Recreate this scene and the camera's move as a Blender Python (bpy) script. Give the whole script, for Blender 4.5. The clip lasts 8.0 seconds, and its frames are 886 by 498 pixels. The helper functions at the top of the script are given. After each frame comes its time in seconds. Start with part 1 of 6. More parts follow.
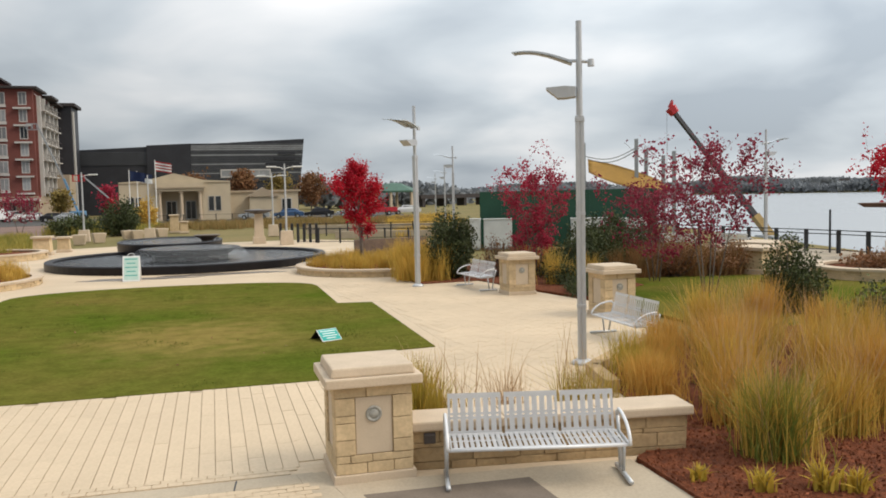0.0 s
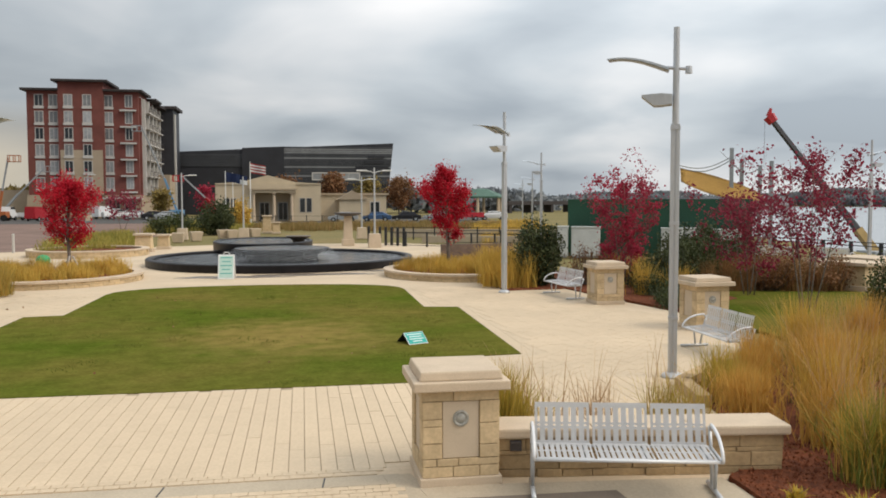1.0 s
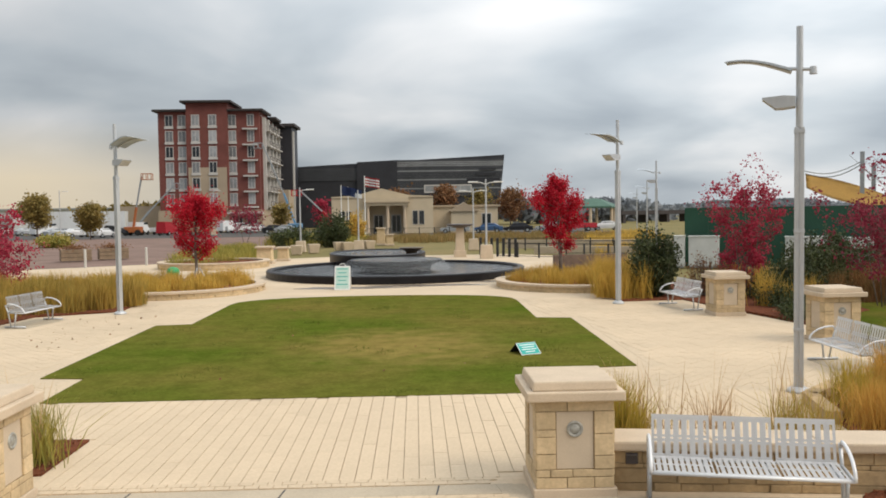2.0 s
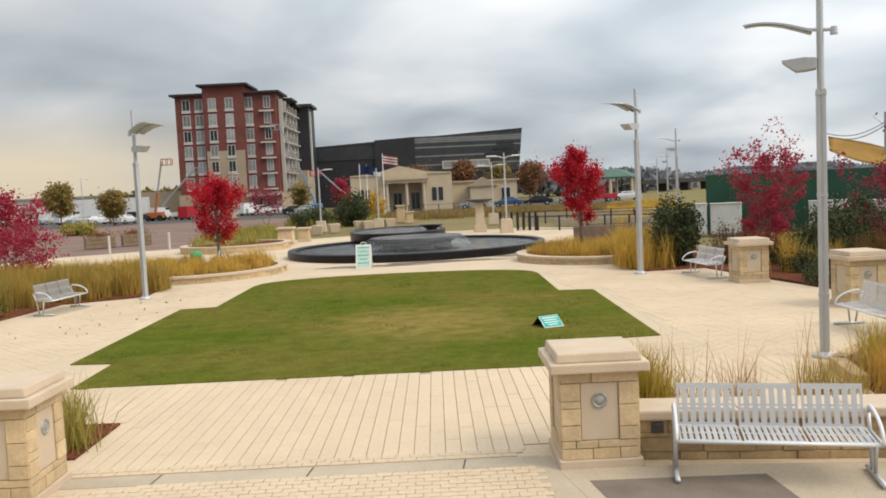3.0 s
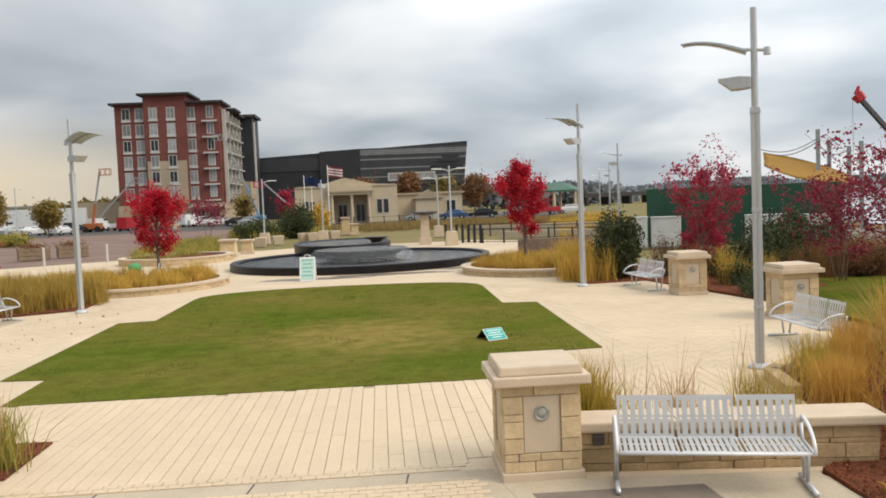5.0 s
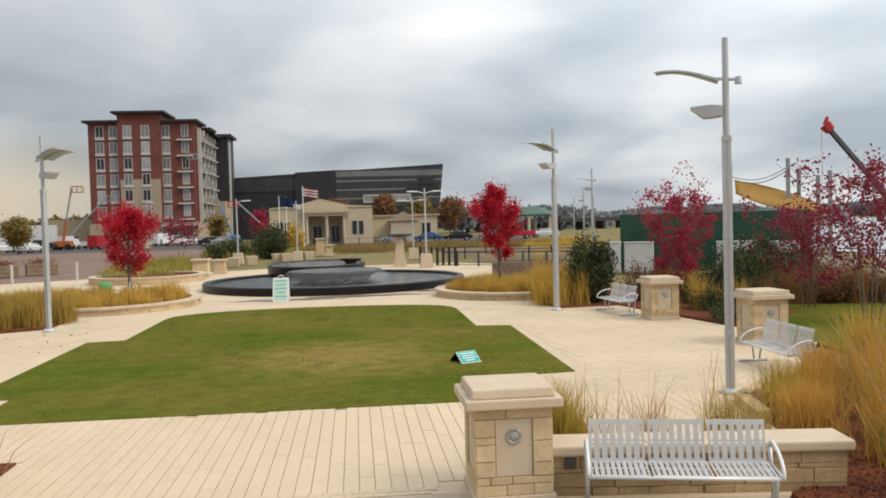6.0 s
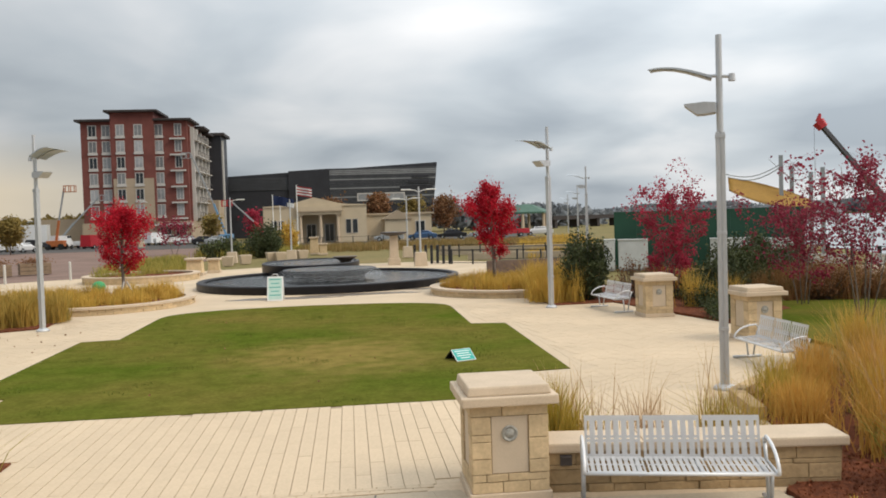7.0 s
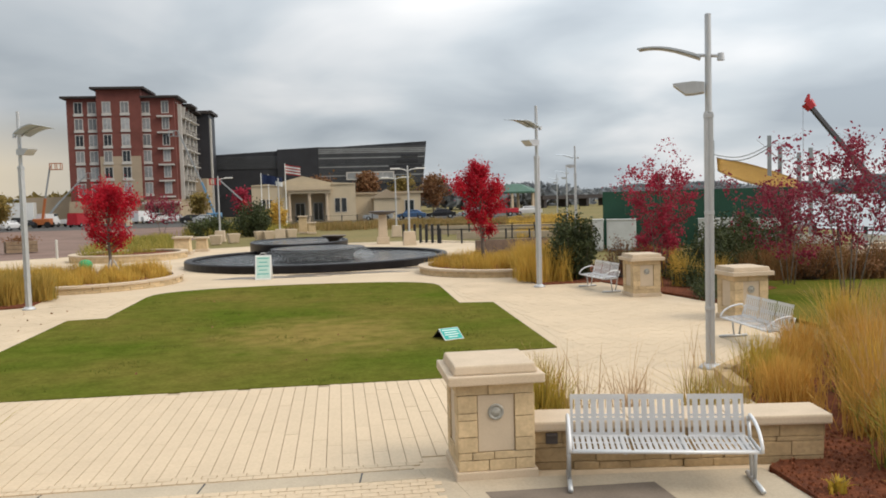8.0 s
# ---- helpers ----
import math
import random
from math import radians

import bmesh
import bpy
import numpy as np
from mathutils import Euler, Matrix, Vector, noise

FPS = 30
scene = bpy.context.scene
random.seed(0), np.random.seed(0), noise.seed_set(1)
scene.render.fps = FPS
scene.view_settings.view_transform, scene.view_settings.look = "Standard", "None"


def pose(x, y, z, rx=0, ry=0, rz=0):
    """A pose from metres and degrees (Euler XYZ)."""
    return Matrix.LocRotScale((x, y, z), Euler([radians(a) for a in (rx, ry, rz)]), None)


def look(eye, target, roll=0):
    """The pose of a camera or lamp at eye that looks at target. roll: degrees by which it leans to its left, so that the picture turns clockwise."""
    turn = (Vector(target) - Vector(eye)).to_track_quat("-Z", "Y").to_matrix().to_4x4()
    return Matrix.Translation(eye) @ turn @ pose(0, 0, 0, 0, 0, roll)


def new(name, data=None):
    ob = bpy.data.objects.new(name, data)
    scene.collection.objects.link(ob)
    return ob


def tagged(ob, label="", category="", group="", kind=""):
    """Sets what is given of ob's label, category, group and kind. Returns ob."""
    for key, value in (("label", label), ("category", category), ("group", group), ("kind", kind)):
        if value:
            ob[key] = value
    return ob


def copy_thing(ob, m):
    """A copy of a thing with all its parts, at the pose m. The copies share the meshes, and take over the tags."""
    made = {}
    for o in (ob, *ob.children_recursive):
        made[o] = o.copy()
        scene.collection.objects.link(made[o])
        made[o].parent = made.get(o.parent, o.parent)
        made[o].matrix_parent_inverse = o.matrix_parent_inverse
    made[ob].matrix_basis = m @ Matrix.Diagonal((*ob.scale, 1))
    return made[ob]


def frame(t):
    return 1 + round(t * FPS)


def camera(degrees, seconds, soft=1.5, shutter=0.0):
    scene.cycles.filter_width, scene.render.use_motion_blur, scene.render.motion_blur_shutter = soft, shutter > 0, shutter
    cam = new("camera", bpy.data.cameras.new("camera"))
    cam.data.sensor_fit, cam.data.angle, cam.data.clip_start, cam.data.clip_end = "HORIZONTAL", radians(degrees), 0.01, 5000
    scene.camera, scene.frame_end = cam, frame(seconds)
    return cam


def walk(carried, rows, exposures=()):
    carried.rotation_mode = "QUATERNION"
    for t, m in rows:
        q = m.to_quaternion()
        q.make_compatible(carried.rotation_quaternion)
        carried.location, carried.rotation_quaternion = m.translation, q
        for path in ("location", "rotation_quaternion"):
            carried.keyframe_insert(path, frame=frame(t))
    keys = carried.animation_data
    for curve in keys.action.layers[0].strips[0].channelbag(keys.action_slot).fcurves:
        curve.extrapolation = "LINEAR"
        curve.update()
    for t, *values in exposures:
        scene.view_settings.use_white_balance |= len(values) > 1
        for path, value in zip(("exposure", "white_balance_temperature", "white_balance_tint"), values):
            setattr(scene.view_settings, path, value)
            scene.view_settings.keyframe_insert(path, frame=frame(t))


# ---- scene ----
cam = camera(55.99, 8.0, soft=1.8)
PATH = [
    (0.0, pose(1.499, 0.036, 3.011, 86.251, 1.268, -15.513)),
    (0.2, pose(1.460, 0.008, 2.999, 86.560, 0.465, -15.303)),
    (0.5, pose(1.449, 0.016, 3.005, 86.035, -0.173, -13.740)),
    (0.7, pose(1.448, 0.012, 3.013, 85.990, -0.360, -12.389)),
    (1.0, pose(1.432, 0.033, 3.017, 86.711, 0.125, -9.584)),
    (1.2, pose(1.423, 0.019, 3.023, 87.374, 0.622, -6.938)),
    (1.5, pose(1.422, 0.014, 3.004, 87.555, 0.791, -3.849)),
    (1.7, pose(1.416, -0.001, 3.011, 87.486, 0.925, -2.529)),
    (2.0, pose(1.423, -0.000, 2.996, 87.556, 0.834, -1.943)),
    (2.2, pose(1.429, -0.003, 2.989, 87.101, 1.006, -1.739)),
    (3.3, pose(1.441, 0.011, 2.996, 85.894, 3.344, -0.847)),
    (3.5, pose(1.459, 0.031, 2.996, 85.998, 3.218, -2.055)),
    (3.8, pose(1.459, 0.020, 2.999, 86.529, 2.508, -3.305)),
    (4.0, pose(1.457, 0.018, 2.996, 86.465, 2.313, -4.234)),
    (4.2, pose(1.456, 0.015, 3.002, 86.512, 2.498, -4.393)),
    (5.3, pose(1.457, 0.005, 3.011, 86.701, 2.234, -4.311)),
    (5.5, pose(1.453, 0.005, 3.006, 87.276, 1.943, -4.192)),
    (5.7, pose(1.459, 0.004, 3.004, 87.589, 1.757, -4.776)),
    (6.0, pose(1.461, -0.006, 3.005, 88.105, 1.580, -6.073)),
    (6.5, pose(1.450, 0.000, 3.000, 88.400, 1.618, -6.649)),
    (7.0, pose(1.448, -0.009, 2.998, 87.969, 1.791, -6.486)),
    (7.5, pose(1.455, -0.003, 3.002, 87.469, 1.839, -6.437)),
    (8.0, pose(1.475, 0.009, 2.991, 86.532, 1.583, -7.218)),
]
EXPOSURE = 0.13
walk(cam, PATH, [(t, EXPOSURE + e) for t, e in ((0.0, 0.0), (0.2, -0.05), (0.7, -0.11), (1.2, -0.06), (1.7, -0.01), (2.2, 0.03), (3.5, 0.09), (5.5, 0.09), (5.8, 0.0), (6.5, -0.03), (8.0, 0.0))])

# ---- light: an overcast afternoon ----
SUN_EL, SUN_AZ = radians(44), radians(118)   # azimuth from +y towards +x
world = bpy.data.worlds.new("overcast")
scene.world = world
world.use_nodes = True
wt = world.node_tree
wt.nodes.clear()


def wn(kind, **values):
    n = wt.nodes.new(kind)
    for k, v in values.items():
        n.inputs[k].default_value = v
    return n


w_out = wn("ShaderNodeOutputWorld")
w_bg = wn("ShaderNodeBackground", Strength=1.0)
sky = wt.nodes.new("ShaderNodeTexSky")
sky.sky_type, sky.sun_disc, sky.sun_elevation, sky.sun_rotation = "NISHITA", False, SUN_EL, SUN_AZ
sky.air_density, sky.dust_density = 1.0, 3.0
w_co = wn("ShaderNodeTexCoord")
w_sep = wn("ShaderNodeSeparateXYZ")
wt.links.new(w_co.outputs["Generated"], w_sep.inputs[0])
# cloud layer seen in perspective: direction divided by its height
w_h = wt.nodes.new("ShaderNodeMath"); w_h.operation = "ADD"; w_h.inputs[1].default_value = 0.24
w_a = wt.nodes.new("ShaderNodeMath"); w_a.operation = "ABSOLUTE"
wt.links.new(w_sep.outputs[2], w_a.inputs[0]); wt.links.new(w_a.outputs[0], w_h.inputs[0])
w_dx = wt.nodes.new("ShaderNodeMath"); w_dx.operation = "DIVIDE"
w_dy = wt.nodes.new("ShaderNodeMath"); w_dy.operation = "DIVIDE"
wt.links.new(w_sep.outputs[0], w_dx.inputs[0]); wt.links.new(w_h.outputs[0], w_dx.inputs[1])
wt.links.new(w_sep.outputs[1], w_dy.inputs[0]); wt.links.new(w_h.outputs[0], w_dy.inputs[1])
w_cmb = wt.nodes.new("ShaderNodeCombineXYZ")
wt.links.new(w_dx.outputs[0], w_cmb.inputs[0]); wt.links.new(w_dy.outputs[0], w_cmb.inputs[1])
w_n1 = wn("ShaderNodeTexNoise", Scale=1.35, Detail=5.0, Roughness=0.45, Distortion=0.3)
w_n2 = wn("ShaderNodeTexNoise", Scale=0.7, Detail=3.0, Roughness=0.5)
wt.links.new(w_cmb.outputs[0], w_n1.inputs["Vector"]); wt.links.new(w_cmb.outputs[0], w_n2.inputs["Vector"])
w_sum = wt.nodes.new("ShaderNodeMath"); w_sum.operation = "MULTIPLY_ADD"; w_sum.inputs[1].default_value = 0.6
wt.links.new(w_n2.outputs["Fac"], w_sum.inputs[0])
w_half = wt.nodes.new("ShaderNodeMath"); w_half.operation = "MULTIPLY"; w_half.inputs[1].default_value = 0.6
wt.links.new(w_n1.outputs["Fac"], w_half.inputs[0]); wt.links.new(w_half.outputs[0], w_sum.inputs[2])
w_ramp = wt.nodes.new("ShaderNodeValToRGB")
cr = w_ramp.color_ramp
cr.elements[0].position, cr.elements[0].color = 0.46, (0.36, 0.405, 0.45, 1)
cr.elements[1].position, cr.elements[1].color = 0.74, (0.80, 0.80, 0.80, 1)
e = cr.elements.new(0.58); e.color = (0.52, 0.565, 0.60, 1)
wt.links.new(w_sum.outputs[0], w_ramp.inputs[0])
# an overcast sky is brighter overhead than at the horizon
w_el = wt.nodes.new("ShaderNodeMapRange")
w_el.inputs["From Min"].default_value, w_el.inputs["From Max"].default_value = 0.0, 1.0
w_el.inputs["To Min"].default_value, w_el.inputs["To Max"].default_value = 0.92, 2.3
wt.links.new(w_a.outputs[0], w_el.inputs["Value"])
# the cloud is thinnest high over the river and thicker over the town
w_dot = wt.nodes.new("ShaderNodeVectorMath"); w_dot.operation = "DOT_PRODUCT"
w_dot.inputs[1].default_value = (0.62, 0.40, 0.67)
wt.links.new(w_co.outputs["Generated"], w_dot.inputs[0])
w_glow = wt.nodes.new("ShaderNodeMapRange")
w_glow.inputs["From Min"].default_value, w_glow.inputs["From Max"].default_value = 0.25, 0.9
w_glow.inputs["To Min"].default_value, w_glow.inputs["To Max"].default_value = 0.74, 1.37
wt.links.new(w_dot.outputs["Value"], w_glow.inputs["Value"])
w_both = wt.nodes.new("ShaderNodeMath"); w_both.operation = "MULTIPLY"
wt.links.new(w_el.outputs[0], w_both.inputs[0]); wt.links.new(w_glow.outputs[0], w_both.inputs[1])
w_mul = wt.nodes.new("ShaderNodeVectorMath"); w_mul.operation = "SCALE"
# a warm break in the cloud low in the west
w_w = wt.nodes.new("ShaderNodeVectorMath"); w_w.operation = "DOT_PRODUCT"; w_w.inputs[1].default_value = (-0.62, 0.78, 0.0)
wt.links.new(w_co.outputs["Generated"], w_w.inputs[0])
w_wr = wt.nodes.new("ShaderNodeMapRange"); w_wr.inputs["From Min"].default_value, w_wr.inputs["From Max"].default_value = 0.86, 0.965
wt.links.new(w_w.outputs["Value"], w_wr.inputs["Value"])
w_lo = wt.nodes.new("ShaderNodeMapRange"); w_lo.inputs["From Min"].default_value, w_lo.inputs["From Max"].default_value = 0.11, 0.045
wt.links.new(w_a.outputs[0], w_lo.inputs["Value"])
w_wf = wt.nodes.new("ShaderNodeMath"); w_wf.operation = "MULTIPLY"
wt.links.new(w_wr.outputs[0], w_wf.inputs[0]); wt.links.new(w_lo.outputs[0], w_wf.inputs[1])
w_warm = wt.nodes.new("ShaderNodeMix"); w_warm.data_type = "RGBA"; w_warm.inputs["B"].default_value = (1.0, 0.86, 0.64, 1)
wt.links.new(w_wf.outputs[0], w_warm.inputs["Factor"]); wt.links.new(w_ramp.outputs[0], w_warm.inputs["A"])
wt.links.new(w_warm.outputs["Result"], w_mul.inputs[0]); wt.links.new(w_both.outputs[0], w_mul.inputs["Scale"])
w_sky = wt.nodes.new("ShaderNodeVectorMath"); w_sky.operation = "SCALE"; w_sky.inputs["Scale"].default_value = 0.06
wt.links.new(sky.outputs[0], w_sky.inputs[0])
w_mix = wt.nodes.new("ShaderNodeMix"); w_mix.data_type = "RGBA"; w_mix.inputs["Factor"].default_value = 0.88
wt.links.new(w_sky.outputs[0], w_mix.inputs["A"]); wt.links.new(w_mul.outputs[0], w_mix.inputs["B"])
wt.links.new(w_mix.outputs["Result"], w_bg.inputs["Color"])
wt.links.new(w_bg.outputs[0], w_out.inputs[0])

sun = new("sun", bpy.data.lights.new("sun", "SUN"))
sun.data.energy, sun.data.angle, sun.data.color = 1.7, radians(28), (1.0, 0.88, 0.72)
sun.matrix_world = look((math.sin(SUN_AZ) * math.cos(SUN_EL) * 60, math.cos(SUN_AZ) * math.cos(SUN_EL) * 60, math.sin(SUN_EL) * 60), (0, 0, 0))


# ---- materials ----
def surface(name, color, rough=0.7, metal=0.0, var=0.25, scale=3.0, fine=60.0, bump=0.15, dist=0.01, tint=None, per=0.0, island=0.0, spec=0.4, stretch=(1, 1, 1)):
    """Principled material: broad and fine colour variation, relief, and some difference from piece to piece."""
    m = bpy.data.materials.new(name)
    m.use_nodes = True
    nt = m.node_tree
    b = nt.nodes["Principled BSDF"]
    b.inputs["Roughness"].default_value, b.inputs["Metallic"].default_value = rough, metal
    b.inputs["Specular IOR Level"].default_value = spec
    co = nt.nodes.new("ShaderNodeTexCoord")
    mp = nt.nodes.new("ShaderNodeMapping")
    mp.inputs["Scale"].default_value = stretch
    nt.links.new(co.outputs["Object"], mp.inputs[0])
    big = nt.nodes.new("ShaderNodeTexNoise"); big.inputs["Scale"].default_value, big.inputs["Detail"].default_value = scale, 5
    small = nt.nodes.new("ShaderNodeTexNoise"); small.inputs["Scale"].default_value, small.inputs["Detail"].default_value = fine, 4
    nt.links.new(mp.outputs[0], big.inputs["Vector"]); nt.links.new(mp.outputs[0], small.inputs["Vector"])
    mix = nt.nodes.new("ShaderNodeMix"); mix.data_type = "RGBA"
    t = tint or tuple(c * (1 - var) for c in color)
    mix.inputs["A"].default_value, mix.inputs["B"].default_value = (*color, 1), (*t, 1)
    rg = nt.nodes.new("ShaderNodeMapRange"); rg.inputs["From Min"].default_value, rg.inputs["From Max"].default_value = 0.35, 0.68
    nt.links.new(big.outputs["Fac"], rg.inputs["Value"]); nt.links.new(rg.outputs[0], mix.inputs["Factor"])
    vr = nt.nodes.new("ShaderNodeMapRange")
    vr.inputs["From Min"].default_value, vr.inputs["From Max"].default_value = 0.3, 0.7
    vr.inputs["To Min"].default_value, vr.inputs["To Max"].default_value = 1 - var * 0.5, 1 + var * 0.4
    nt.links.new(small.outputs["Fac"], vr.inputs["Value"])
    fac = vr.outputs[0]
    for amount, node, socket in ((per, "ShaderNodeObjectInfo", "Random"), (island, "ShaderNodeNewGeometry", "Random Per Island")):
        if amount:
            o = nt.nodes.new(node)
            pr = nt.nodes.new("ShaderNodeMapRange")
            pr.inputs["To Min"].default_value, pr.inputs["To Max"].default_value = 1 - amount, 1 + amount
            nt.links.new(o.outputs[socket], pr.inputs["Value"])
            mu = nt.nodes.new("ShaderNodeMath"); mu.operation = "MULTIPLY"
            nt.links.new(fac, mu.inputs[0]); nt.links.new(pr.outputs[0], mu.inputs[1])
            fac = mu.outputs[0]
    sc = nt.nodes.new("ShaderNodeVectorMath"); sc.operation = "SCALE"
    nt.links.new(mix.outputs["Result"], sc.inputs[0]); nt.links.new(fac, sc.inputs["Scale"])
    nt.links.new(sc.outputs[0], b.inputs["Base Color"])
    if bump:
        bp = nt.nodes.new("ShaderNodeBump"); bp.inputs["Strength"].default_value, bp.inputs["Distance"].default_value = bump, dist
        nt.links.new(small.outputs["Fac"], bp.inputs["Height"]); nt.links.new(bp.outputs[0], b.inputs["Normal"])
    return m


def leafy(name, a, b_, rough=0.6, through_light=0.25, scale=1.2):
    """Leaves and blades: colour by island between two tints, some light passing through."""
    m = bpy.data.materials.new(name)
    m.use_nodes = True
    nt = m.node_tree
    b = nt.nodes["Principled BSDF"]
    b.inputs["Roughness"].default_value, b.inputs["Specular IOR Level"].default_value = rough, 0.2
    g = nt.nodes.new("ShaderNodeNewGeometry")
    co = nt.nodes.new("ShaderNodeTexCoord")
    n = nt.nodes.new("ShaderNodeTexNoise"); n.inputs["Scale"].default_value = scale
    nt.links.new(co.outputs["Object"], n.inputs["Vector"])
    ad = nt.nodes.new("ShaderNodeMath"); ad.operation = "MULTIPLY_ADD"; ad.inputs[1].default_value = 1.5; ad.inputs[2].default_value = -0.75
    nt.links.new(n.outputs["Fac"], ad.inputs[0])
    a2 = nt.nodes.new("ShaderNodeMath"); a2.operation = "MULTIPLY_ADD"; a2.inputs[1].default_value = 0.8; a2.use_clamp = True
    nt.links.new(g.outputs["Random Per Island"], a2.inputs[0])
    a3 = nt.nodes.new("ShaderNodeMath"); a3.operation = "ADD"; a3.inputs[1].default_value = 0.1
    nt.links.new(ad.outputs[0], a3.inputs[0]); nt.links.new(a3.outputs[0], a2.inputs[2])
    mix = nt.nodes.new("ShaderNodeMix"); mix.data_type = "RGBA"
    mix.inputs["A"].default_value, mix.inputs["B"].default_value = (*a, 1), (*b_, 1)
    nt.links.new(a2.outputs[0], mix.inputs["Factor"])
    nt.links.new(mix.outputs["Result"], b.inputs["Base Color"])
    tr = nt.nodes.new("ShaderNodeBsdfTranslucent")
    nt.links.new(mix.outputs["Result"], tr.inputs["Color"])
    ms = nt.nodes.new("ShaderNodeMixShader"); ms.inputs[0].default_value = through_light
    nt.links.new(b.outputs[0], ms.inputs[1]); nt.links.new(tr.outputs[0], ms.inputs[2])
    nt.links.new(ms.outputs[0], nt.nodes["Material Output"].inputs["Surface"])
    return m


PAVER = surface("cream_paver", (0.60, 0.475, 0.33), 0.85, var=0.12, scale=0.5, fine=25, bump=0.25, per=0.025, island=0.02, spec=0.2)
JOINT = surface("sandy_joint", (0.40, 0.31, 0.215), 0.95, var=0.3, spec=0.1)
PAVED = surface("cream_paving", (0.59, 0.47, 0.33), 0.85, var=0.14, scale=0.4, fine=14, bump=0.2, spec=0.2)
CONCRETE = surface("pale_concrete", (0.48, 0.40, 0.295), 0.85, var=0.18, scale=1.0, fine=40, spec=0.2)
DARK_PAD = surface("grey_mosaic_pad", (0.21, 0.17, 0.135), 0.85, var=0.25, scale=2.0, fine=50, spec=0.2)
LIMESTONE = surface("limestone_block", (0.60, 0.455, 0.275), 0.85, var=0.2, scale=5.0, fine=30, bump=0.45, per=0.12, spec=0.2)
WALL_STONE = surface("rough_wall_stone", (0.47, 0.335, 0.185), 0.9, var=0.3, scale=2.5, fine=20, bump=0.5, dist=0.02, per=0.14, spec=0.15)
CAPSTONE = surface("smooth_capstone", (0.58, 0.465, 0.34), 0.8, var=0.12, scale=2.5, fine=50, bump=0.15, spec=0.25)
MORTAR = surface("mortar", (0.46, 0.345, 0.21), 0.95, var=0.25, spec=0.1)
PLAQUE = surface("smooth_plaque", (0.56, 0.455, 0.335), 0.75, var=0.08, scale=3, fine=60, bump=0.08, spec=0.3)
BRONZE = surface("weathered_medallion", (0.42, 0.41, 0.37), 0.5, metal=0.3, var=0.3, scale=20, fine=90)
SILVER = surface("silver_paint", (0.70, 0.70, 0.705), 0.36, metal=0.12, var=0.08, scale=1.5, fine=60, bump=0.03)
GALV = surface("brushed_pole_metal", (0.55, 0.56, 0.57), 0.45, metal=0.5, var=0.12, scale=2, fine=30, bump=0.03, stretch=(1, 1, 0.2))
LAMP_WING = surface("pale_grey_wing_paint", (0.47, 0.52, 0.57), 0.4, var=0.1, scale=3, fine=30, bump=0.03)
DARK_METAL = surface("dark_bronze_fixture", (0.10, 0.085, 0.08), 0.55, metal=0.4, var=0.2)
BLACK_IRON = surface("black_iron", (0.022, 0.023, 0.026), 0.5, var=0.2)
LAWN = surface("mown_lawn", (0.082, 0.108, 0.014), 0.95, tint=(0.15, 0.125, 0.03), var=0.3, scale=0.25, fine=14, bump=0.4, dist=0.03, spec=0.0)
FIELD = surface("dry_grass_field", (0.17, 0.15, 0.06), 0.95, tint=(0.22, 0.17, 0.075), var=0.35, scale=0.12, fine=5, bump=0.5, dist=0.05, spec=0.1)
MULCH = surface("shredded_mulch", (0.215, 0.072, 0.034), 0.95, tint=(0.115, 0.042, 0.024), var=0.5, scale=9, fine=40, bump=1.0, dist=0.04, spec=0.1)
ROAD_BRICK = surface("red_brick_paving", (0.23, 0.155, 0.125), 0.9, var=0.25, scale=0.3, fine=6, spec=0.15)
ASPHALT = surface("asphalt", (0.10, 0.095, 0.09), 0.9, var=0.25, scale=0.3, fine=10, spec=0.15)
FOUNTAIN = surface("polished_black_granite", (0.016, 0.014, 0.015), 0.42, var=0.4, scale=3, fine=60, bump=0.05, spec=0.22)

# a worn, yellowed patch in the middle of the lawn
lt = LAWN.node_tree
l_co = lt.nodes.new("ShaderNodeTexCoord")
l_mp = lt.nodes.new("ShaderNodeMapping")
l_mp.inputs["Location"].default_value, l_mp.inputs["Scale"].default_value = (-0.28, -4.15, 0), (0.26, 0.22, 0)
l_gr = lt.nodes.new("ShaderNodeTexGradient"); l_gr.gradient_type = "SPHERICAL"
lt.links.new(l_co.outputs["Object"], l_mp.inputs[0]); lt.links.new(l_mp.outputs[0], l_gr.inputs[0])
l_nz = lt.nodes.new("ShaderNodeTexNoise"); l_nz.inputs["Scale"].default_value, l_nz.inputs["Detail"].default_value = 1.6, 6
lt.links.new(l_co.outputs["Object"], l_nz.inputs["Vector"])
l_mu = lt.nodes.new("ShaderNodeMath"); l_mu.operation = "MULTIPLY"
lt.links.new(l_gr.outputs["Fac"], l_mu.inputs[0]); lt.links.new(l_nz.outputs["Fac"], l_mu.inputs[1])
l_mr = lt.nodes.new("ShaderNodeMapRange"); l_mr.inputs["From Min"].default_value, l_mr.inputs["From Max"].default_value = 0.12, 0.42; l_mr.inputs["To Max"].default_value = 0.75
lt.links.new(l_mu.outputs[0], l_mr.inputs["Value"])
l_bs = lt.nodes["Principled BSDF"]
l_src = l_bs.inputs["Base Color"].links[0].from_socket
l_mx = lt.nodes.new("ShaderNodeMix"); l_mx.data_type = "RGBA"; l_mx.inputs["B"].default_value = (0.24, 0.175, 0.055, 1)
lt.links.new(l_src, l_mx.inputs["A"]); lt.links.new(l_mr.outputs[0], l_mx.inputs["Factor"])
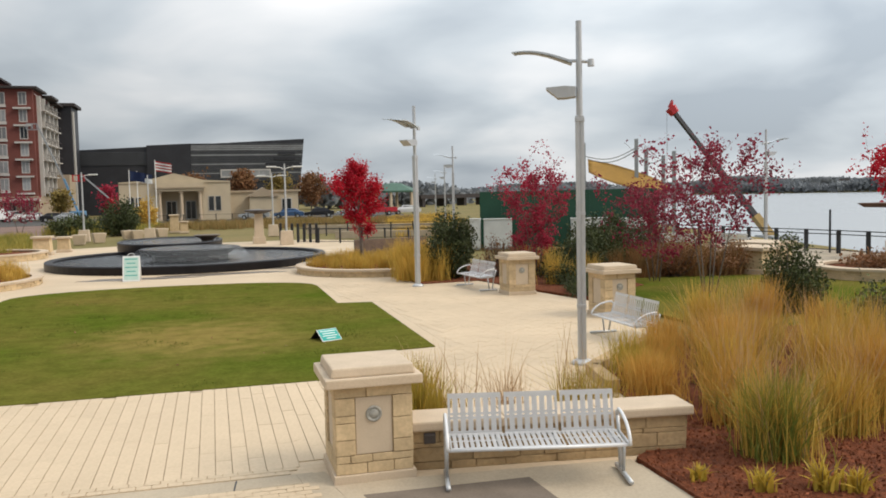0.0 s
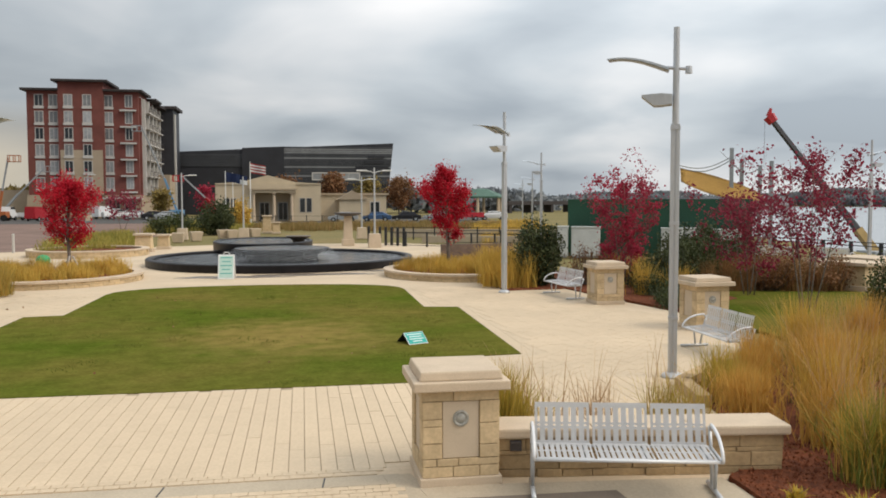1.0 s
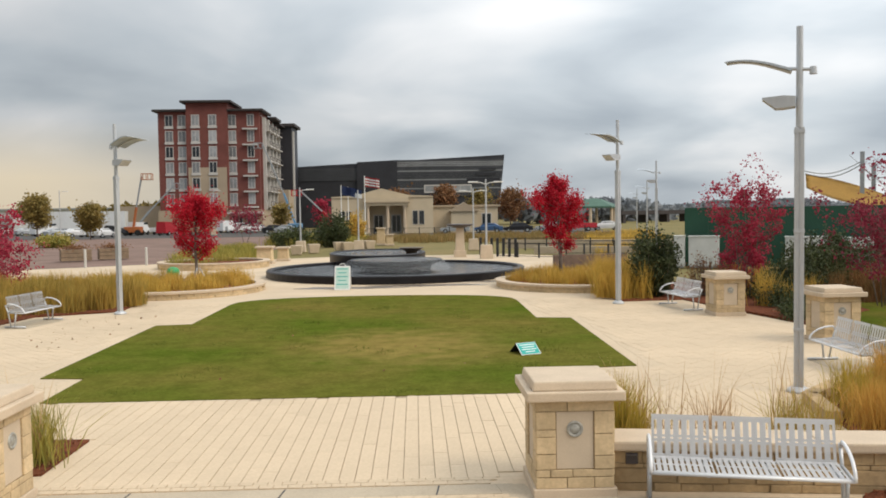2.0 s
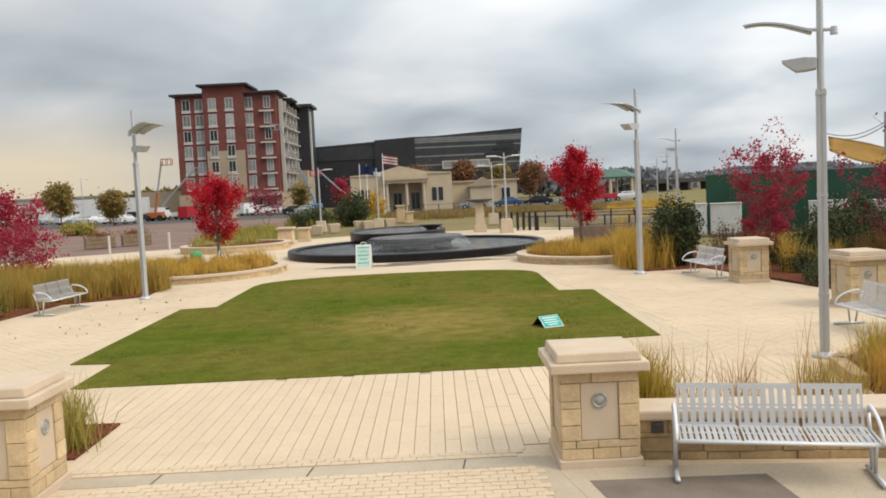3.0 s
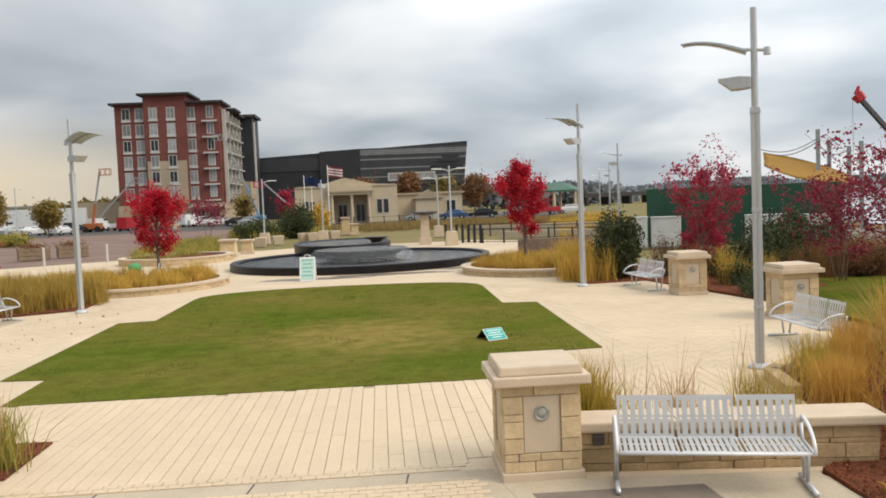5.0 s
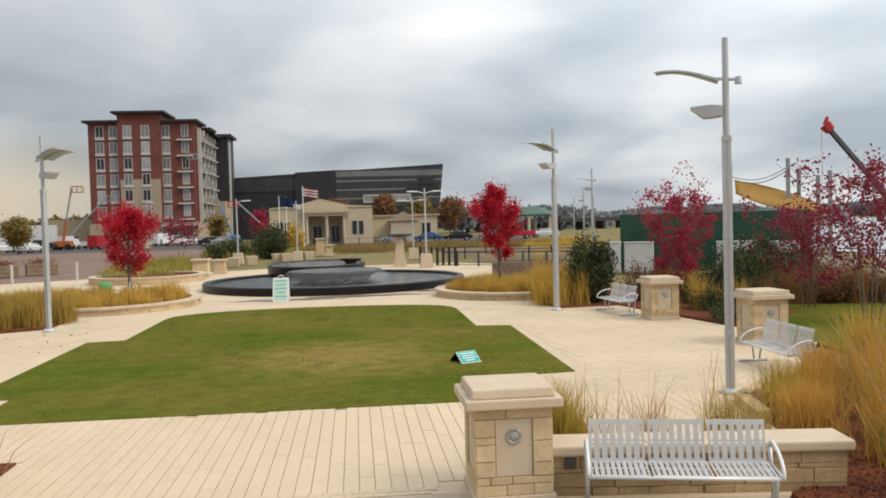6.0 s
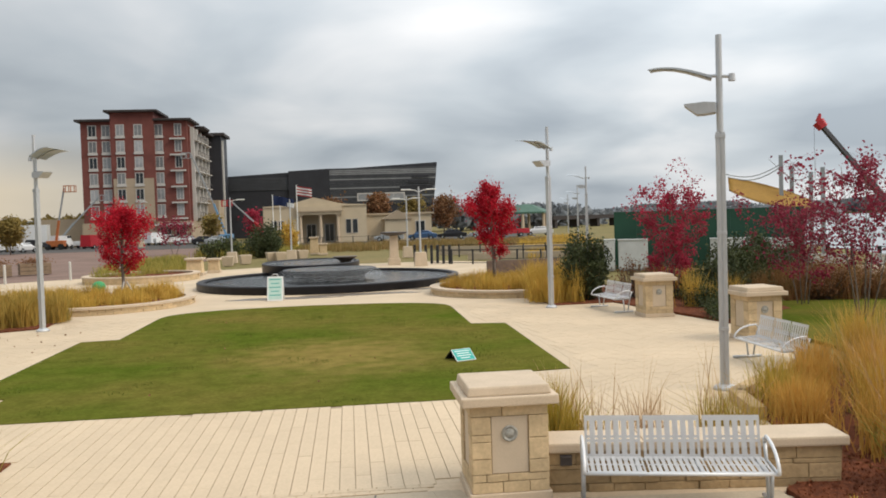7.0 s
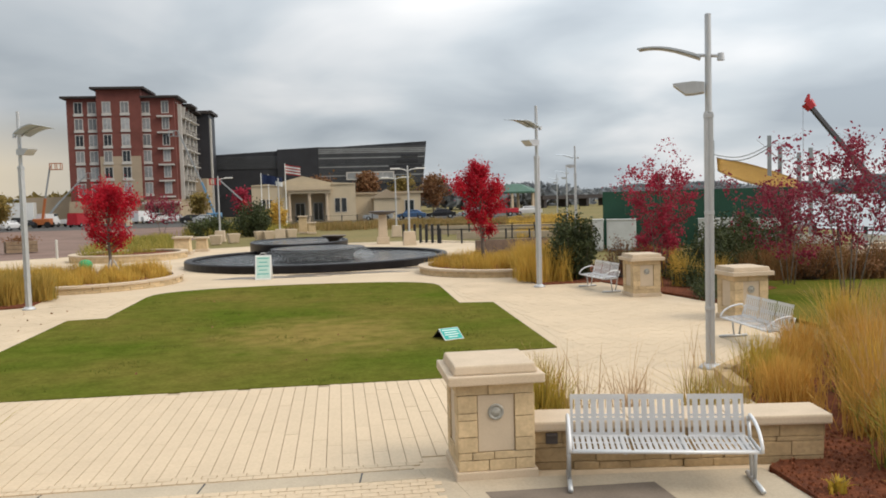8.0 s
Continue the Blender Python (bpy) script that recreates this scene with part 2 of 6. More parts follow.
# darker tufts about a hand wide
l_n2 = lt.nodes.new("ShaderNodeTexNoise"); l_n2.inputs["Scale"].default_value, l_n2.inputs["Detail"].default_value = 2.4, 8
l_n2.inputs["Roughness"].default_value = 0.65
lt.links.new(l_co.outputs["Object"], l_n2.inputs["Vector"])
l_m2 = lt.nodes.new("ShaderNodeMapRange"); l_m2.inputs["From Min"].default_value, l_m2.inputs["From Max"].default_value = 0.34, 0.62
l_m2.inputs["To Min"].default_value, l_m2.inputs["To Max"].default_value = 0.8, 1.08
lt.links.new(l_n2.outputs["Fac"], l_m2.inputs["Value"])
l_sc = lt.nodes.new("ShaderNodeVectorMath"); l_sc.operation = "SCALE"
lt.links.new(l_mx.outputs["Result"], l_sc.inputs[0]); lt.links.new(l_m2.outputs[0], l_sc.inputs["Scale"])
lt.links.new(l_sc.outputs[0], l_bs.inputs["Base Color"])
CHIPS = surface("bark_chips", (0.26, 0.09, 0.045), 0.95, var=0.4, scale=30, fine=90, bump=0.3, island=0.4, spec=0.1)


# ---- building helpers ----
def part(name, bm, material, parent=None, label="", smooth=False):
    """Links a bmesh as one mesh object under a thing or a part."""
    me = bpy.data.meshes.new(name)
    bm.to_mesh(me)
    bm.free()
    if smooth:
        me.shade_smooth()
    me.materials.append(material)
    ob = new(name, me)
    if parent:
        ob.parent = parent
    if label:
        ob["label"] = label
    return ob


def raw(name, verts, faces, material, parent=None, label=""):
    me = bpy.data.meshes.new(name)
    me.from_pydata(verts, [], faces)
    me.materials.append(material)
    ob = new(name, me)
    if parent:
        ob.parent = parent
    if label:
        ob["label"] = label
    return ob


def thing(name, m, label, category, group="", kind=""):
    ob = new(name)
    ob.matrix_world = m
    ob.empty_display_size = 0.2
    return tagged(ob, label, category, group, kind)


def box(bm, x0, y0, z0, x1, y1, z1, bevel=0.0, m=None, taper=1.0):
    """A box between two corners; taper narrows its top about its centre."""
    cx, cy = (x0 + x1) / 2, (y0 + y1) / 2
    vs = []
    for z, k in ((z0, 1.0), (z1, taper)):
        for x, y in ((x0, y0), (x1, y0), (x1, y1), (x0, y1)):
            p = Vector((cx + (x - cx) * k, cy + (y - cy) * k, z))
            vs.append(bm.verts.new(m @ p if m else p))
    fs = [bm.faces.new([vs[i] for i in q]) for q in ((3, 2, 1, 0), (4, 5, 6, 7), (0, 1, 5, 4), (1, 2, 6, 5), (2, 3, 7, 6), (3, 0, 4, 7))]
    if bevel:
        bmesh.ops.bevel(bm, geom=list({e for f in fs for e in f.edges}), offset=bevel, segments=2, affect="EDGES", profile=0.6)
    return bm


def cyl(bm, p, r0, r1, h, seg=16, m=None):
    """An upright cone or cylinder from p."""
    t = Matrix.Translation(Vector(p) + Vector((0, 0, h / 2)))
    bmesh.ops.create_cone(bm, cap_ends=True, segments=seg, radius1=r0, radius2=r1, depth=h, matrix=(m @ t if m else t))
    return bm


def tube(bm, pts, radii, seg=8):
    """A round bar along points, with a radius at each."""
    pts = [Vector(p) for p in pts]
    if not hasattr(radii, "__len__"):
        radii = [radii] * len(pts)
    rings = []
    for i, p in enumerate(pts):
        d = (pts[min(i + 1, len(pts) - 1)] - pts[max(i - 1, 0)]).normalized()
        a = d.orthogonal().normalized() if i == 0 else (last - d * last.dot(d)).normalized()
        last = a
        b = d.cross(a)
        rings.append([bm.verts.new(p + (a * math.cos(k * math.tau / seg) + b * math.sin(k * math.tau / seg)) * radii[i]) for k in range(seg)])
    for r, s in zip(rings, rings[1:]):
        for k in range(seg):
            bm.faces.new((r[k], r[(k + 1) % seg], s[(k + 1) % seg], s[k]))
    bm.faces.new(rings[0][::-1])
    bm.faces.new(rings[-1])
    return bm


def lathe(bm, profile, seg=64, m=None):
    """A turned form from (radius, height) pairs; open or closed at the axis."""
    rings = []
    for r, z in profile:
        if r < 1e-6:
            p = Vector((0, 0, z))
            rings.append([bm.verts.new(m @ p if m else p)] * seg)
        else:
            row = []
            for k in range(seg):
                p = Vector((r * math.cos(k * math.tau / seg), r * math.sin(k * math.tau / seg), z))
                row.append(bm.verts.new(m @ p if m else p))
            rings.append(row)
    for a, b in zip(rings, rings[1:]):
        for k in range(seg):
            q = [a[k], a[(k + 1) % seg], b[(k + 1) % seg], b[k]]
            u = []
            for v in q:
                if v not in u:
                    u.append(v)
            if len(u) > 2:
                bm.faces.new(u)
    return bm


def prism(bm, pts, z0, z1, m=None):
    """An upright prism on a ground polygon."""
    lo = [bm.verts.new(m @ Vector((x, y, z0)) if m else (x, y, z0)) for x, y in pts]
    hi = [bm.verts.new(m @ Vector((x, y, z1)) if m else (x, y, z1)) for x, y in pts]
    bm.faces.new(hi)
    bm.faces.new(lo[::-1])
    n = len(pts)
    for i in range(n):
        bm.faces.new((lo[i], lo[(i + 1) % n], hi[(i + 1) % n], hi[i]))
    return bm


def slab(name, pts, z0, z1, material, label, category, kind="structure"):
    bm = bmesh.new()
    prism(bm, pts, z0, z1)
    bmesh.ops.recalc_face_normals(bm, faces=bm.faces)
    return tagged(part(name, bm, material), label, category, "", kind)


def inside(x, y, pts):
    hit = False
    for (x0, y0), (x1, y1) in zip(pts, pts[1:] + pts[:1]):
        if (y0 > y) != (y1 > y) and x < (x1 - x0) * (y - y0) / (y1 - y0) + x0:
            hit = not hit
    return hit


def scatter(rng, pts, n):
    """n random places within a polygon."""
    a = np.array(pts)
    lo, hi = a.min(0), a.max(0)
    out = []
    while len(out) < n:
        x, y = rng.uniform(lo, hi)
        if inside(x, y, pts):
            out.append((x, y))
    return np.array(out)


def blades(rng, roots, height, width, lean, z=0.0, bend=1.6):
    """Curved tapering grass blades: vertices and faces. roots: x, y of each; height: an array or a number."""
    n = len(roots)
    h = np.broadcast_to(height, n) * rng.uniform(0.7, 1.15, n)
    az = rng.uniform(0, math.tau, n)
    le = np.abs(rng.normal(0, lean, n)) + 0.03
    d = np.stack([np.cos(az), np.sin(az)], 1)
    turn = rng.uniform(0, math.pi, n)
    w = np.stack([np.cos(turn), np.sin(turn)], 1) * (width * rng.uniform(0.7, 1.3, n))[:, None] / 2
    verts = np.zeros((n, 7, 3))
    for i, (f, k) in enumerate(((0, 1.0), (0.4, 0.85), (0.75, 0.55))):
        c = np.concatenate([roots + d * (le * h * f ** bend)[:, None], (z + h * f * (1 - 0.25 * le * f))[:, None]], 1)
        verts[:, 2 * i] = c
        verts[:, 2 * i + 1] = c
        verts[:, 2 * i, :2] -= w * k
        verts[:, 2 * i + 1, :2] += w * k
    verts[:, 6] = np.concatenate([roots + d * (le * h)[:, None], (z + h * (1 - 0.25 * le))[:, None]], 1)
    base = np.arange(n)[:, None] * 7
    quads = np.concatenate([base + np.array([[0, 1, 3, 2]]), base + np.array([[2, 3, 5, 4]])])
    tris = base + np.array([[4, 5, 6]])
    return verts.reshape(-1, 3), quads.tolist() + tris.tolist()


def grass_bed(name, pts, clumps, per, height, label, material, seed, spread=0.22, lean=0.32, width=0.014, z=0.0, keep=None):
    """Tufts of ornamental grass over a bed, as one mass."""
    rng = np.random.default_rng(seed)
    cs = scatter(rng, pts, clumps) if keep is None else np.array(keep)
    hs = rng.uniform(0.66, 1.16, len(cs)) * height
    roots = np.repeat(cs, per, 0) + rng.normal(0, spread / 2, (len(cs) * per, 2))
    v, f = blades(rng, roots, np.repeat(hs, per), width, lean, z)
    return tagged(raw(name, v, f, material), label, "grass", "", "stuff")


def leaf_cards(rng, places, size):
    """Small folded leaves at the places given: two quads each."""
    n = len(places)
    a = rng.normal(size=(n, 3)); a /= np.linalg.norm(a, axis=1)[:, None]
    b = rng.normal(size=(n, 3)); b -= a * (a * b).sum(1)[:, None]; b /= np.linalg.norm(b, axis=1)[:, None]
    c = np.cross(a, b)
    s = (size * rng.uniform(0.6, 1.35, n))[:, None]
    v = np.stack([places - a * s * 0.6, places + b * s * 0.42 + c * s * 0.15, places + a * s * 0.6, places - b * s * 0.42 + c * s * 0.15], 1)
    base = np.arange(n)[:, None] * 4
    return v.reshape(-1, 3), np.concatenate([base + np.array([[0, 1, 2]]), base + np.array([[0, 2, 3]])]).tolist()


def tree(name, x, y, height, spread, bare, leaves, size, leaf_mat, bark, label, seed, stems=1, shape=0.5, twig=0.1, z=0.0, droop=0.0, category="tree", fill=1.0):
    """A trunk with limbs and twigs, and leaves set along the outer twigs. bare: height of the clear trunk; shape: where the crown is widest."""
    rng = np.random.default_rng(seed)
    t = thing(name, pose(x, y, z), label, category)
    bm = bmesh.new()
    tips = []
    crown = height - bare
    for s in range(stems):
        a0 = s * math.tau / stems + rng.uniform(0, 1)
        off = 0.0 if stems == 1 else 0.12 * spread
        base = Vector((math.cos(a0) * off * 0.4, math.sin(a0) * off * 0.4, -0.05))
        top = Vector((math.cos(a0) * off * 2.2 + rng.normal(0, 0.06), math.sin(a0) * off * 2.2 + rng.normal(0, 0.06), height * rng.uniform(0.9, 0.98)))
        mid = base.lerp(top, 0.45) + Vector((rng.normal(0, 0.05), rng.normal(0, 0.05), 0))
        r0 = (0.02 if stems == 1 else 0.0125) * height / (stems ** 0.5)
        tube(bm, (base, base.lerp(mid, 0.5), mid, mid.lerp(top, 0.5), top), (r0, r0 * 0.8, r0 * 0.62, r0 * 0.35, 0.008), 7)
        limbs = max(6, int(22 / stems))
        for i in range(limbs):
            f = (i + rng.uniform(0, 0.9)) / limbs
            z0 = bare + crown * f * 0.86
            k = z0 / height
            p = base.lerp(mid, k / 0.45) if k < 0.45 else mid.lerp(top, (k - 0.45) / 0.55)
            a = i * 2.4 + rng.uniform(-0.5, 0.5) + a0
            wide = math.sin(math.pi * min(1, max(0.06, (f * 0.9 + 0.1) ** (math.log(0.5) / math.log(shape))))) ** 0.7
            reach = spread * 0.5 * wide * rng.uniform(0.6, 1.12)
            rise = reach * rng.uniform(0.35, 0.95) * (1 - droop)
            q = p + Vector((math.cos(a) * reach, math.sin(a) * reach, rise))
            m = p.lerp(q, 0.5) + Vector((0, 0, -0.06 * reach))
            rr = r0 * (0.36 if stems == 1 else 0.5) * (1 - f * 0.5)
            tube(bm, (p, m, q), (rr, rr * 0.6, 0.005), 5)
            for j in range(5):
                g = rng.uniform(0.3, 1.0)
                u = m.lerp(q, g * 2 - 1) if g > 0.5 else p.lerp(m, g * 2)
                e = u + Vector(rng.normal(0, 1, 3)) * reach * 0.22 + Vector((0, 0, reach * 0.18))
                tube(bm, (u, u.lerp(e, 0.6) + Vector((0, 0, 0.02)), e), (rr * 0.4, rr * 0.3, 0.003), 4)
                tips.append((u, e))
            tips.append((m, q))
        tips.append((mid.lerp(top, 0.3), top))
    part("trunk", bm, bark, t, smooth=True)
    pick = rng.integers(0, len(tips), leaves)
    at = rng.uniform(0.1, 1.08, leaves)
    u = np.array([tips[i][0] for i in pick]); e = np.array([tips[i][1] for i in pick])
    pl = u + (e - u) * at[:, None] + rng.normal(0, twig, (leaves, 3)) * fill
    v, f = leaf_cards(rng, pl, size)
    raw("crown", v, f, leaf_mat, t)
    return t


def shrub(name, x, y, height, spread, leaves, size, leaf_mat, bark, label, seed, z=0.0, loose=0.07):
    """A dense bush of many leafy shoots, uneven at the outline."""
    rng = np.random.default_rng(seed)
    t = thing(name, pose(x, y, z), label, "shrub")
    bm = bmesh.new()
    places = []
    shoots = 60
    for i in range(shoots):
        a, k = rng.uniform(0, math.tau), rng.uniform(0, 1) ** 0.5
        lobe = 1 + 0.13 * math.sin(3 * a + seed) + 0.08 * math.sin(5 * a + 2 * seed)
        h = height * (1 - 0.35 * k * k) * rng.uniform(0.5, 1.12) * (0.85 + 0.15 * lobe)
        r = spread / 2 * k * rng.uniform(0.7, 1.2) * lobe
        e = Vector((math.cos(a) * r, math.sin(a) * r, h))
        b = Vector((math.cos(a) * r * 0.25, math.sin(a) * r * 0.25, -0.02))
        mid = b.lerp(e, 0.5) + Vector((math.cos(a), math.sin(a), 0)) * 0.15 * r
        tube(bm, (b, mid, e), (0.012, 0.009, 0.003), 4)
        n = leaves // shoots
        f = rng.uniform(0.08, 1.03, n) ** 0.8
        for g in f:
            q = b.lerp(mid, g * 2) if g < 0.5 else mid.lerp(e, g * 2 - 1)
            places.append(q)
    part("branchwork", bm, bark, t)
    pl = np.array(places) + rng.normal(0, loose * spread, (len(places), 3)) * np.array([1, 1, 0.7])
    pl[:, 2] = np.abs(pl[:, 2])
    v, f = leaf_cards(rng, pl, size)
    raw("foliage", v, f, leaf_mat, t)
    return t


# ---- the ground: one sheet of land, the river, paving, lawn and beds ----
SHORE = [(34, -400), (31, 0), (30.2, 30), (38, 60), (62, 150), (150, 420), (420, 1100), (900, 2600)]
land = SHORE + [(-2600, 2600), (-2600, -400)]
slab("ground", land, -6.0, -0.06, FIELD, "wide flat land of dry grass and soil", "ground")

WATER = bpy.data.materials.new("river_water")
WATER.use_nodes = True
wb = WATER.node_tree.nodes["Principled BSDF"]
wb.inputs["Base Color"].default_value = (0.36, 0.37, 0.375, 1)
wb.inputs["Roughness"].default_value = 0.22
wnz = WATER.node_tree.nodes.new("ShaderNodeTexNoise"); wnz.inputs["Scale"].default_value = 0.9; wnz.inputs["Detail"].default_value = 5
wco = WATER.node_tree.nodes.new("ShaderNodeTexCoord")
wbp = WATER.node_tree.nodes.new("ShaderNodeBump"); wbp.inputs["Strength"].default_value = 0.18; wbp.inputs["Distance"].default_value = 0.2
WATER.node_tree.links.new(wco.outputs["Object"], wnz.inputs["Vector"])
WATER.node_tree.links.new(wnz.outputs["Fac"], wbp.inputs["Height"])
WATER.node_tree.links.new(wbp.outputs[0], wb.inputs["Normal"])
slab("water", [(-20, -600), (3200, -600), (3200, 3000), (-20, 3000)], -4.6, -4.0, WATER, "broad calm grey river under an overcast sky", "river")

# brick street and car park to the west
slab("road", [(-12, 56), (-9.5, 120), (-14, 152), (-150, 160), (-150, 34), (-30, 40), (-13.5, 46)], -0.055, -0.02, ROAD_BRICK, "wide street of faded red brick paving", "road")
slab("car_park", [(-150, 130), (30, 118), (34, 160), (-150, 162)], -0.05, -0.012, ASPHALT, "grey asphalt car park before the buildings", "road")


def arc(cx, cy, r, a0, a1, n):
    return [(cx + r * math.cos(radians(a0 + (a1 - a0) * i / n)), cy + r * math.sin(radians(a0 + (a1 - a0) * i / n))) for i in range(n + 1)]


# the plaza: pale paving round the lawn and the fountain
plaza = [(-11.0, -6), (12, -6), (12, 6.2), (7.0, 6.6), (5.9, 8.2), (6.9, 9.6), (7.3, 12.2), (8.6, 13.6), (10.2, 15), (11.5, 20.6), (11.1, 22.6), (10.6, 25), (10.4, 27.4),
         (8.3, 27.4), (7.9, 29.2), (9.2, 31.5), (9.5, 38), (14.5, 44), (17, 50), (8, 60), (-4, 60), (-12, 56), (-22, 50), (-24, 44), (-11, 38), (-9.3, 31.5), (-8.1, 29.4), (-8.2, 26.7), (-10.4, 25.6), (-10.6, 21), (-10, 15), (-8.5, 12)]
slab("pavement", plaza, -0.055, 0.0, PAVED, "pale cream stone paving of a plaza", "pavement")

top_arc = [(4.85, 28.3)] + [(4.85 * math.cos(a) ** 0.9 if a < math.pi / 2 else -4.85 * abs(math.cos(a)) ** 0.9, 28.3 + 2.3 * math.sin(a) ** 0.8) for a in [math.pi * i / 14 for i in range(1, 14)]] + [(-4.85, 28.3)]
lawn_pts = [(-4.7, 13.6), (4.7, 13.6), (4.78, 15.75), (5.66, 15.85), (5.77, 23.2), (4.82, 23.4)] + top_arc + [(-4.82, 23.3), (-5.77, 23.15), (-5.64, 15.75), (-4.78, 15.65)]
slab("lawn", lawn_pts, -0.03, 0.02, LAWN, "mown green lawn with worn yellowish patches", "lawn")

slab("planting_bed", [(5.95, 8.25), (5.85, 5.0), (19, 4.5), (19, 14), (13, 15.2), (9.9, 14.6), (7.5, 12.6), (6.95, 9.6), (6.7, 8.8)], -0.05, 0.05, MULCH, "planting bed covered in reddish brown mulch", "planting bed")
slab("planting_bed", [(3.5, 9.2), (6.9, 9.0), (7.1, 10.6), (3.6, 10.4)], -0.05, 0.03, MULCH, "narrow mulched bed behind the stone bench wall", "planting bed")
slab("planting_bed", [(-2.98, 9.75), (-3.0, 11.25), (-8.6, 11.4), (-9, 9.6)], -0.05, 0.03, MULCH, "mulched bed behind the stone pier", "planting bed")
slab("planting_bed", [(8.1, 27.2), (10.3, 27.4), (10.8, 24.6), (11.6, 21.2), (14.5, 23.5), (16, 34), (10.5, 34), (8.2, 31.0)], -0.05, 0.04, MULCH, "mulched shrub bed behind the benches", "planting bed")
slab("planting_bed", [(-8.0, 26.9), (-10.2, 25.9), (-10.6, 22), (-18, 22), (-20, 31.5), (-9.4, 31.5), (-8.3, 29.8)], -0.05, 0.04, MULCH, "mulched bed of tall yellow grass", "planting bed")
slab("side_lawn", [(11.7, 15.2), (24, 15), (22, 21.5), (19.5, 24.5), (14.8, 25.6), (11.9, 21.2)], -0.05, 0.03, LAWN, "side lawn beyond the planting bed", "lawn")
slab("pavement", [(20.2, 24.4), (22.5, 21.6), (25, 14.8), (30.3, 14), (29.6, 40), (27, 40)], -0.055, 0.0, CONCRETE, "riverside concrete path", "pavement")
slab("pavement", [(8.5, 38.5), (15, 44.5), (27, 46), (29, 52), (16, 52), (10, 50)], -0.055, -0.004, CONCRETE, "concrete path past the railings", "pavement")

# front terrace: concrete band and pads by the piers
slab("paving_band", [(-3.5, 8.72), (2.45, 8.74), (2.45, 9.06), (-3.5, 9.04)], -0.05, 0.006, CONCRETE, "pale concrete band across the paving", "paving")
slab("paving_band", [(2.27, 9.03), (2.58, 9.03), (3.1, 6.6), (2.62, 6.6)], -0.05, 0.009, CONCRETE, "pale concrete band beside the pier", "paving")
slab("bench_pad", [(2.6, 8.6), (5.9, 8.32), (5.95, 6.4), (3.0, 6.4)], -0.05, 0.012, CONCRETE, "concrete pad under a bench", "paving")
slab("mosaic_panel", [(2.86, 8.17), (4.62, 8.12), (4.72, 6.6), (3.1, 6.6)], -0.05, 0.016, DARK_PAD, "grey mosaic panel set in the bench pad", "paving")


# ---- stone piers ----
def stone_rows(x0, x1, z0, z1, rng, rows, wide):
    """Uneven ashlar: blocks as (x0, z0, x1, z1)."""
    zs = [z0 + (z1 - z0) * i / rows for i in range(rows + 1)]
    zs = [zs[0]] + [q + rng.uniform(-0.32, 0.32) * (z1 - z0) / rows for q in zs[1:-1]] + [zs[-1]]
    out = []
    for a, b in zip(zs, zs[1:]):
        x = x0
        while x < x1 - 0.02:
            w = wide * rng.uniform(0.6, 1.4)
            if x1 - (x + w) < wide * 0.5:
                w = x1 - x
            out.append((x, a, x + w, b))
            x += w
    return out


def stone(parent, x0, z0, x1, z1, depth, m, name="stone", gap=0.0035, rough=0.004, rng=None, mat=None):
    bm = bmesh.new()
    d = depth + (rng.uniform(-rough, rough) if rng else 0)
    box(bm, x0 + gap, -d, z0 + gap, x1 - gap, 0.0, z1 - gap, 0.006, m)
    return part(name, bm, mat or LIMESTONE, parent)


def stone_pier(m):
    rng = random.Random(5)
    t = thing("stone_pier", m, "square cream limestone pier with capstone and round medallion", "stone pier", "stone piers")
    bm = bmesh.new()
    box(bm, -0.385, -0.385, 0.08, 0.385, 0.385, 1.04)
    part("core", bm, MORTAR, t)
    bm = bmesh.new()
    box(bm, -0.44, -0.44, 0.0, 0.44, 0.44, 0.1, 0.012)
    part("plinth", bm, CAPSTONE, t, "smooth stone plinth")
    bm = bmesh.new()
    box(bm, -0.515, -0.515, 1.035, 0.515, 0.515, 1.135, 0.016)
    cap = part("capstone", bm, CAPSTONE, t, "smooth projecting capstone")
    bm = bmesh.new()
    box(bm, -0.45, -0.45, 1.135, 0.45, 0.45, 1.235, 0.02, taper=0.96)
    part("upper_capstone", bm, CAPSTONE, cap)
    for k in range(4):
        r = pose(0, 0, 0, 0, 0, 90 * k) @ pose(0, -0.385, 0)
        blocks = stone_rows(-0.41, 0.41, 0.915, 1.035, rng, 1, 0.3) + stone_rows(-0.41, 0.41, 0.1, 0.3, rng, 2, 0.24)
        blocks += stone_rows(-0.41, -0.2, 0.3, 0.915, rng, 4, 0.17) + stone_rows(0.2, 0.41, 0.3, 0.915, rng, 3, 0.19)
        for b in blocks:
            stone(t, *b, 0.03, r, rng=rng)
        bm = bmesh.new()
        box(bm, -0.195, -0.012, 0.305, 0.195, 0.0, 0.91, 0.004, r)
        pl = part("plaque", bm, PLAQUE, t, "smooth recessed stone plaque")
        if k < 3:
            bm = bmesh.new()
            lathe(bm, ((0.0, 0.012), (0.045, 0.012), (0.05, 0.006), (0.06, 0.006), (0.066, 0.016), (0.082, 0.016), (0.088, 0.0)), 28, r @ pose(0, -0.012, 0.725, 90))
            part("medallion", bm, BRONZE, pl, "round grey relief medallion", smooth=True)
    return t


pier = stone_pier(pose(3.06, 8.97, 0))
for x, y, a in ((-3.15, 8.62, 0), (10.25, 23.45, 1), (10.78, 18.35, 2)):
    copy_thing(pier, pose(x, y, 0, 0, 0, a))

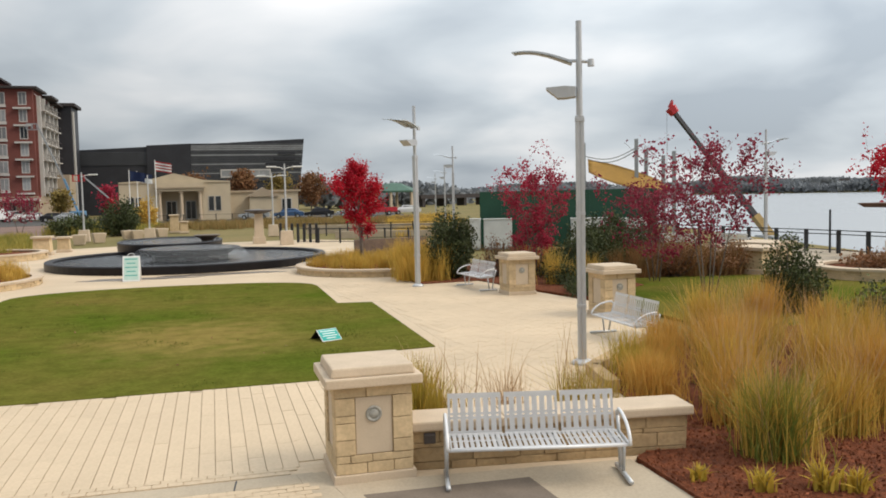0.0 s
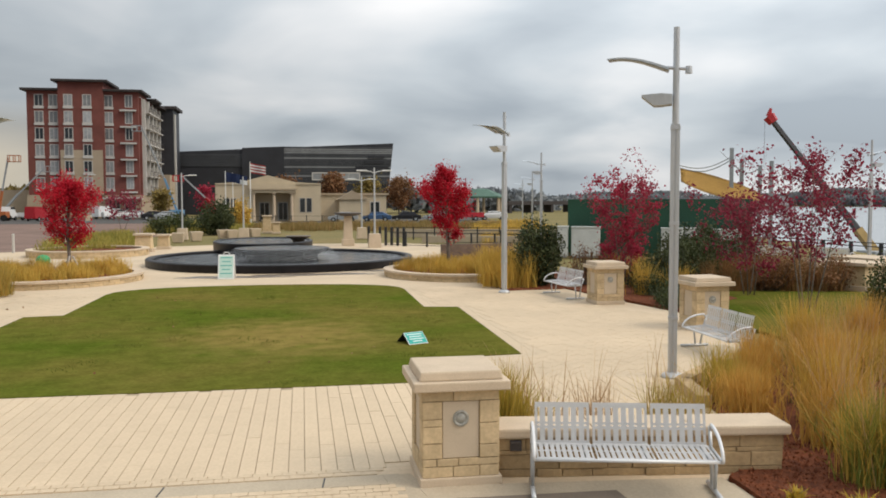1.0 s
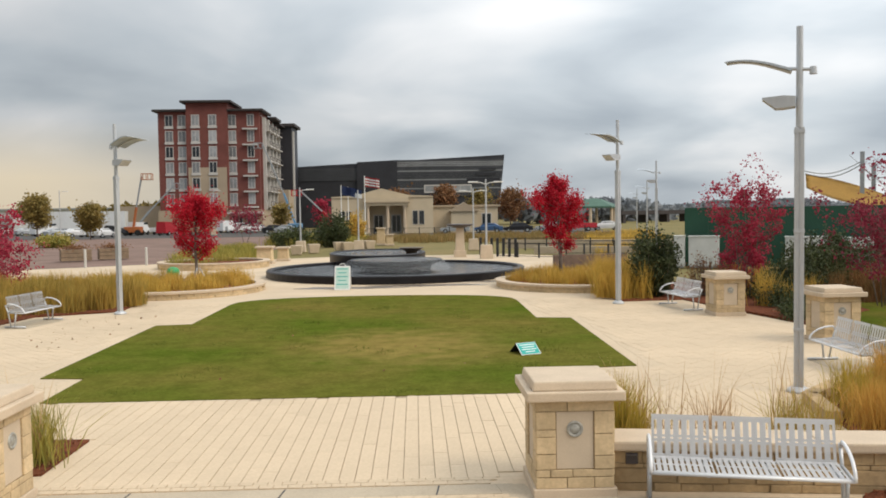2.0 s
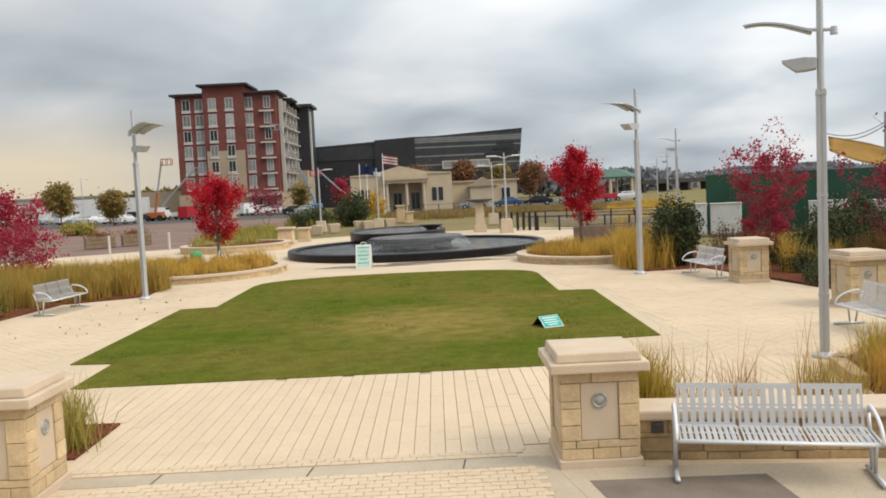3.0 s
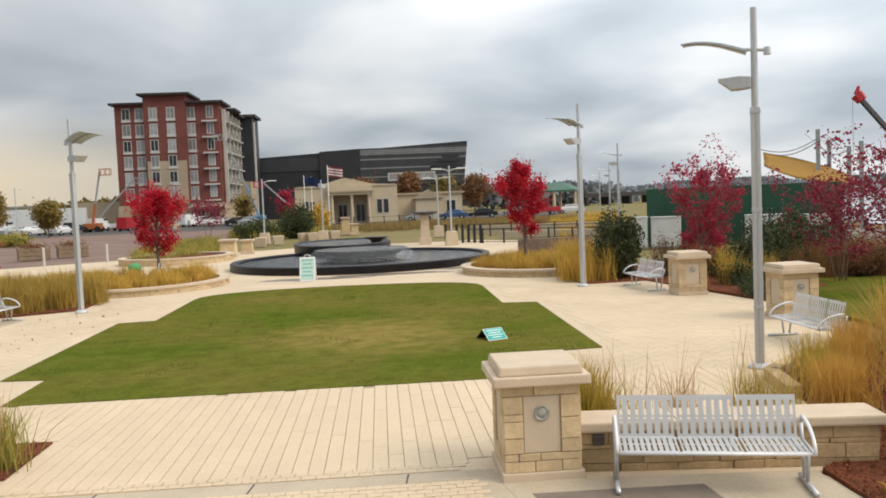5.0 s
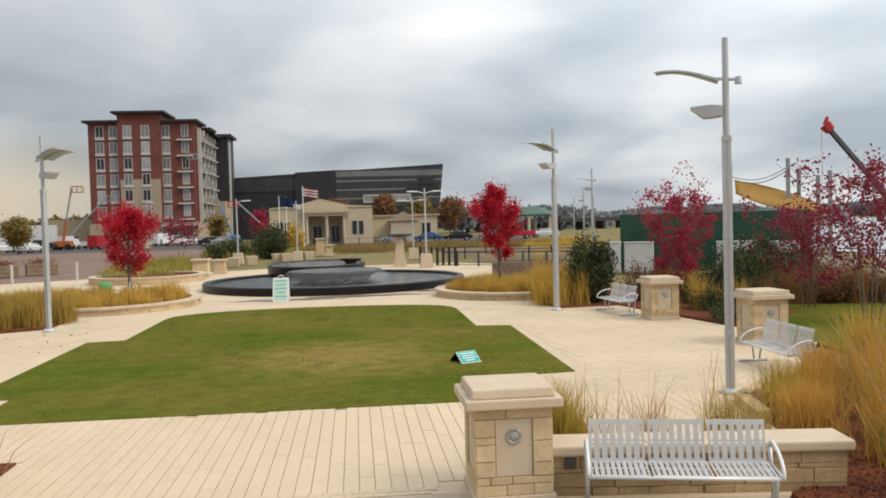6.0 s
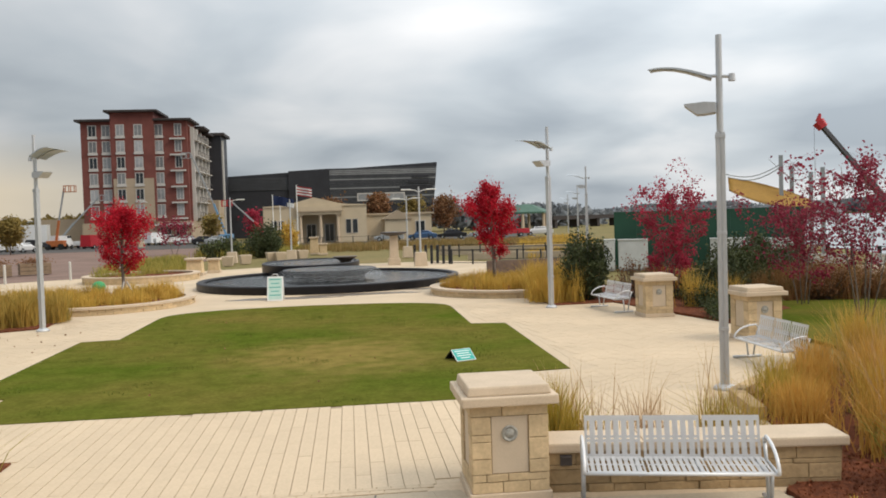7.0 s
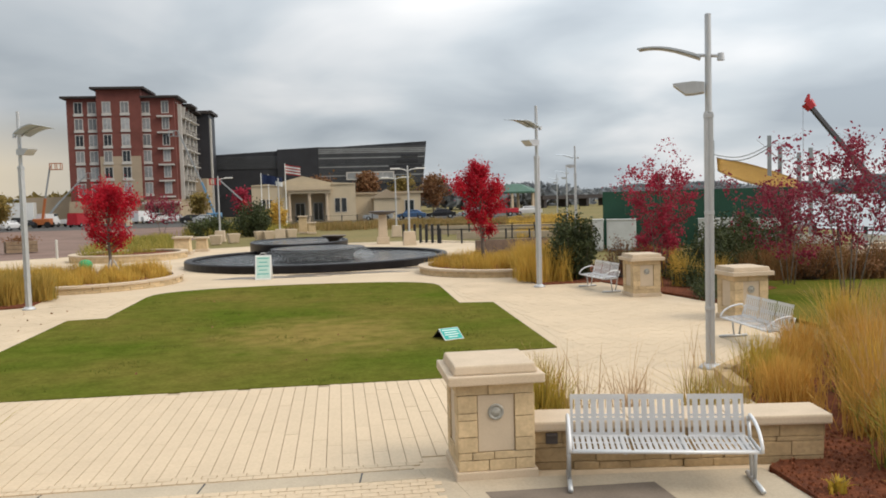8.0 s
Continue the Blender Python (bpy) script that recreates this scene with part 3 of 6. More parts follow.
# ---- the low wall behind the bench ----
WALL_A = -7.0
low_wall = thing("low_stone_wall", pose(3.47, 8.98, 0, 0, 0, WALL_A), "low limestone seat wall with smooth rounded coping", "wall")
bm = bmesh.new()
box(bm, 0.0, -0.2, 0.0, 3.2, 0.2, 0.44)
part("core", bm, MORTAR, low_wall)
rng = random.Random(8)
for a, b, c, d in stone_rows(0.0, 3.22, 0.0, 0.44, rng, 4, 0.42):
    stone(low_wall, a, b, c, d, 0.03, pose(0, -0.2, 0), gap=0.003, rough=0.01, rng=rng, mat=WALL_STONE)
for a, b, c, d in stone_rows(-0.22, 0.22, 0.0, 0.44, rng, 3, 0.3):
    stone(low_wall, a, b, c, d, 0.03, pose(3.2, 0, 0, 0, 0, 90), gap=0.003, rough=0.01, rng=rng, mat=WALL_STONE)
for i in range(3):
    bm = bmesh.new()
    box(bm, i * 1.1 + 0.003, -0.28, 0.44, (i + 1) * 1.1 - 0.003 if i < 2 else 3.3, 0.28, 0.55, 0.025)
    part("coping", bm, CAPSTONE, low_wall, "smooth coping slab")
bm = bmesh.new()
box(bm, 0.19, -0.262, 0.3, 0.32, -0.235, 0.42, 0.008)
wl = part("wall_light", bm, DARK_METAL, low_wall, "small dark square wall light")
bm = bmesh.new()
box(bm, 0.2, -0.285, 0.385, 0.31, -0.262, 0.41, 0.004)
part("hood", bm, DARK_METAL, wl)


# ---- slotted metal benches ----
def slotted(bm, w, rows, n, th):
    """One pierced sheet in the x-z plane, w wide. rows: (z0, z1) of each row of slots, between the sheet's ends."""
    pitch = w / n
    xs = [0.0] + [q for k in range(n) for q in (k * pitch + pitch * 0.34, (k + 1) * pitch - pitch * 0.34)] + [w]
    zs = [rows[0][0]] + [q for r in rows[1:-1] for q in r] + [rows[-1][1]]
    vs = [[bm.verts.new((x, -th / 2, z)) for x in xs] for z in zs]
    for j in range(len(zs) - 1):
        for i in range(len(xs) - 1):
            if not (j % 2 == 1 and i % 2 == 1):
                bm.faces.new((vs[j][i], vs[j][i + 1], vs[j + 1][i + 1], vs[j + 1][i]))
    bmesh.ops.solidify(bm, geom=bm.faces[:], thickness=th)


def metal_bench(m):
    t = thing("metal_bench", m, "silver slotted steel bench with curved armrests", "bench", "plaza benches")
    for i in range(3):
        x = -0.9 + i * 0.605
        bm = bmesh.new()
        slotted(bm, 0.572, ((0.0, 0.0), (0.035, 0.155), (0.185, 0.2), (0.225, 0.375), (0.43, 0.43)), 7, 0.006)
        bmesh.ops.transform(bm, matrix=pose(x, 0.2, 0.45, -12), verts=bm.verts)
        part("backrest", bm, SILVER, t)
        bm = bmesh.new()
        slotted(bm, 0.578, ((0.0, 0.0), (0.04, 0.2), (0.235, 0.4), (0.45, 0.45)), 10, 0.006)
        bmesh.ops.transform(bm, matrix=pose(x, -0.25, 0.425, -86), verts=bm.verts)
        part("seat", bm, SILVER, t)
        bm = bmesh.new()
        box(bm, x + 0.5, -0.24, 0.385, x + 0.53, 0.2, 0.42)
        part("seat_bracket", bm, GALV, t)
    for z, y, r in ((0.415, -0.255, 0.018), (0.43, 0.205, 0.016)):
        bm = bmesh.new()
        tube(bm, ((-0.93, y, z), (0.93, y, z)), r, 10)
        part("rail", bm, SILVER, t, smooth=True)
    for s in (-1, 1):
        x = 0.93 * s
        bm = bmesh.new()
        tube(bm, [(x, 0.25, 0.6)] + [(x, 0.2 - 0.47 * math.sin(a), 0.41 + 0.26 * math.cos(a)) for a in [1.57 * k / 9 for k in range(10)]], 0.019, 8)
        part("armrest", bm, SILVER, t, "curved tubular armrest", smooth=True)
        bm = bmesh.new()
        tube(bm, ((x, 0.27, 0.64), (x, 0.2, 0.44), (x, 0.13, 0.05)), 0.02, 8)
        tube(bm, ((x, -0.02, 0.41), (x, 0.02, 0.05)), 0.02, 8)
        tube(bm, ((x, -0.25, 0.41), (x, 0.2, 0.43)), 0.017, 8)
        lg = part("leg", bm, GALV, t, smooth=True)
        bm = bmesh.new()
        tube(bm, ((x, -0.3, 0.035), (x, 0.3, 0.035)), 0.026, 8)
        part("foot_bar", bm, GALV, lg, smooth=True)
    return t


bench = metal_bench(pose(4.66, 8.03, 0.012, 0, 0, -13))
for x, y, a in ((9.55, 25.3, -84), (9.4, 15.1, -90), (-9.5, 24.15, 83)):
    copy_thing(bench, pose(x, y, 0.002, 0, 0, a))
for x, y, a in ((9.65, 25.3, -84), (9.65, 15.05, -90), (-9.6, 24.15, 83)):
    mm = pose(x, y, 0, 0, 0, a)
    slab("bench_pad", [tuple((mm @ Vector(q))[:2]) for q in ((-1.1, -0.5, 0), (1.1, -0.5, 0), (1.1, 0.5, 0), (-1.1, 0.5, 0))], -0.05, 0.005 if y < 20 else 0.002, CONCRETE, "concrete pad under a bench", "paving")


# ---- stone edging at the corner of the grass bed ----
edging = thing("bed_edging", pose(0, 0, 0), "low limestone edging at the corner of the grass bed", "edging", "", "")
rng = random.Random(12)
for p, q in (((7.05, 11.2), (7.3, 12.45)), ((7.3, 12.45), (8.5, 13.65)), ((8.5, 13.65), (9.9, 14.7))):
    p, q = Vector((*p, 0)), Vector((*q, 0))
    ln, ang = (q - p).length, math.degrees(math.atan2(q.y - p.y, q.x - p.x))
    for a, b, c, d in stone_rows(0.0, ln, 0.0, 0.2, rng, 1, 0.45):
        stone(edging, a, b, c, d, 0.22, pose(p.x, p.y, 0, 0, 0, ang) @ pose(0, 0.0, 0), rng=rng, mat=WALL_STONE)

# ---- street lamps ----
def street_lamp(m, group="plaza lamps"):
    """Wing points along local -x."""
    t = thing("street_lamp", m, "tall silver street lamp with curved wing reflector", "street lamp", group)
    bm = bmesh.new()
    lathe(bm, ((0.0, 0.0), (0.19, 0.0), (0.19, 0.04), (0.16, 0.07), (0.11, 0.1), (0.0, 0.1)), 20)
    part("base_flange", bm, GALV, t, smooth=True)
    bm = bmesh.new()
    box(bm, -0.075, -0.06, 0.08, -0.012, 0.06, 4.3, 0.012)
    box(bm, 0.012, -0.06, 0.08, 0.075, 0.06, 4.3, 0.012)
    box(bm, -0.015, -0.045, 0.08, 0.015, 0.045, 4.3)
    for z in (1.0, 2.6, 4.2):
        box(bm, -0.082, -0.067, z, 0.082, 0.067, z + 0.06, 0.004)
    part("lower_pole", bm, GALV, t)
    bm = bmesh.new()
    cyl(bm, (0, 0, 4.3), 0.055, 0.05, 1.6, 16)
    part("upper_pole", bm, GALV, t, smooth=False)
    bm = bmesh.new()
    tube(bm, ((0.24, 0, 5.2), (-0.16, 0, 5.24)), 0.03, 10)
    cyl(bm, (0.2, 0, 5.13), 0.06, 0.05, 0.12, 12)
    br = part("arm_bracket", bm, GALV, t, "round arm bracket with end cap")
    # the wing: a thin curved blade, broad in the middle
    top, low = [], []
    bm = bmesh.new()
    n = 10
    for i in range(n + 1):
        f = i / n
        x = -0.12 - 1.0 * f
        z = 5.22 + 0.2 * math.sin(f * 1.95)
        w = 0.28 + 0.1 * f
        k = w * 0.1
        th = 0.022 * (1 - 0.6 * f)
        top.append([bm.verts.new((x, -w, z + th - 0.012 - k)), bm.verts.new((x, 0, z + th)), bm.verts.new((x, w, z + th - 0.012 + k))])
        low.append([bm.verts.new((x, -w, z - th - 0.012 - k)), bm.verts.new((x, 0, z - th)), bm.verts.new((x, w, z - th - 0.012 + k))])
    for i in range(n):
        for k in range(2):
            bm.faces.new((top[i][k], top[i][k + 1], top[i + 1][k + 1], top[i + 1][k]))
            bm.faces.new((low[i][k], low[i + 1][k], low[i + 1][k + 1], low[i][k + 1]))
        bm.faces.new((top[i][0], top[i + 1][0], low[i + 1][0], low[i][0]))
        bm.faces.new((top[i][2], low[i][2], low[i + 1][2], top[i + 1][2]))
    bm.faces.new(top[0] + low[0][::-1])
    bm.faces.new(low[n] + top[n][::-1])
    bmesh.ops.recalc_face_normals(bm, faces=bm.faces)
    part("wing_reflector", bm, LAMP_WING, br, "thin curved pale wing reflector")
    bm = bmesh.new()
    tube(bm, [(-0.12 - f, 0, 5.2 + 0.2 * math.sin(f * 1.95) - 0.025 * (1 - f)) for f in (0.0, 0.2, 0.4, 0.6, 0.8, 0.95)], (0.03, 0.03, 0.025, 0.02, 0.015, 0.01), 6)
    part("wing_rib", bm, GALV, br)
    bm = bmesh.new()
    pts = ((-0.06, 4.62), (-0.24, 4.6), (-0.36, 4.6), (-0.56, 4.76), (-0.56, 4.78), (-0.24, 4.8), (-0.06, 4.78))
    a = [bm.verts.new((x, -0.17, z)) for x, z in pts]
    b = [bm.verts.new((x, 0.17, z)) for x, z in pts]
    bm.faces.new(a); bm.faces.new(b[::-1])
    for i in range(len(pts)):
        j = (i + 1) % len(pts)
        bm.faces.new((a[j], a[i], b[i], b[j]))
    bmesh.ops.recalc_face_normals(bm, faces=bm.faces)
    part("floodlight", bm, GALV, t, "wedge-shaped grey floodlight")
    return t


lamp = street_lamp(pose(7.62, 13.25, 0.0, 0, 0, -24))
copy_thing(lamp, pose(7.95, 26.6, 0, 0, 0, 36))
copy_thing(lamp, pose(-7.8, 26.2, 0, 0, 0, 146))
for x, y, a in ((15.6, 48.5, -14), (24.4, 81.8, -14), (31.5, 112, -14), (28.4, 36.2, 185)):
    tagged(copy_thing(lamp, pose(x, y, 0, 0, 0, a)), "silver street lamp along the riverside walk", group="riverside lamps")

# ---- the fountain: black basin with a raised overflowing bowl ----
FX, FY = 0.45, 41.8
fountain = thing("fountain", pose(FX, FY, 0), "large round black stone fountain with water spilling from a bowl", "fountain")
bm = bmesh.new()
lathe(bm, ((6.37, 0.0), (6.4, 0.02), (6.4, 0.32), (6.35, 0.36), (6.1, 0.36), (6.05, 0.3), (6.05, 0.05), (0.0, 0.05)), 96)
part("basin", bm, FOUNTAIN, fountain, smooth=False)
POOL = surface("dark_pool_water", (0.03, 0.033, 0.036), 0.12, var=0.2, scale=2, fine=9, bump=0.5, dist=0.05, spec=0.6)
bm = bmesh.new()
lathe(bm, ((6.05, 0.24), (0.0, 0.24)), 96)
part("pool_water", bm, POOL, fountain, "dark rippled pool water")
bm = bmesh.new()
lathe(bm, ((1.7, 0.05), (1.75, 0.4), (2.15, 0.62), (2.3, 0.68), (2.3, 0.735), (2.2, 0.745), (2.1, 0.68), (0.0, 0.64)), 96)
part("bowl", bm, FOUNTAIN, fountain, "raised black bowl")
bm = bmesh.new()
lathe(bm, ((2.2, 0.735), (1.2, 0.735), (0.0, 0.735)), 96)
part("bowl_water", bm, POOL, fountain)
# back terrace of the fountain
bm = bmesh.new()
m = pose(-1.25, 7.7, 0) @ Matrix.Diagonal((0.86, 1.4, 1.0, 1.0))
lathe(bm, ((3.25, 0.0), (3.28, 0.74), (3.24, 0.78), (3.08, 0.78), (3.04, 0.7), (3.04, 0.66), (0.0, 0.66)), 72, m)
part("upper_basin", bm, FOUNTAIN, fountain, "raised black rear basin")
bm = bmesh.new()
lathe(bm, ((3.05, 0.72), (0.0, 0.72)), 72, m)
part("upper_water", bm, POOL, fountain)
bm = bmesh.new()
lathe(bm, ((0.3, 0.66), (0.34, 0.82), (0.56, 0.94), (0.74, 1.04), (0.7, 1.06), (0.4, 0.98), (0.0, 0.95)), 40, pose(0.75, 6.6, 0))
part("spout_dish", bm, surface("brown_bronze", (0.14, 0.105, 0.075), 0.5, metal=0.3, var=0.35, scale=6, fine=40), fountain, "shallow brown bronze spout dish", smooth=True)
SPILL = bpy.data.materials.new("falling_water")
SPILL.use_nodes = True
sn = SPILL.node_tree
sb = sn.nodes["Principled BSDF"]
sb.inputs["Base Color"].default_value, sb.inputs["Roughness"].default_value = (0.75, 0.78, 0.8, 1), 0.3
tn = sn.nodes.new("ShaderNodeTexNoise"); tn.inputs["Scale"].default_value = 1.0; tn.inputs["Detail"].default_value = 5
tc = sn.nodes.new("ShaderNodeTexCoord"); tm = sn.nodes.new("ShaderNodeMapping"); tm.inputs["Scale"].default_value = (55, 55, 9)
tr_ = sn.nodes.new("ShaderNodeMapRange"); tr_.inputs["From Min"].default_value, tr_.inputs["From Max"].default_value = 0.5, 0.7
tr_.inputs["To Min"].default_value, tr_.inputs["To Max"].default_value = 0.0, 0.6
sn.links.new(tc.outputs["Object"], tm.inputs[0]); sn.links.new(tm.outputs[0], tn.inputs["Vector"])
sn.links.new(tn.outputs["Fac"], tr_.inputs["Value"]); sn.links.new(tr_.outputs[0], sb.inputs["Alpha"])
bm = bmesh.new()
lathe(bm, ((2.32, 0.735), (2.42, 0.68), (2.6, 0.5), (2.76, 0.25)), 96)
part("water_curtain", bm, SPILL, fountain, "thin curtain of falling water", smooth=True)

# wet paving where spray drifts off the basin
WET = surface("wet_paving", (0.21, 0.165, 0.125), 0.3, var=0.35, scale=0.8, fine=12, bump=0.1, spec=0.5)
rng = random.Random(44)
for k, (cx, cy, rx, ry) in enumerate(((-1.5, 34.2, 2.1, 0.6), (1.9, 34.75, 2.7, 0.5), (4.7, 36.3, 1.3, 0.4), (0.2, 33.9, 0.9, 0.2))):
    edge = [(cx + rx * math.cos(a) * q, cy + ry * math.sin(a) * q) for a, q in [(math.tau * i / 30, rng.uniform(0.72, 1.15)) for i in range(30)]]
    slab("wet_paving", edge, -0.01, 0.005 + 0.002 * k, WET, "damp darker patch of paving beside the fountain", "paving")


# ---- planting ----
GOLD = leafy("golden_grass", (0.66, 0.41, 0.085), (0.47, 0.33, 0.065), scale=0.9)
AMBER = leafy("amber_grass", (0.64, 0.37, 0.085), (0.50, 0.29, 0.065), scale=0.8)
GREEN_BLADE = leafy("green_grass_base", (0.30, 0.27, 0.05), (0.13, 0.17, 0.03), scale=1.5)
OLIVE = leafy("olive_grass", (0.46, 0.36, 0.085), (0.19, 0.20, 0.042), scale=0.9)
FRESH = leafy("fresh_gold_grass", (0.60, 0.40, 0.08), (0.36, 0.30, 0.05), scale=2)
STRAW = leafy("seed_heads", (0.60, 0.40, 0.20), (0.46, 0.28, 0.14), scale=2)
TURF = leafy("turf_blades", (0.125, 0.135, 0.02), (0.085, 0.115, 0.014), rough=0.9, scale=0.25)
SCARLET = leafy("scarlet_leaves", (0.62, 0.02, 0.04), (0.40, 0.014, 0.032), through_light=0.4, scale=1.5)
CRIMSON = leafy("crimson_leaves", (0.52, 0.045, 0.085), (0.28, 0.03, 0.055), through_light=0.4, scale=1.5)
PURPLE = leafy("purple_red_leaves", (0.36, 0.045, 0.075), (0.19, 0.028, 0.05), through_light=0.4, scale=1.3)
RUSSET = leafy("russet_leaves", (0.30, 0.14, 0.065), (0.18, 0.10, 0.045), scale=1)
AUTUMN = leafy("autumn_leaves", (0.34, 0.24, 0.07), (0.20, 0.16, 0.05), scale=1)
DARK_LEAF = leafy("dark_green_leaves", (0.085, 0.10, 0.04), (0.036, 0.05, 0.022), scale=2, through_light=0.15)
HOLLY = leafy("holly_leaves", (0.10, 0.115, 0.04), (0.045, 0.06, 0.025), scale=3, through_light=0.15)
LIME = leafy("yellow_green_leaves", (0.62, 0.42, 0.06), (0.42, 0.32, 0.05), scale=4)
BARK = surface("grey_bark", (0.22, 0.18, 0.15), 0.9, var=0.35, scale=8, fine=60, bump=0.6, dist=0.02)

MEADOW = leafy("meadow_gold_grass", (0.52, 0.33, 0.075), (0.26, 0.21, 0.05), scale=0.6)
BROWNISH = leafy("brown_meadow_grass", (0.34, 0.21, 0.085), (0.22, 0.18, 0.06), scale=0.3)
# the big bed beside the seat wall
clump_at = [(7.45, 7.85), (7.8, 9.05), (8.75, 8.35), (9.6, 8.7), (8.35, 9.9), (8.9, 10.9), (9.9, 10.0), (10.8, 9.5),
            (11.3, 10.8), (9.6, 12.1), (10.6, 12.5), (11.9, 12.4), (10.4, 13.7), (11.7, 13.9)]
low_clump_at = [(7.3, 10.2), (7.65, 11.1), (8.5, 12.2), (9.2, 13.2)]
grass_bed("ornamental_grass", None, 0, 420, 0.82, "lower golden grass beside the lamp", AMBER, 114, 0.34, 0.3, 0.011, 0.04, keep=low_clump_at)
for k, (mat, seed, label) in enumerate(((GOLD, 111, "tall golden ornamental grass in autumn colour"), (AMBER, 112, "tall amber ornamental grass"))):
    grass_bed("ornamental_grass", None, 0, 520, 1.2, label, mat, seed, 0.36, 0.3, 0.011, 0.04, keep=clump_at[k::2])
    grass_bed("ornamental_grass", None, 0, 110, 0.8, "shorter outward-leaning blades of the golden grass", mat, seed + 10, 0.4, 0.5, 0.011, 0.04, keep=clump_at[k::2])
grass_bed("ornamental_grass", None, 0, 170, 0.62, "green leaves at the foot of the golden grass", GREEN_BLADE, 113, 0.32, 0.45, 0.012, 0.04, keep=clump_at)
grass_bed("ornamental_grass", None, 0, 420, 0.95, "green and gold clump of ornamental grass", GREEN_BLADE, 13, 0.28, 0.42, 0.012, 0.04, keep=[(7.4, 7.75)])
rng = np.random.default_rng(31)
v, f = blades(rng, np.repeat(np.array(clump_at), 45, 0) + rng.normal(0, 0.2, (len(clump_at) * 45, 2)), 1.42, 0.009, 0.28, 0.04)
tagged(raw("grass_seed_heads", v, f, STRAW), "pale feathery seed heads above the grass", "grass", "", "stuff")
grass_bed("ornamental_grass", None, 0, 220, 0.75, "gold and green grass beside the lamp", FRESH, 27, 0.3, 0.3, 0.012, 0.04, keep=[(7.95, 12.2), (7.7, 11.5)])
# behind the seat wall
grass_bed("ornamental_grass", None, 0, 260, 0.95, "wispy green and gold grass behind the seat wall", FRESH, 14, 0.22, 0.24, 0.011, 0.03, keep=[(3.75, 9.75), (4.0, 9.6), (3.9, 10.0)])
grass_bed("ornamental_grass", None, 0, 60, 0.85, "thin pale tuft of grass behind the bench", STRAW, 15, 0.2, 0.3, 0.009, 0.03, keep=[(4.85, 9.6), (5.05, 9.7)])
grass_bed("ornamental_grass", None, 0, 110, 0.95, "thin green tuft of grass behind the bench", FRESH, 16, 0.2, 0.3, 0.01, 0.03, keep=[(5.75, 9.65), (6.05, 9.75), (6.45, 9.9)])
rng = np.random.default_rng(32)
cs = np.repeat(np.array([(3.85, 9.75), (4.15, 9.85), (4.4, 9.8), (4.95, 9.65), (5.8, 9.7), (6.1, 9.75)]), 16, 0) + rng.normal(0, 0.1, (96, 2))
v, f = blades(rng, cs, 1.28, 0.011, 0.24, 0.03)
tagged(raw("grass_seed_heads", v, f, STRAW), "thin arching seed stalks behind the bench", "grass", "", "stuff")
# beside the other pier
grass_bed("ornamental_grass", None, 0, 190, 0.8, "green grass tuft in the mulch bed", OLIVE, 17, 0.28, 0.4, 0.012, 0.03, keep=[(-3.2, 10.2), (-3.45, 10.5), (-3.9, 10.6)])
v, f = blades(np.random.default_rng(33), np.repeat(np.array([(-3.2, 10.2), (-3.6, 10.5), (-4.4, 10.6)]), 12, 0), 1.1, 0.012, 0.45, 0.03)
tagged(raw("grass_seed_heads", v, f, STRAW), "thin seed stalks over the mulch bed", "grass", "", "stuff")
# by the far benches and lamps
grass_bed("ornamental_grass", [(8.1, 27.4), (9.3, 27.5), (9.6, 30), (10.4, 33), (8.3, 31.5), (7.6, 29.6)], 42, 110, 1.25, "tall golden green grass behind a lamp", GOLD, 18, 0.32, 0.25, 0.02, 0.04)
grass_bed("ornamental_grass", [(12.0, 24.5), (13.4, 25.0), (14.6, 30), (12.4, 30)], 20, 110, 1.05, "golden grass among the shrubs", GOLD, 19, 0.32, 0.25, 0.02, 0.04)
grass_bed("ornamental_grass", [(14.6, 25.8), (19.4, 24.6), (20, 28.5), (16, 30)], 45, 90, 1.1, "russet and gold grass beyond the side lawn", leafy("russet_grass", (0.36, 0.17, 0.07), (0.20, 0.14, 0.05)), 20, 0.34, 0.3, 0.022, 0.0)
grass_bed("ornamental_grass", [(-8.3, 27.4), (-10.6, 26.4), (-11, 22.6), (-17.5, 22.8), (-19, 31), (-9.6, 31)], 190, 110, 1.05, "bed of tall golden grass", MEADOW, 21, 0.34, 0.25, 0.02, 0.04)
grass_bed("ornamental_grass", [(-11, 33), (-21, 33), (-20, 40), (-11, 38)], 60, 60, 0.6, "low golden grass", GOLD, 22, 0.34, 0.3, 0.025)
grass_bed("ornamental_grass", [(-13.6, 50), (-10.2, 48), (-8.6, 58), (-14, 78), (-17, 70)], 150, 60, 0.75, "olive and gold meadow grass", OLIVE, 23, 0.5, 0.3, 0.035)
grass_bed("ornamental_grass", [(-13, 80), (-5, 80), (-4, 100), (-14, 104)], 160, 50, 1.0, "olive and gold meadow grass", OLIVE, 24, 0.6, 0.3, 0.05)
grass_bed("ornamental_grass", [(-5, 88), (14, 82), (26, 90), (20, 104), (-3, 102)], 240, 50, 0.8, "russet and olive meadow grass", BROWNISH, 25, 0.7, 0.3, 0.055)
grass_bed("ornamental_grass", [(14, 58), (18, 56), (26, 80), (32, 110), (22, 100)], 190, 50, 0.7, "golden meadow grass along the walk", GOLD, 26, 0.6, 0.3, 0.045)
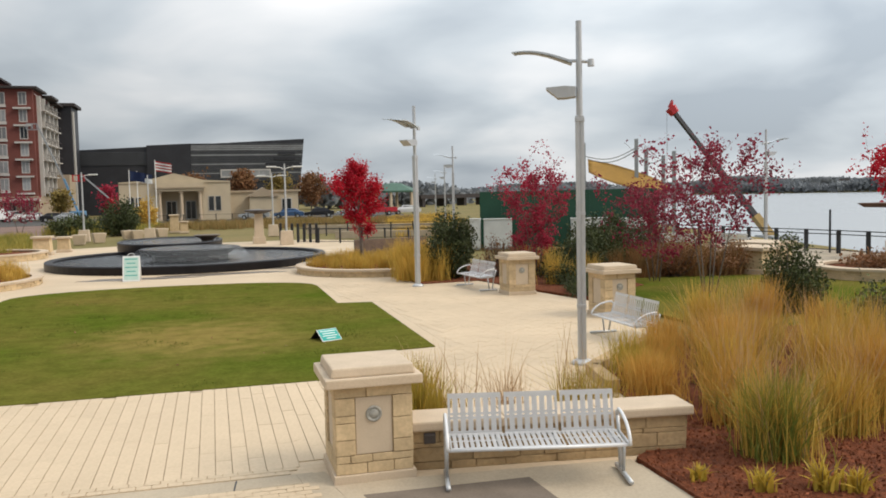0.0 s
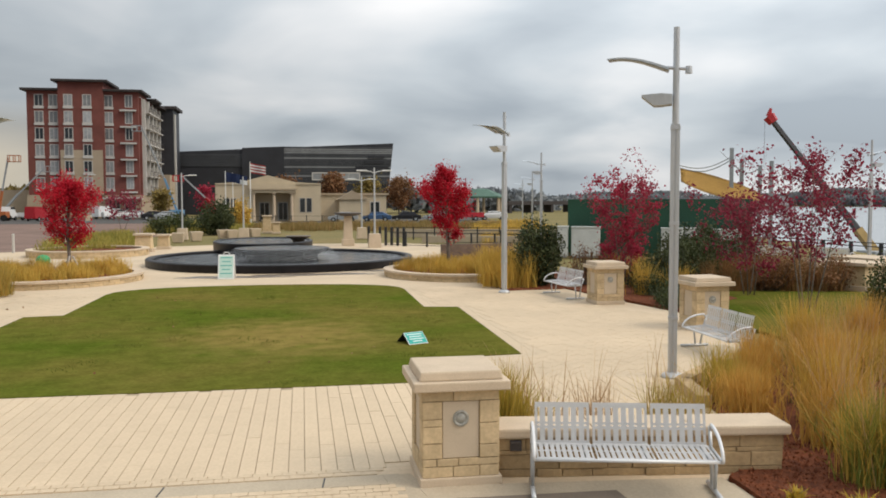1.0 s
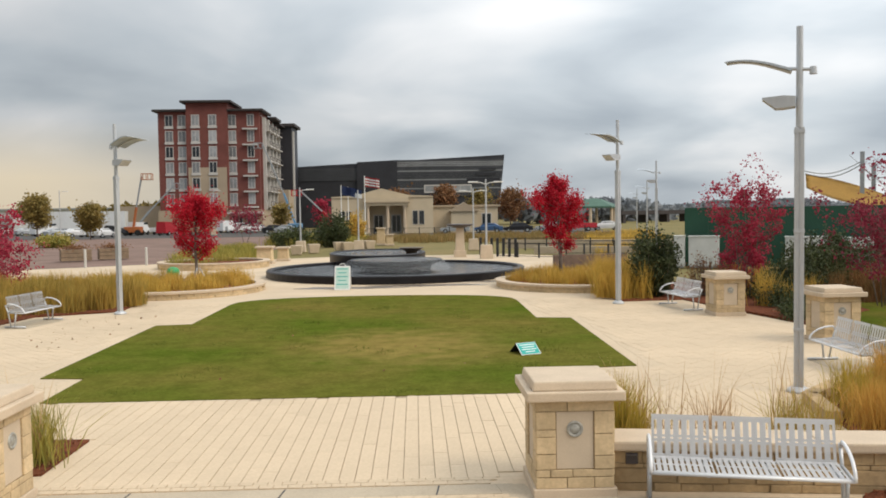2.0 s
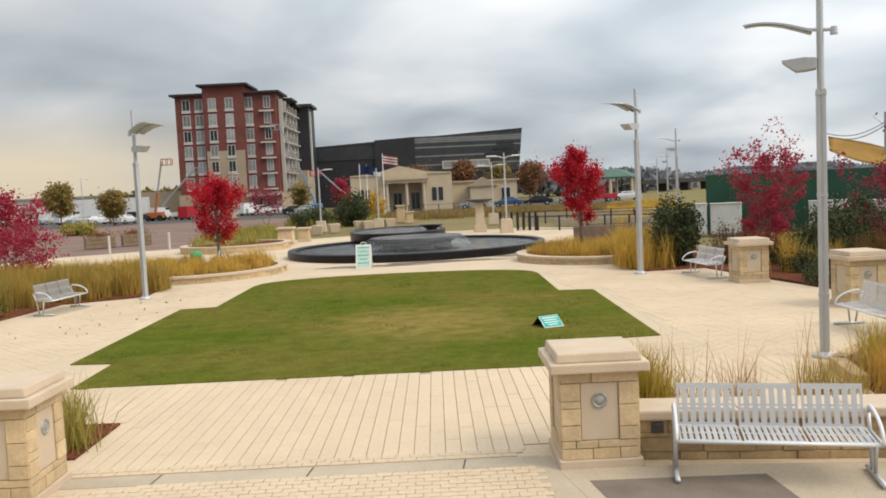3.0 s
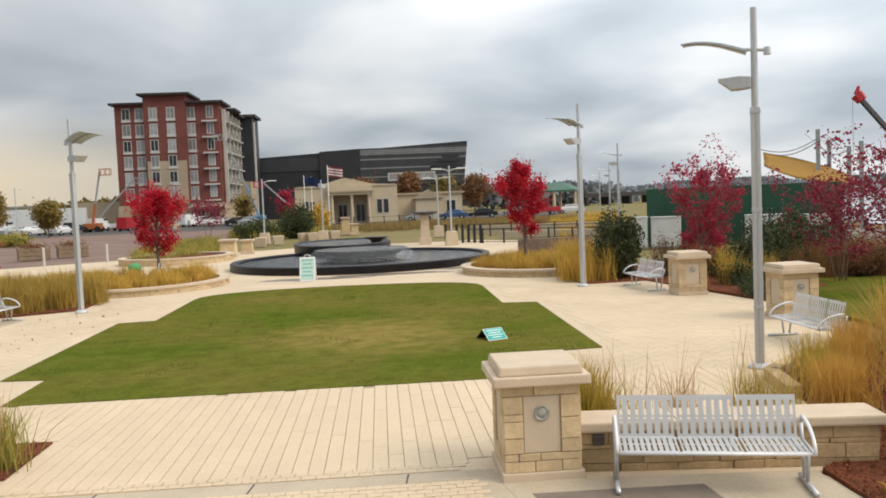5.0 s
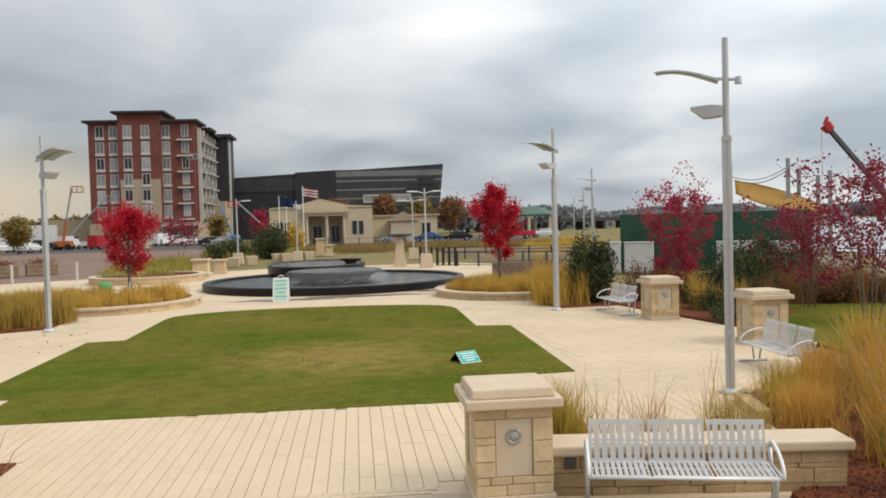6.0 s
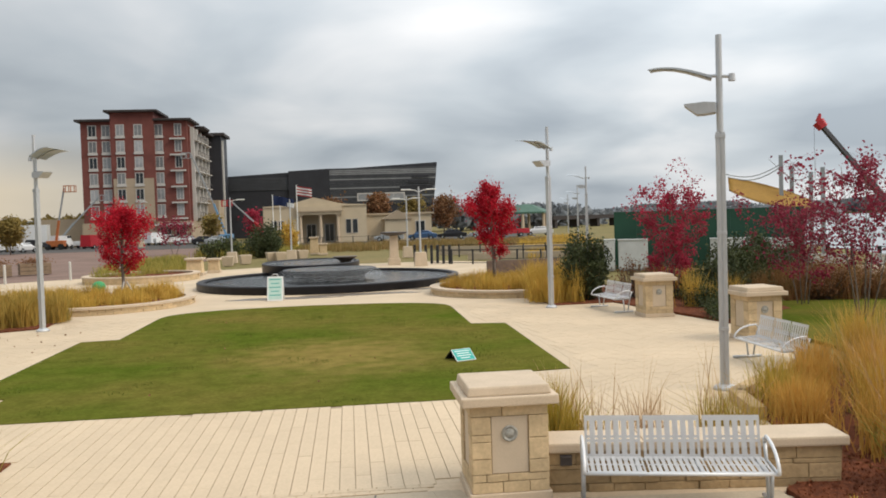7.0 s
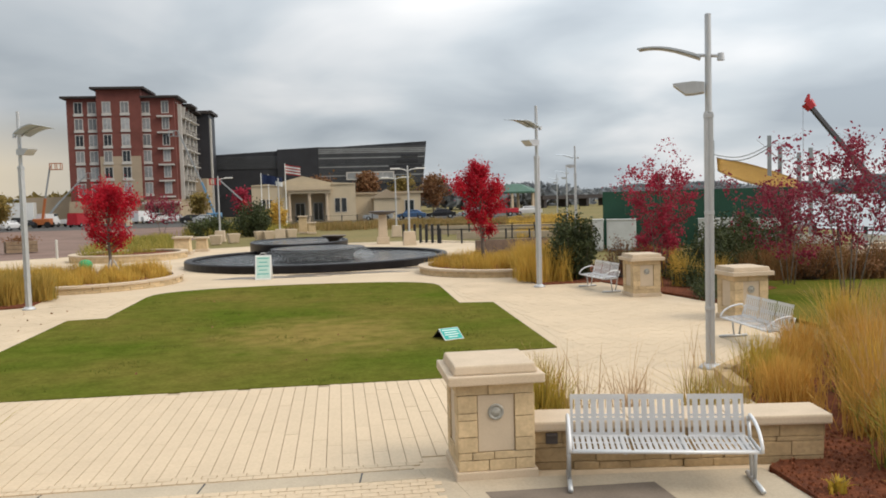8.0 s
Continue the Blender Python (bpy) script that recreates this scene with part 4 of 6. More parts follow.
# low ground plants in the mulch
for i, (x, y, s) in enumerate(((6.17, 7.37, 0.2), (6.6, 6.9, 0.26), (7.15, 6.75, 0.34), (7.42, 6.6, 0.28))):
    r = np.random.default_rng(50 + i)
    t = thing("groundcover_plant", pose(x, y, 0.05), "small yellow-green leafy plant in mulch", "plant", "bed plants")
    v, f = blades(r, r.normal(0, s * 0.16, (60, 2)), s * 0.95, 0.035, 0.55, -0.01, 2.0)
    raw("foliage", v, f, LIME, t)
    bm = bmesh.new()
    for k in range(8):
        a = k * 0.8
        tube(bm, ((0, 0, -0.02), (math.cos(a) * s * 0.2, math.sin(a) * s * 0.2, s * 0.5), (math.cos(a) * s * 0.5, math.sin(a) * s * 0.5, s * 0.8)), (0.004, 0.003, 0.001), 4)
    part("stalk", bm, BARK, t)
# loose shreds lying on the near mulch
r = np.random.default_rng(77)
sp = scatter(r, [(5.95, 8.2), (5.9, 5.6), (13, 5.6), (11, 8.2), (7.2, 9.4)], 9000)
sp = np.concatenate([sp, scatter(r, [(-2.99, 9.8), (-3.0, 11.2), (-6, 11.3), (-6, 9.7)], 900)])
v, f = leaf_cards(r, np.concatenate([sp, np.full((len(sp), 1), 0.06)], 1) + r.normal(0, 0.008, (len(sp), 3)), 0.03)
tagged(raw("mulch_chips", v, f, CHIPS), "shredded bark chips lying on the bed", "mulch", "", "stuff")
# thicker grass tufts standing out of the mown lawn
r = np.random.default_rng(78)
tc_ = scatter(r, lawn_pts, 55)
v, f = blades(r, np.repeat(tc_, 60, 0) + r.normal(0, 0.2, (3300, 2)), 0.04, 0.014, 1.0, 0.012)
tagged(raw("turf_tufts", v, f, TURF), "darker tufts of the mown lawn", "grass", "", "stuff")
grass_bed("ornamental_grass", [(-8.4, 26.9), (-7.95, 28.4), (-8.5, 29.6), (-11.5, 30), (-10.6, 26.2)], 48, 100, 0.95, "golden grass beside a lamp", MEADOW, 28, 0.3, 0.28, 0.02, 0.04)
# trees
tree("red_maple", 7.42, 34.0, 4.6, 2.1, 1.3, 9500, 0.075, SCARLET, BARK, "young scarlet maple in a stone planter", 3, shape=0.5, twig=0.12, droop=-0.5, z=0.15)
tree("red_maple", -7.55, 34.6, 4.15, 2.25, 1.1, 9500, 0.075, SCARLET, BARK, "young scarlet maple in the curved planter", 4, shape=0.52, twig=0.13, droop=-0.6, z=0.15)
tree("crimson_tree", 12.65, 27.9, 3.95, 2.7, 1.0, 4800, 0.078, CRIMSON, BARK, "many-stemmed tree with sparse crimson leaves", 6, stems=5, shape=0.6, twig=0.1, droop=-0.4)
tree("crimson_tree", 15.2, 21.0, 4.3, 3.9, 1.4, 3300, 0.085, PURPLE, BARK, "open many-stemmed tree with thin purple-red leaves", 7, stems=5, shape=0.62, twig=0.11)
tree("crimson_tree", 15.4, 24.4, 3.3, 3.2, 0.9, 2800, 0.085, PURPLE, BARK, "smaller purple-red tree behind the side lawn", 9, stems=4, shape=0.55, twig=0.12)
tree("crimson_tree", -17.3, 36.4, 4.0, 2.9, 0.9, 2600, 0.13, CRIMSON, BARK, "crimson tree beside the street", 10, stems=3, shape=0.5, twig=0.14)
tree("crimson_tree", -13.9, 31.2, 2.2, 2.8, 0.5, 2600, 0.085, CRIMSON, BARK, "low spreading crimson tree over the grass bed", 30, stems=4, shape=0.5, twig=0.14)
tree("crimson_tree", -18.0, 96, 4.0, 4.4, 0.9, 900, 0.2, PURPLE, BARK, "small dull red tree by the street", 12, stems=2, shape=0.5, twig=0.2)
tree("crimson_tree", 31.3, 30.5, 5.2, 3.2, 2.3, 2400, 0.13, SCARLET, BARK, "red tree beside the riverside pergola", 13, stems=2, shape=0.5, twig=0.14)
tree("autumn_tree", -53.4, 123, 6.4, 4.8, 1.8, 5200, 0.3, AUTUMN, BARK, "olive and brown autumn tree in the car park", 14, shape=0.42, twig=0.4)
tree("autumn_tree", -45.2, 121.5, 5.2, 3.6, 1.4, 4800, 0.29, AUTUMN, BARK, "rounded olive autumn tree in the car park", 15, shape=0.4, twig=0.4)
tree("autumn_tree", 19.8, 160, 8.2, 5.6, 1.6, 4200, 0.32, RUSSET, BARK, "rounded russet autumn tree", 16, shape=0.42, twig=0.45)
tree("autumn_tree", 7.0, 150, 8.6, 4.6, 1.4, 3200, 0.45, RUSSET, BARK, "dark russet tree behind the pavilion", 17, shape=0.45, twig=0.45)
tree("autumn_tree", -2.0, 152, 8.4, 5.0, 1.4, 2400, 0.45, RUSSET, BARK, "russet tree behind the pavilion roof", 18, shape=0.45, twig=0.4)
tree("autumn_tree", 13.2, 152, 7.6, 5.0, 1.4, 1400, 0.42, AUTUMN, BARK, "thin olive tree beside the pavilion wing", 19, shape=0.45, twig=0.4)
tree("crimson_tree", -15.2, 150, 6.0, 3.6, 1.2, 900, 0.35, CRIMSON, BARK, "red tree beside the brick hotel", 20, shape=0.45, twig=0.4)
tree("autumn_tree", -22.5, 150, 5.6, 3.2, 1.2, 1100, 0.4, AUTUMN, BARK, "olive tree beside the hotel entrance", 28, shape=0.45, twig=0.4)

# shrubs
shrub("evergreen_shrub", 9.75, 28.6, 2.4, 1.8, 15000, 0.085, DARK_LEAF, BARK, "dense dark evergreen shrub behind the bench", 1)
shrub("evergreen_shrub", 15.9, 29.0, 2.2, 2.4, 14000, 0.09, DARK_LEAF, BARK, "wide dark evergreen shrub", 3)
shrub("evergreen_shrub", 17.6, 29.4, 1.8, 2.4, 6000, 0.08, DARK_LEAF, BARK, "low dark evergreen shrub", 4)
shrub("holly_shrub", 14.75, 16.8, 1.75, 1.35, 9000, 0.06, HOLLY, BARK, "rounded green holly shrub beside the side lawn", 5, 0.03)
shrub("low_shrub", 12.35, 10.4, 0.85, 1.3, 4000, 0.05, RUSSET, BARK, "low russet shrub at the edge of the grass bed", 21, 0.04)
shrub("holly_shrub", 13.0, 11.7, 1.4, 1.6, 8000, 0.06, HOLLY, BARK, "green holly shrub at the edge of the grass bed", 6, 0.04)
shrub("low_shrub", 12.3, 22.7, 0.45, 1.6, 3600, 0.06, DARK_LEAF, BARK, "low green groundcover behind the pier", 7, 0.04)
shrub("low_shrub", 11.9, 21.9, 0.4, 1.2, 2600, 0.06, HOLLY, BARK, "low green groundcover beside the paving", 8, 0.03)
shrub("bare_shrub", 11.5, 28.4, 1.55, 1.7, 1500, 0.06, RUSSET, BARK, "twiggy grey shrub with few brown leaves", 32, 0.04, 0.03)
shrub("bare_shrub", 12.6, 28.6, 1.7, 2.0, 2200, 0.06, CRIMSON, BARK, "twiggy shrub with dull red leaves", 33, 0.04, 0.04)
shrub("evergreen_shrub", 13.6, 26.6, 1.25, 2.2, 8000, 0.075, DARK_LEAF, BARK, "dark green shrub behind the stone piers", 34, 0.04)
shrub("evergreen_shrub", 14.9, 27.6, 1.7, 2.3, 10000, 0.075, HOLLY, BARK, "spreading green shrub behind the stone piers", 35)
shrub("low_shrub", 12.6, 25.0, 0.65, 1.8, 5000, 0.06, HOLLY, BARK, "low green groundcover in the mulch", 36, 0.04)
shrub("russet_shrub", 16.9, 25.9, 1.5, 2.4, 4200, 0.065, RUSSET, BARK, "loose russet shrub beyond the side lawn", 37, 0.0, 0.05)
shrub("russet_shrub", 18.7, 25.5, 1.3, 2.2, 3600, 0.065, RUSSET, BARK, "loose brown shrub beyond the side lawn", 38, 0.0, 0.05)
shrub("evergreen_shrub", -6.3, 79, 3.4, 3.6, 5000, 0.18, DARK_LEAF, BARK, "rounded dark evergreen behind the fountain", 9)
shrub("olive_shrub", -10.5, 82, 1.7, 4.0, 3000, 0.2, HOLLY, BARK, "low olive bush behind the fountain", 10)
shrub("golden_shrub", -5.2, 92, 3.3, 2.6, 3500, 0.2, GOLD, BARK, "golden yellow autumn shrub", 11)
shrub("low_shrub", -36.5, 89, 1.3, 4.0, 2600, 0.2, OLIVE, BARK, "low olive bush on a street island", 12)
shrub("low_shrub", -11.6, 22.4, 0.7, 2.2, 3000, 0.08, DARK_LEAF, BARK, "low green shrub beside the bench", 13, 0.03)

# fallen leaves
r = np.random.default_rng(91)
lv = np.concatenate([scatter(r, [(-9.4, 19), (-6.2, 19), (-6.2, 25.5), (-8.6, 25.5)], 36), scatter(r, lawn_pts, 20)])
v, f = leaf_cards(r, np.concatenate([lv, np.full((len(lv), 1), 0.03)], 1), 0.05)
tagged(raw("fallen_leaves", v, f, RUSSET), "scattered dry brown leaves on paving and lawn", "leaves", "", "stuff")


# ---- planters, signs and smaller plaza pieces ----
def ring_wall(name, cx, cy, r0, r1, a0, a1, h, n, label, category="planter", cap=0.08):
    """A curved stone planter wall in single stones, with a coping, filled with soil."""
    t = thing(name, pose(cx, cy, 0), label, category, "stone planters")
    rg = random.Random(n)
    for course in range(2):
        for i in range(n):
            s = 0.5 * course
            u0, u1 = a0 + (a1 - a0) * max(0, i - s) / n, a0 + (a1 - a0) * min(n, i + 1 - s) / n
            d = rg.uniform(-0.012, 0.012)
            bm = bmesh.new()
            prism(bm, arc(0, 0, r1 + d, u0 + 0.12, u1 - 0.12, 2) + arc(0, 0, r0, u1 - 0.12, u0 + 0.12, 2), (h - cap) * course / 2 + 0.004, (h - cap) * (course + 1) / 2 - 0.004)
            bmesh.ops.recalc_face_normals(bm, faces=bm.faces)
            part("stone", bm, LIMESTONE, t)
    for i in range(n // 2):
        u0, u1 = a0 + (a1 - a0) * i / (n // 2), a0 + (a1 - a0) * (i + 1) / (n // 2)
        bm = bmesh.new()
        prism(bm, arc(0, 0, r1 + 0.05, u0 + 0.06, u1 - 0.06, 3) + arc(0, 0, r0 - 0.05, u1 - 0.06, u0 + 0.06, 3), h - cap, h)
        bmesh.ops.recalc_face_normals(bm, faces=bm.faces)
        part("coping", bm, CAPSTONE, t)
    bm = bmesh.new()
    prism(bm, arc(0, 0, r0 + 0.02, 0, 360, 48)[:-1], 0.0, h - 0.12)
    part("soil", bm, MULCH, t, "brown soil")
    return t


ring_wall("curved_planter", 8.1, 33.6, 3.1, 3.4, 0, 360, 0.29, 40, "low round limestone planter with grass and a maple")
ring_wall("curved_planter", -8.45, 33.9, 3.4, 3.7, 0, 360, 0.29, 44, "low round limestone planter with grass and red maple")
grass_bed("ornamental_grass", arc(8.1, 33.6, 2.9, 0, 360, 24), 70, 90, 0.65, "golden grass filling the round planter", GOLD, 41, 0.3, 0.3, 0.018, 0.15)
grass_bed("ornamental_grass", arc(-8.35, 33.8, 3.2, 0, 360, 24), 90, 90, 0.65, "golden green grass filling the round planter", GOLD, 42, 0.3, 0.3, 0.018, 0.15)
ring_wall("curved_planter", 22.6, 22.6, 1.7, 2.05, 0, 360, 0.4, 26, "low round limestone planter by the river path")
shrub("low_shrub", 22.6, 22.6, 0.5, 2.4, 3000, 0.07, RUSSET, BARK, "low reddish shrub in the round planter", 14, 0.28)
ring_wall("curved_planter", -10.5, 49.8, 2.9, 3.2, 0, 360, 0.4, 30, "low round limestone planter behind the fountain")

TEAL = surface("teal_sign_face", (0.03, 0.38, 0.33), 0.5, var=0.08, scale=4, bump=0.02)
WHITE = surface("white_plastic", (0.78, 0.79, 0.78), 0.5, var=0.06, scale=4, bump=0.02)


PALE_TEAL = surface("pale_teal_face", (0.50, 0.68, 0.62), 0.5, var=0.08, scale=4, bump=0.02)


def sandwich_sign(m, w, h, lean, label):
    t = thing("sandwich_board", m, label, "sign", "sandwich boards")
    for s in (-1, 1):
        q = pose(0, 0, h * math.cos(radians(lean)), lean * s) @ pose(0, 0, -h)
        bm = bmesh.new()
        box(bm, -w / 2, -0.012, 0, w / 2, 0.012, h, 0.006, q)
        panel = part("panel", bm, WHITE, t)
        bm = bmesh.new()
        box(bm, -w / 2 + 0.05, -0.017 if s < 0 else 0.013, 0.06, w / 2 - 0.05, -0.013 if s < 0 else 0.017, h - 0.06, 0, q)
        face = part("sign_face", bm, PALE_TEAL, panel, "pale teal printed face")
        bm = bmesh.new()
        y0 = -0.021 if s < 0 else 0.018
        for i in range(5):
            z = h - 0.12 - (h - 0.2) * i / 5
            k = 0.36 if i % 2 == 0 else 0.26
            box(bm, -w * k, y0, z - 0.022 * h, w * k, y0 + 0.003, z + 0.012 * h, 0, q)
        part("text_bars", bm, TEAL, face, "teal bars of print")
    bm = bmesh.new()
    tube(bm, ((-w * 0.2, 0, h * 0.99), (-w * 0.12, 0, h * 1.06), (w * 0.12, 0, h * 1.06), (w * 0.2, 0, h * 0.99)), 0.014, 6)
    part("handle", bm, WHITE, t)
    return t


sandwich_sign(pose(-1.5, 33.45, 0.0, 0, 0, -4), 0.62, 0.98, 14, "white sandwich board with teal notice on paving")


def tent_sign(m):
    t = thing("tent_sign", m, "low tent-shaped sign with teal face on the lawn", "sign")
    for s in (-1, 1):
        q = pose(0, 0, 0.21, 52 * s) @ pose(0, 0, -0.34)
        bm = bmesh.new()
        box(bm, -0.23, -0.008, 0, 0.23, 0.008, 0.34, 0.003, q)
        panel = part("panel", bm, BLACK_IRON if s > 0 else WHITE, t)
        if s < 0:
            bm = bmesh.new()
            box(bm, -0.215, -0.013, 0.015, 0.215, -0.009, 0.325, 0, q)
            face = part("sign_face", bm, TEAL, panel, "teal printed face")
            bm = bmesh.new()
            for i, k in enumerate((0.18, 0.15, 0.17, 0.11)):
                box(bm, -k, -0.017, 0.26 - i * 0.065, k, -0.0135, 0.28 - i * 0.065, 0, q)
            part("text_bars", bm, WHITE, face, "pale bars of print")
    return t


tent_sign(pose(3.72, 17.5, 0.02, 0, 0, 22))


# stone pedestals, pots and path lamps round the fountain
def pedestal(m, w, h, label):
    t = thing("stone_pedestal", m, label, "pedestal", "stone pedestals")
    bm = bmesh.new(); box(bm, -w / 2 - 0.06, -w / 2 - 0.06, 0, w / 2 + 0.06, w / 2 + 0.06, 0.18, 0.02); part("plinth", bm, CAPSTONE, t)
    bm = bmesh.new(); box(bm, -w / 2, -w / 2, 0.18, w / 2, w / 2, h - 0.12, 0.01, taper=0.9); part("shaft", bm, LIMESTONE, t)
    bm = bmesh.new(); box(bm, -w / 2 - 0.08, -w / 2 - 0.08, h - 0.12, w / 2 + 0.08, w / 2 + 0.08, h, 0.02); part("capstone", bm, CAPSTONE, t)
    return t


for x, y, w, h in ((-8.05, 52.9, 0.95, 1.1), (-7.3, 55.4, 0.7, 0.95), (-1.9, 81.5, 0.8, 1.7), (-1.0, 80, 0.7, 1.1)):
    pedestal(pose(x, y, 0), w, h, "pale square stone pedestal behind the fountain")
bird = thing("stone_basin", pose(4.5, 57.2, 0), "tall stone pillar carrying a shallow dark basin", "pillar")
bm = bmesh.new(); box(bm, -0.42, -0.42, 0, 0.42, 0.42, 0.45, 0.03, taper=0.95); part("plinth", bm, CAPSTONE, bird)
bm = bmesh.new(); box(bm, -0.32, -0.32, 0.45, 0.32, 0.32, 2.0, 0.02, taper=0.8); part("shaft", bm, CAPSTONE, bird)
bm = bmesh.new(); lathe(bm, ((0.0, 2.0), (0.35, 2.0), (0.85, 2.12), (0.95, 2.22), (0.85, 2.25), (0.0, 2.15)), 32); part("basin", bm, DARK_METAL, bird, "shallow dark bowl", smooth=True)


def path_lamp(m, h, heads):
    t = thing("path_lamp", m, "slim pale lamp post on a stone base", "lamp post", "path lamps")
    bm = bmesh.new(); box(bm, -0.42, -0.42, 0, 0.42, 0.42, 0.9, 0.02, taper=0.85); part("stone_base", bm, CAPSTONE, t, "tapered stone base")
    bm = bmesh.new(); tube(bm, ((0, 0, 0.9), (0, 0, h)), (0.07, 0.05), 10); part("pole", bm, GALV, t)
    for s in heads:
        bm = bmesh.new()
        tube(bm, ((0, 0, h - 0.35), (0.3 * s, 0, h - 0.22), (0.9 * s, 0, h - 0.2)), 0.025, 6)
        box(bm, min(0.5 * s, 1.15 * s), -0.16, h - 0.22, max(0.5 * s, 1.15 * s), 0.16, h - 0.14, 0.02)
        part("lamp_head", bm, WHITE, t)
    return t


for x, y, h, hd in ((-8.0, 69, 5.3, (1,)), (-3.2, 68.4, 5.0, ()), (6.1, 54.6, 5.2, (-1, 1)), (6.2, 68, 5.0, (-1, 1)), (13.5, 70, 5.0, (1,))):
    path_lamp(pose(x, y, 0), h, hd)
pot = None
for x, y in ((-7.7, 64.5), (-6.7, 66.8), (-4.3, 70.5), (-2.6, 73.5), (-5.0, 70.8), (-3.2, 73.8)):
    if pot is None:
        pot = thing("planter_pot", pose(x, y, 0), "pale square tapered planter pot", "pot", "planter pots")
        bm = bmesh.new(); box(bm, -0.34, -0.34, 0, 0.34, 0.34, 0.66, 0.02, taper=1.35); part("body", bm, CAPSTONE, pot)
        bm = bmesh.new(); box(bm, -0.45, -0.45, 0.64, 0.45, 0.45, 0.7); part("rim", bm, CAPSTONE, pot)
    else:
        copy_thing(pot, pose(x, y, 0, 0, 0, 20))


# ---- railings ----
def railing(x0, y0, x1, y1, n, label, h=1.05, rails=(0.12, 1.0), post=0.045, z=0.0, bars=0):
    a, b = Vector((x0, y0, 0)), Vector((x1, y1, 0))
    ang = math.degrees(math.atan2(y1 - y0, x1 - x0))
    ln = (b - a).length
    t = thing("railing", pose(x0, y0, z, 0, 0, ang), label, "railing", "iron railings")
    for i in range(n + 1):
        x = ln * i / n
        bm = bmesh.new()
        box(bm, x - post, -post, -0.02, x + post, post, h, 0.008)
        part("post", bm, BLACK_IRON, t)
    for r in rails:
        bm = bmesh.new()
        box(bm, 0, -0.02, r - 0.02, ln, 0.02, r + 0.02)
        part("rail", bm, BLACK_IRON, t)
    for i in range(bars):
        x = ln * (i + 0.5) / bars
        bm = bmesh.new()
        box(bm, x - 0.012, -0.012, 0.1, x + 0.012, 0.012, h - 0.05)
        part("bar", bm, BLACK_IRON, t)
    return t


railing(26.6, 41.5, 28.3, 31.0, 6, "black iron railing with cable rails along the river", rails=(0.15, 0.85, 1.02), post=0.07)
railing(28.3, 31.0, 29.2, 18.0, 8, "black iron railing along the river path", rails=(0.15, 0.85, 1.02), post=0.07)
railing(7.0, 56.5, 14.5, 49.5, 6, "black iron railing beside the concrete ramp", 1.0, (0.1, 0.95))
railing(14.5, 49.5, 21.0, 53.0, 5, "black iron railing beside the concrete ramp", 1.0, (0.1, 0.95))
railing(8.5, 66.0, 18.0, 62.0, 6, "black iron railing on the upper path", 1.0, (0.5, 0.95))
railing(12.0, 58.0, 20.0, 56.0, 5, "black iron railing beyond the ramp", 1.0, (0.1, 0.95))
for k in range(7):
    bm = bmesh.new()
    x, y = 6.1 + 0.34 * k, 59.5 - 0.65 * k
    box(bm, x - 0.09, y - 0.09, 0, x + 0.09, y + 0.09, 1.25, 0.03)
    tagged(part("bollard", bm, BLACK_IRON), "black iron bollard beside the fountain terrace", "bollard", "black bollards")
slab("ramp_wall", [(8.6, 42.9), (12.6, 43.6), (12.6, 44.0), (8.6, 43.3)], 0, 0.75, surface("brown_stone_wall", (0.16, 0.11, 0.085), 0.9, var=0.35, scale=3, fine=18, bump=0.5), "low dark brown stone wall", "wall")
slab("ramp_wall", [(10.0, 60.0), (24.0, 55.5), (24.1, 55.9), (10.1, 60.4)], 0, 0.5, CONCRETE, "long low concrete ramp wall", "wall")
slab("ramp_wall", [(9.0, 69.5), (24.0, 64.0), (24.1, 64.4), (9.1, 69.9)], 0, 0.7, CONCRETE, "long low concrete terrace wall", "wall")

mast = thing("mooring_pole", pose(28.35, 31.6, 0), "single slender black pole by the railing", "pole")
bm = bmesh.new(); tube(bm, ((0, 0, -0.02), (0, 0, 1.95)), (0.05, 0.045), 8); part("shaft", bm, BLACK_IRON, mast)
# stone wall ends by the river path
for x, y, a, w in ((20.0, 25.4, 20, 1.3), (21.9, 27.6, 20, 1.6)):
    pedestal(pose(x, y, 0, 0, 0, a), w, 0.95, "broad low limestone pier by the river path")
river_bench = copy_thing(bench, pose(25.4, 34.6, 0, 0, 0, 115))
copy_thing(bench, pose(23.6, 36.4, 0, 0, 0, 125))

pergola = thing("pergola", pose(28.45, 26.7, 0), "stone-columned pergola with a dark timber roof", "pergola")
for x, y in ((-0.15, 0.9), (2.6, 0.2), (-0.3, -2.4), (2.2, -3.0)):
    bm = bmesh.new(); box(bm, x - 0.36, y - 0.36, 0, x + 0.36, y + 0.36, 0.75, 0.02); part("column_base", bm, CAPSTONE, pergola)
    bm = bmesh.new(); cyl(bm, (x, y, 0.75), 0.2, 0.17, 1.35, 20); part("column", bm, CAPSTONE, pergola)
TIMBER = surface("dark_timber", (0.13, 0.07, 0.045), 0.8, var=0.3, scale=3, fine=25, stretch=(0.2, 1, 1))
bm = bmesh.new(); box(bm, -1.1, -3.6, 2.1, 3.5, 1.8, 2.28, 0.05, taper=1.08); part("roof", bm, TIMBER, pergola, "flat dark timber roof")

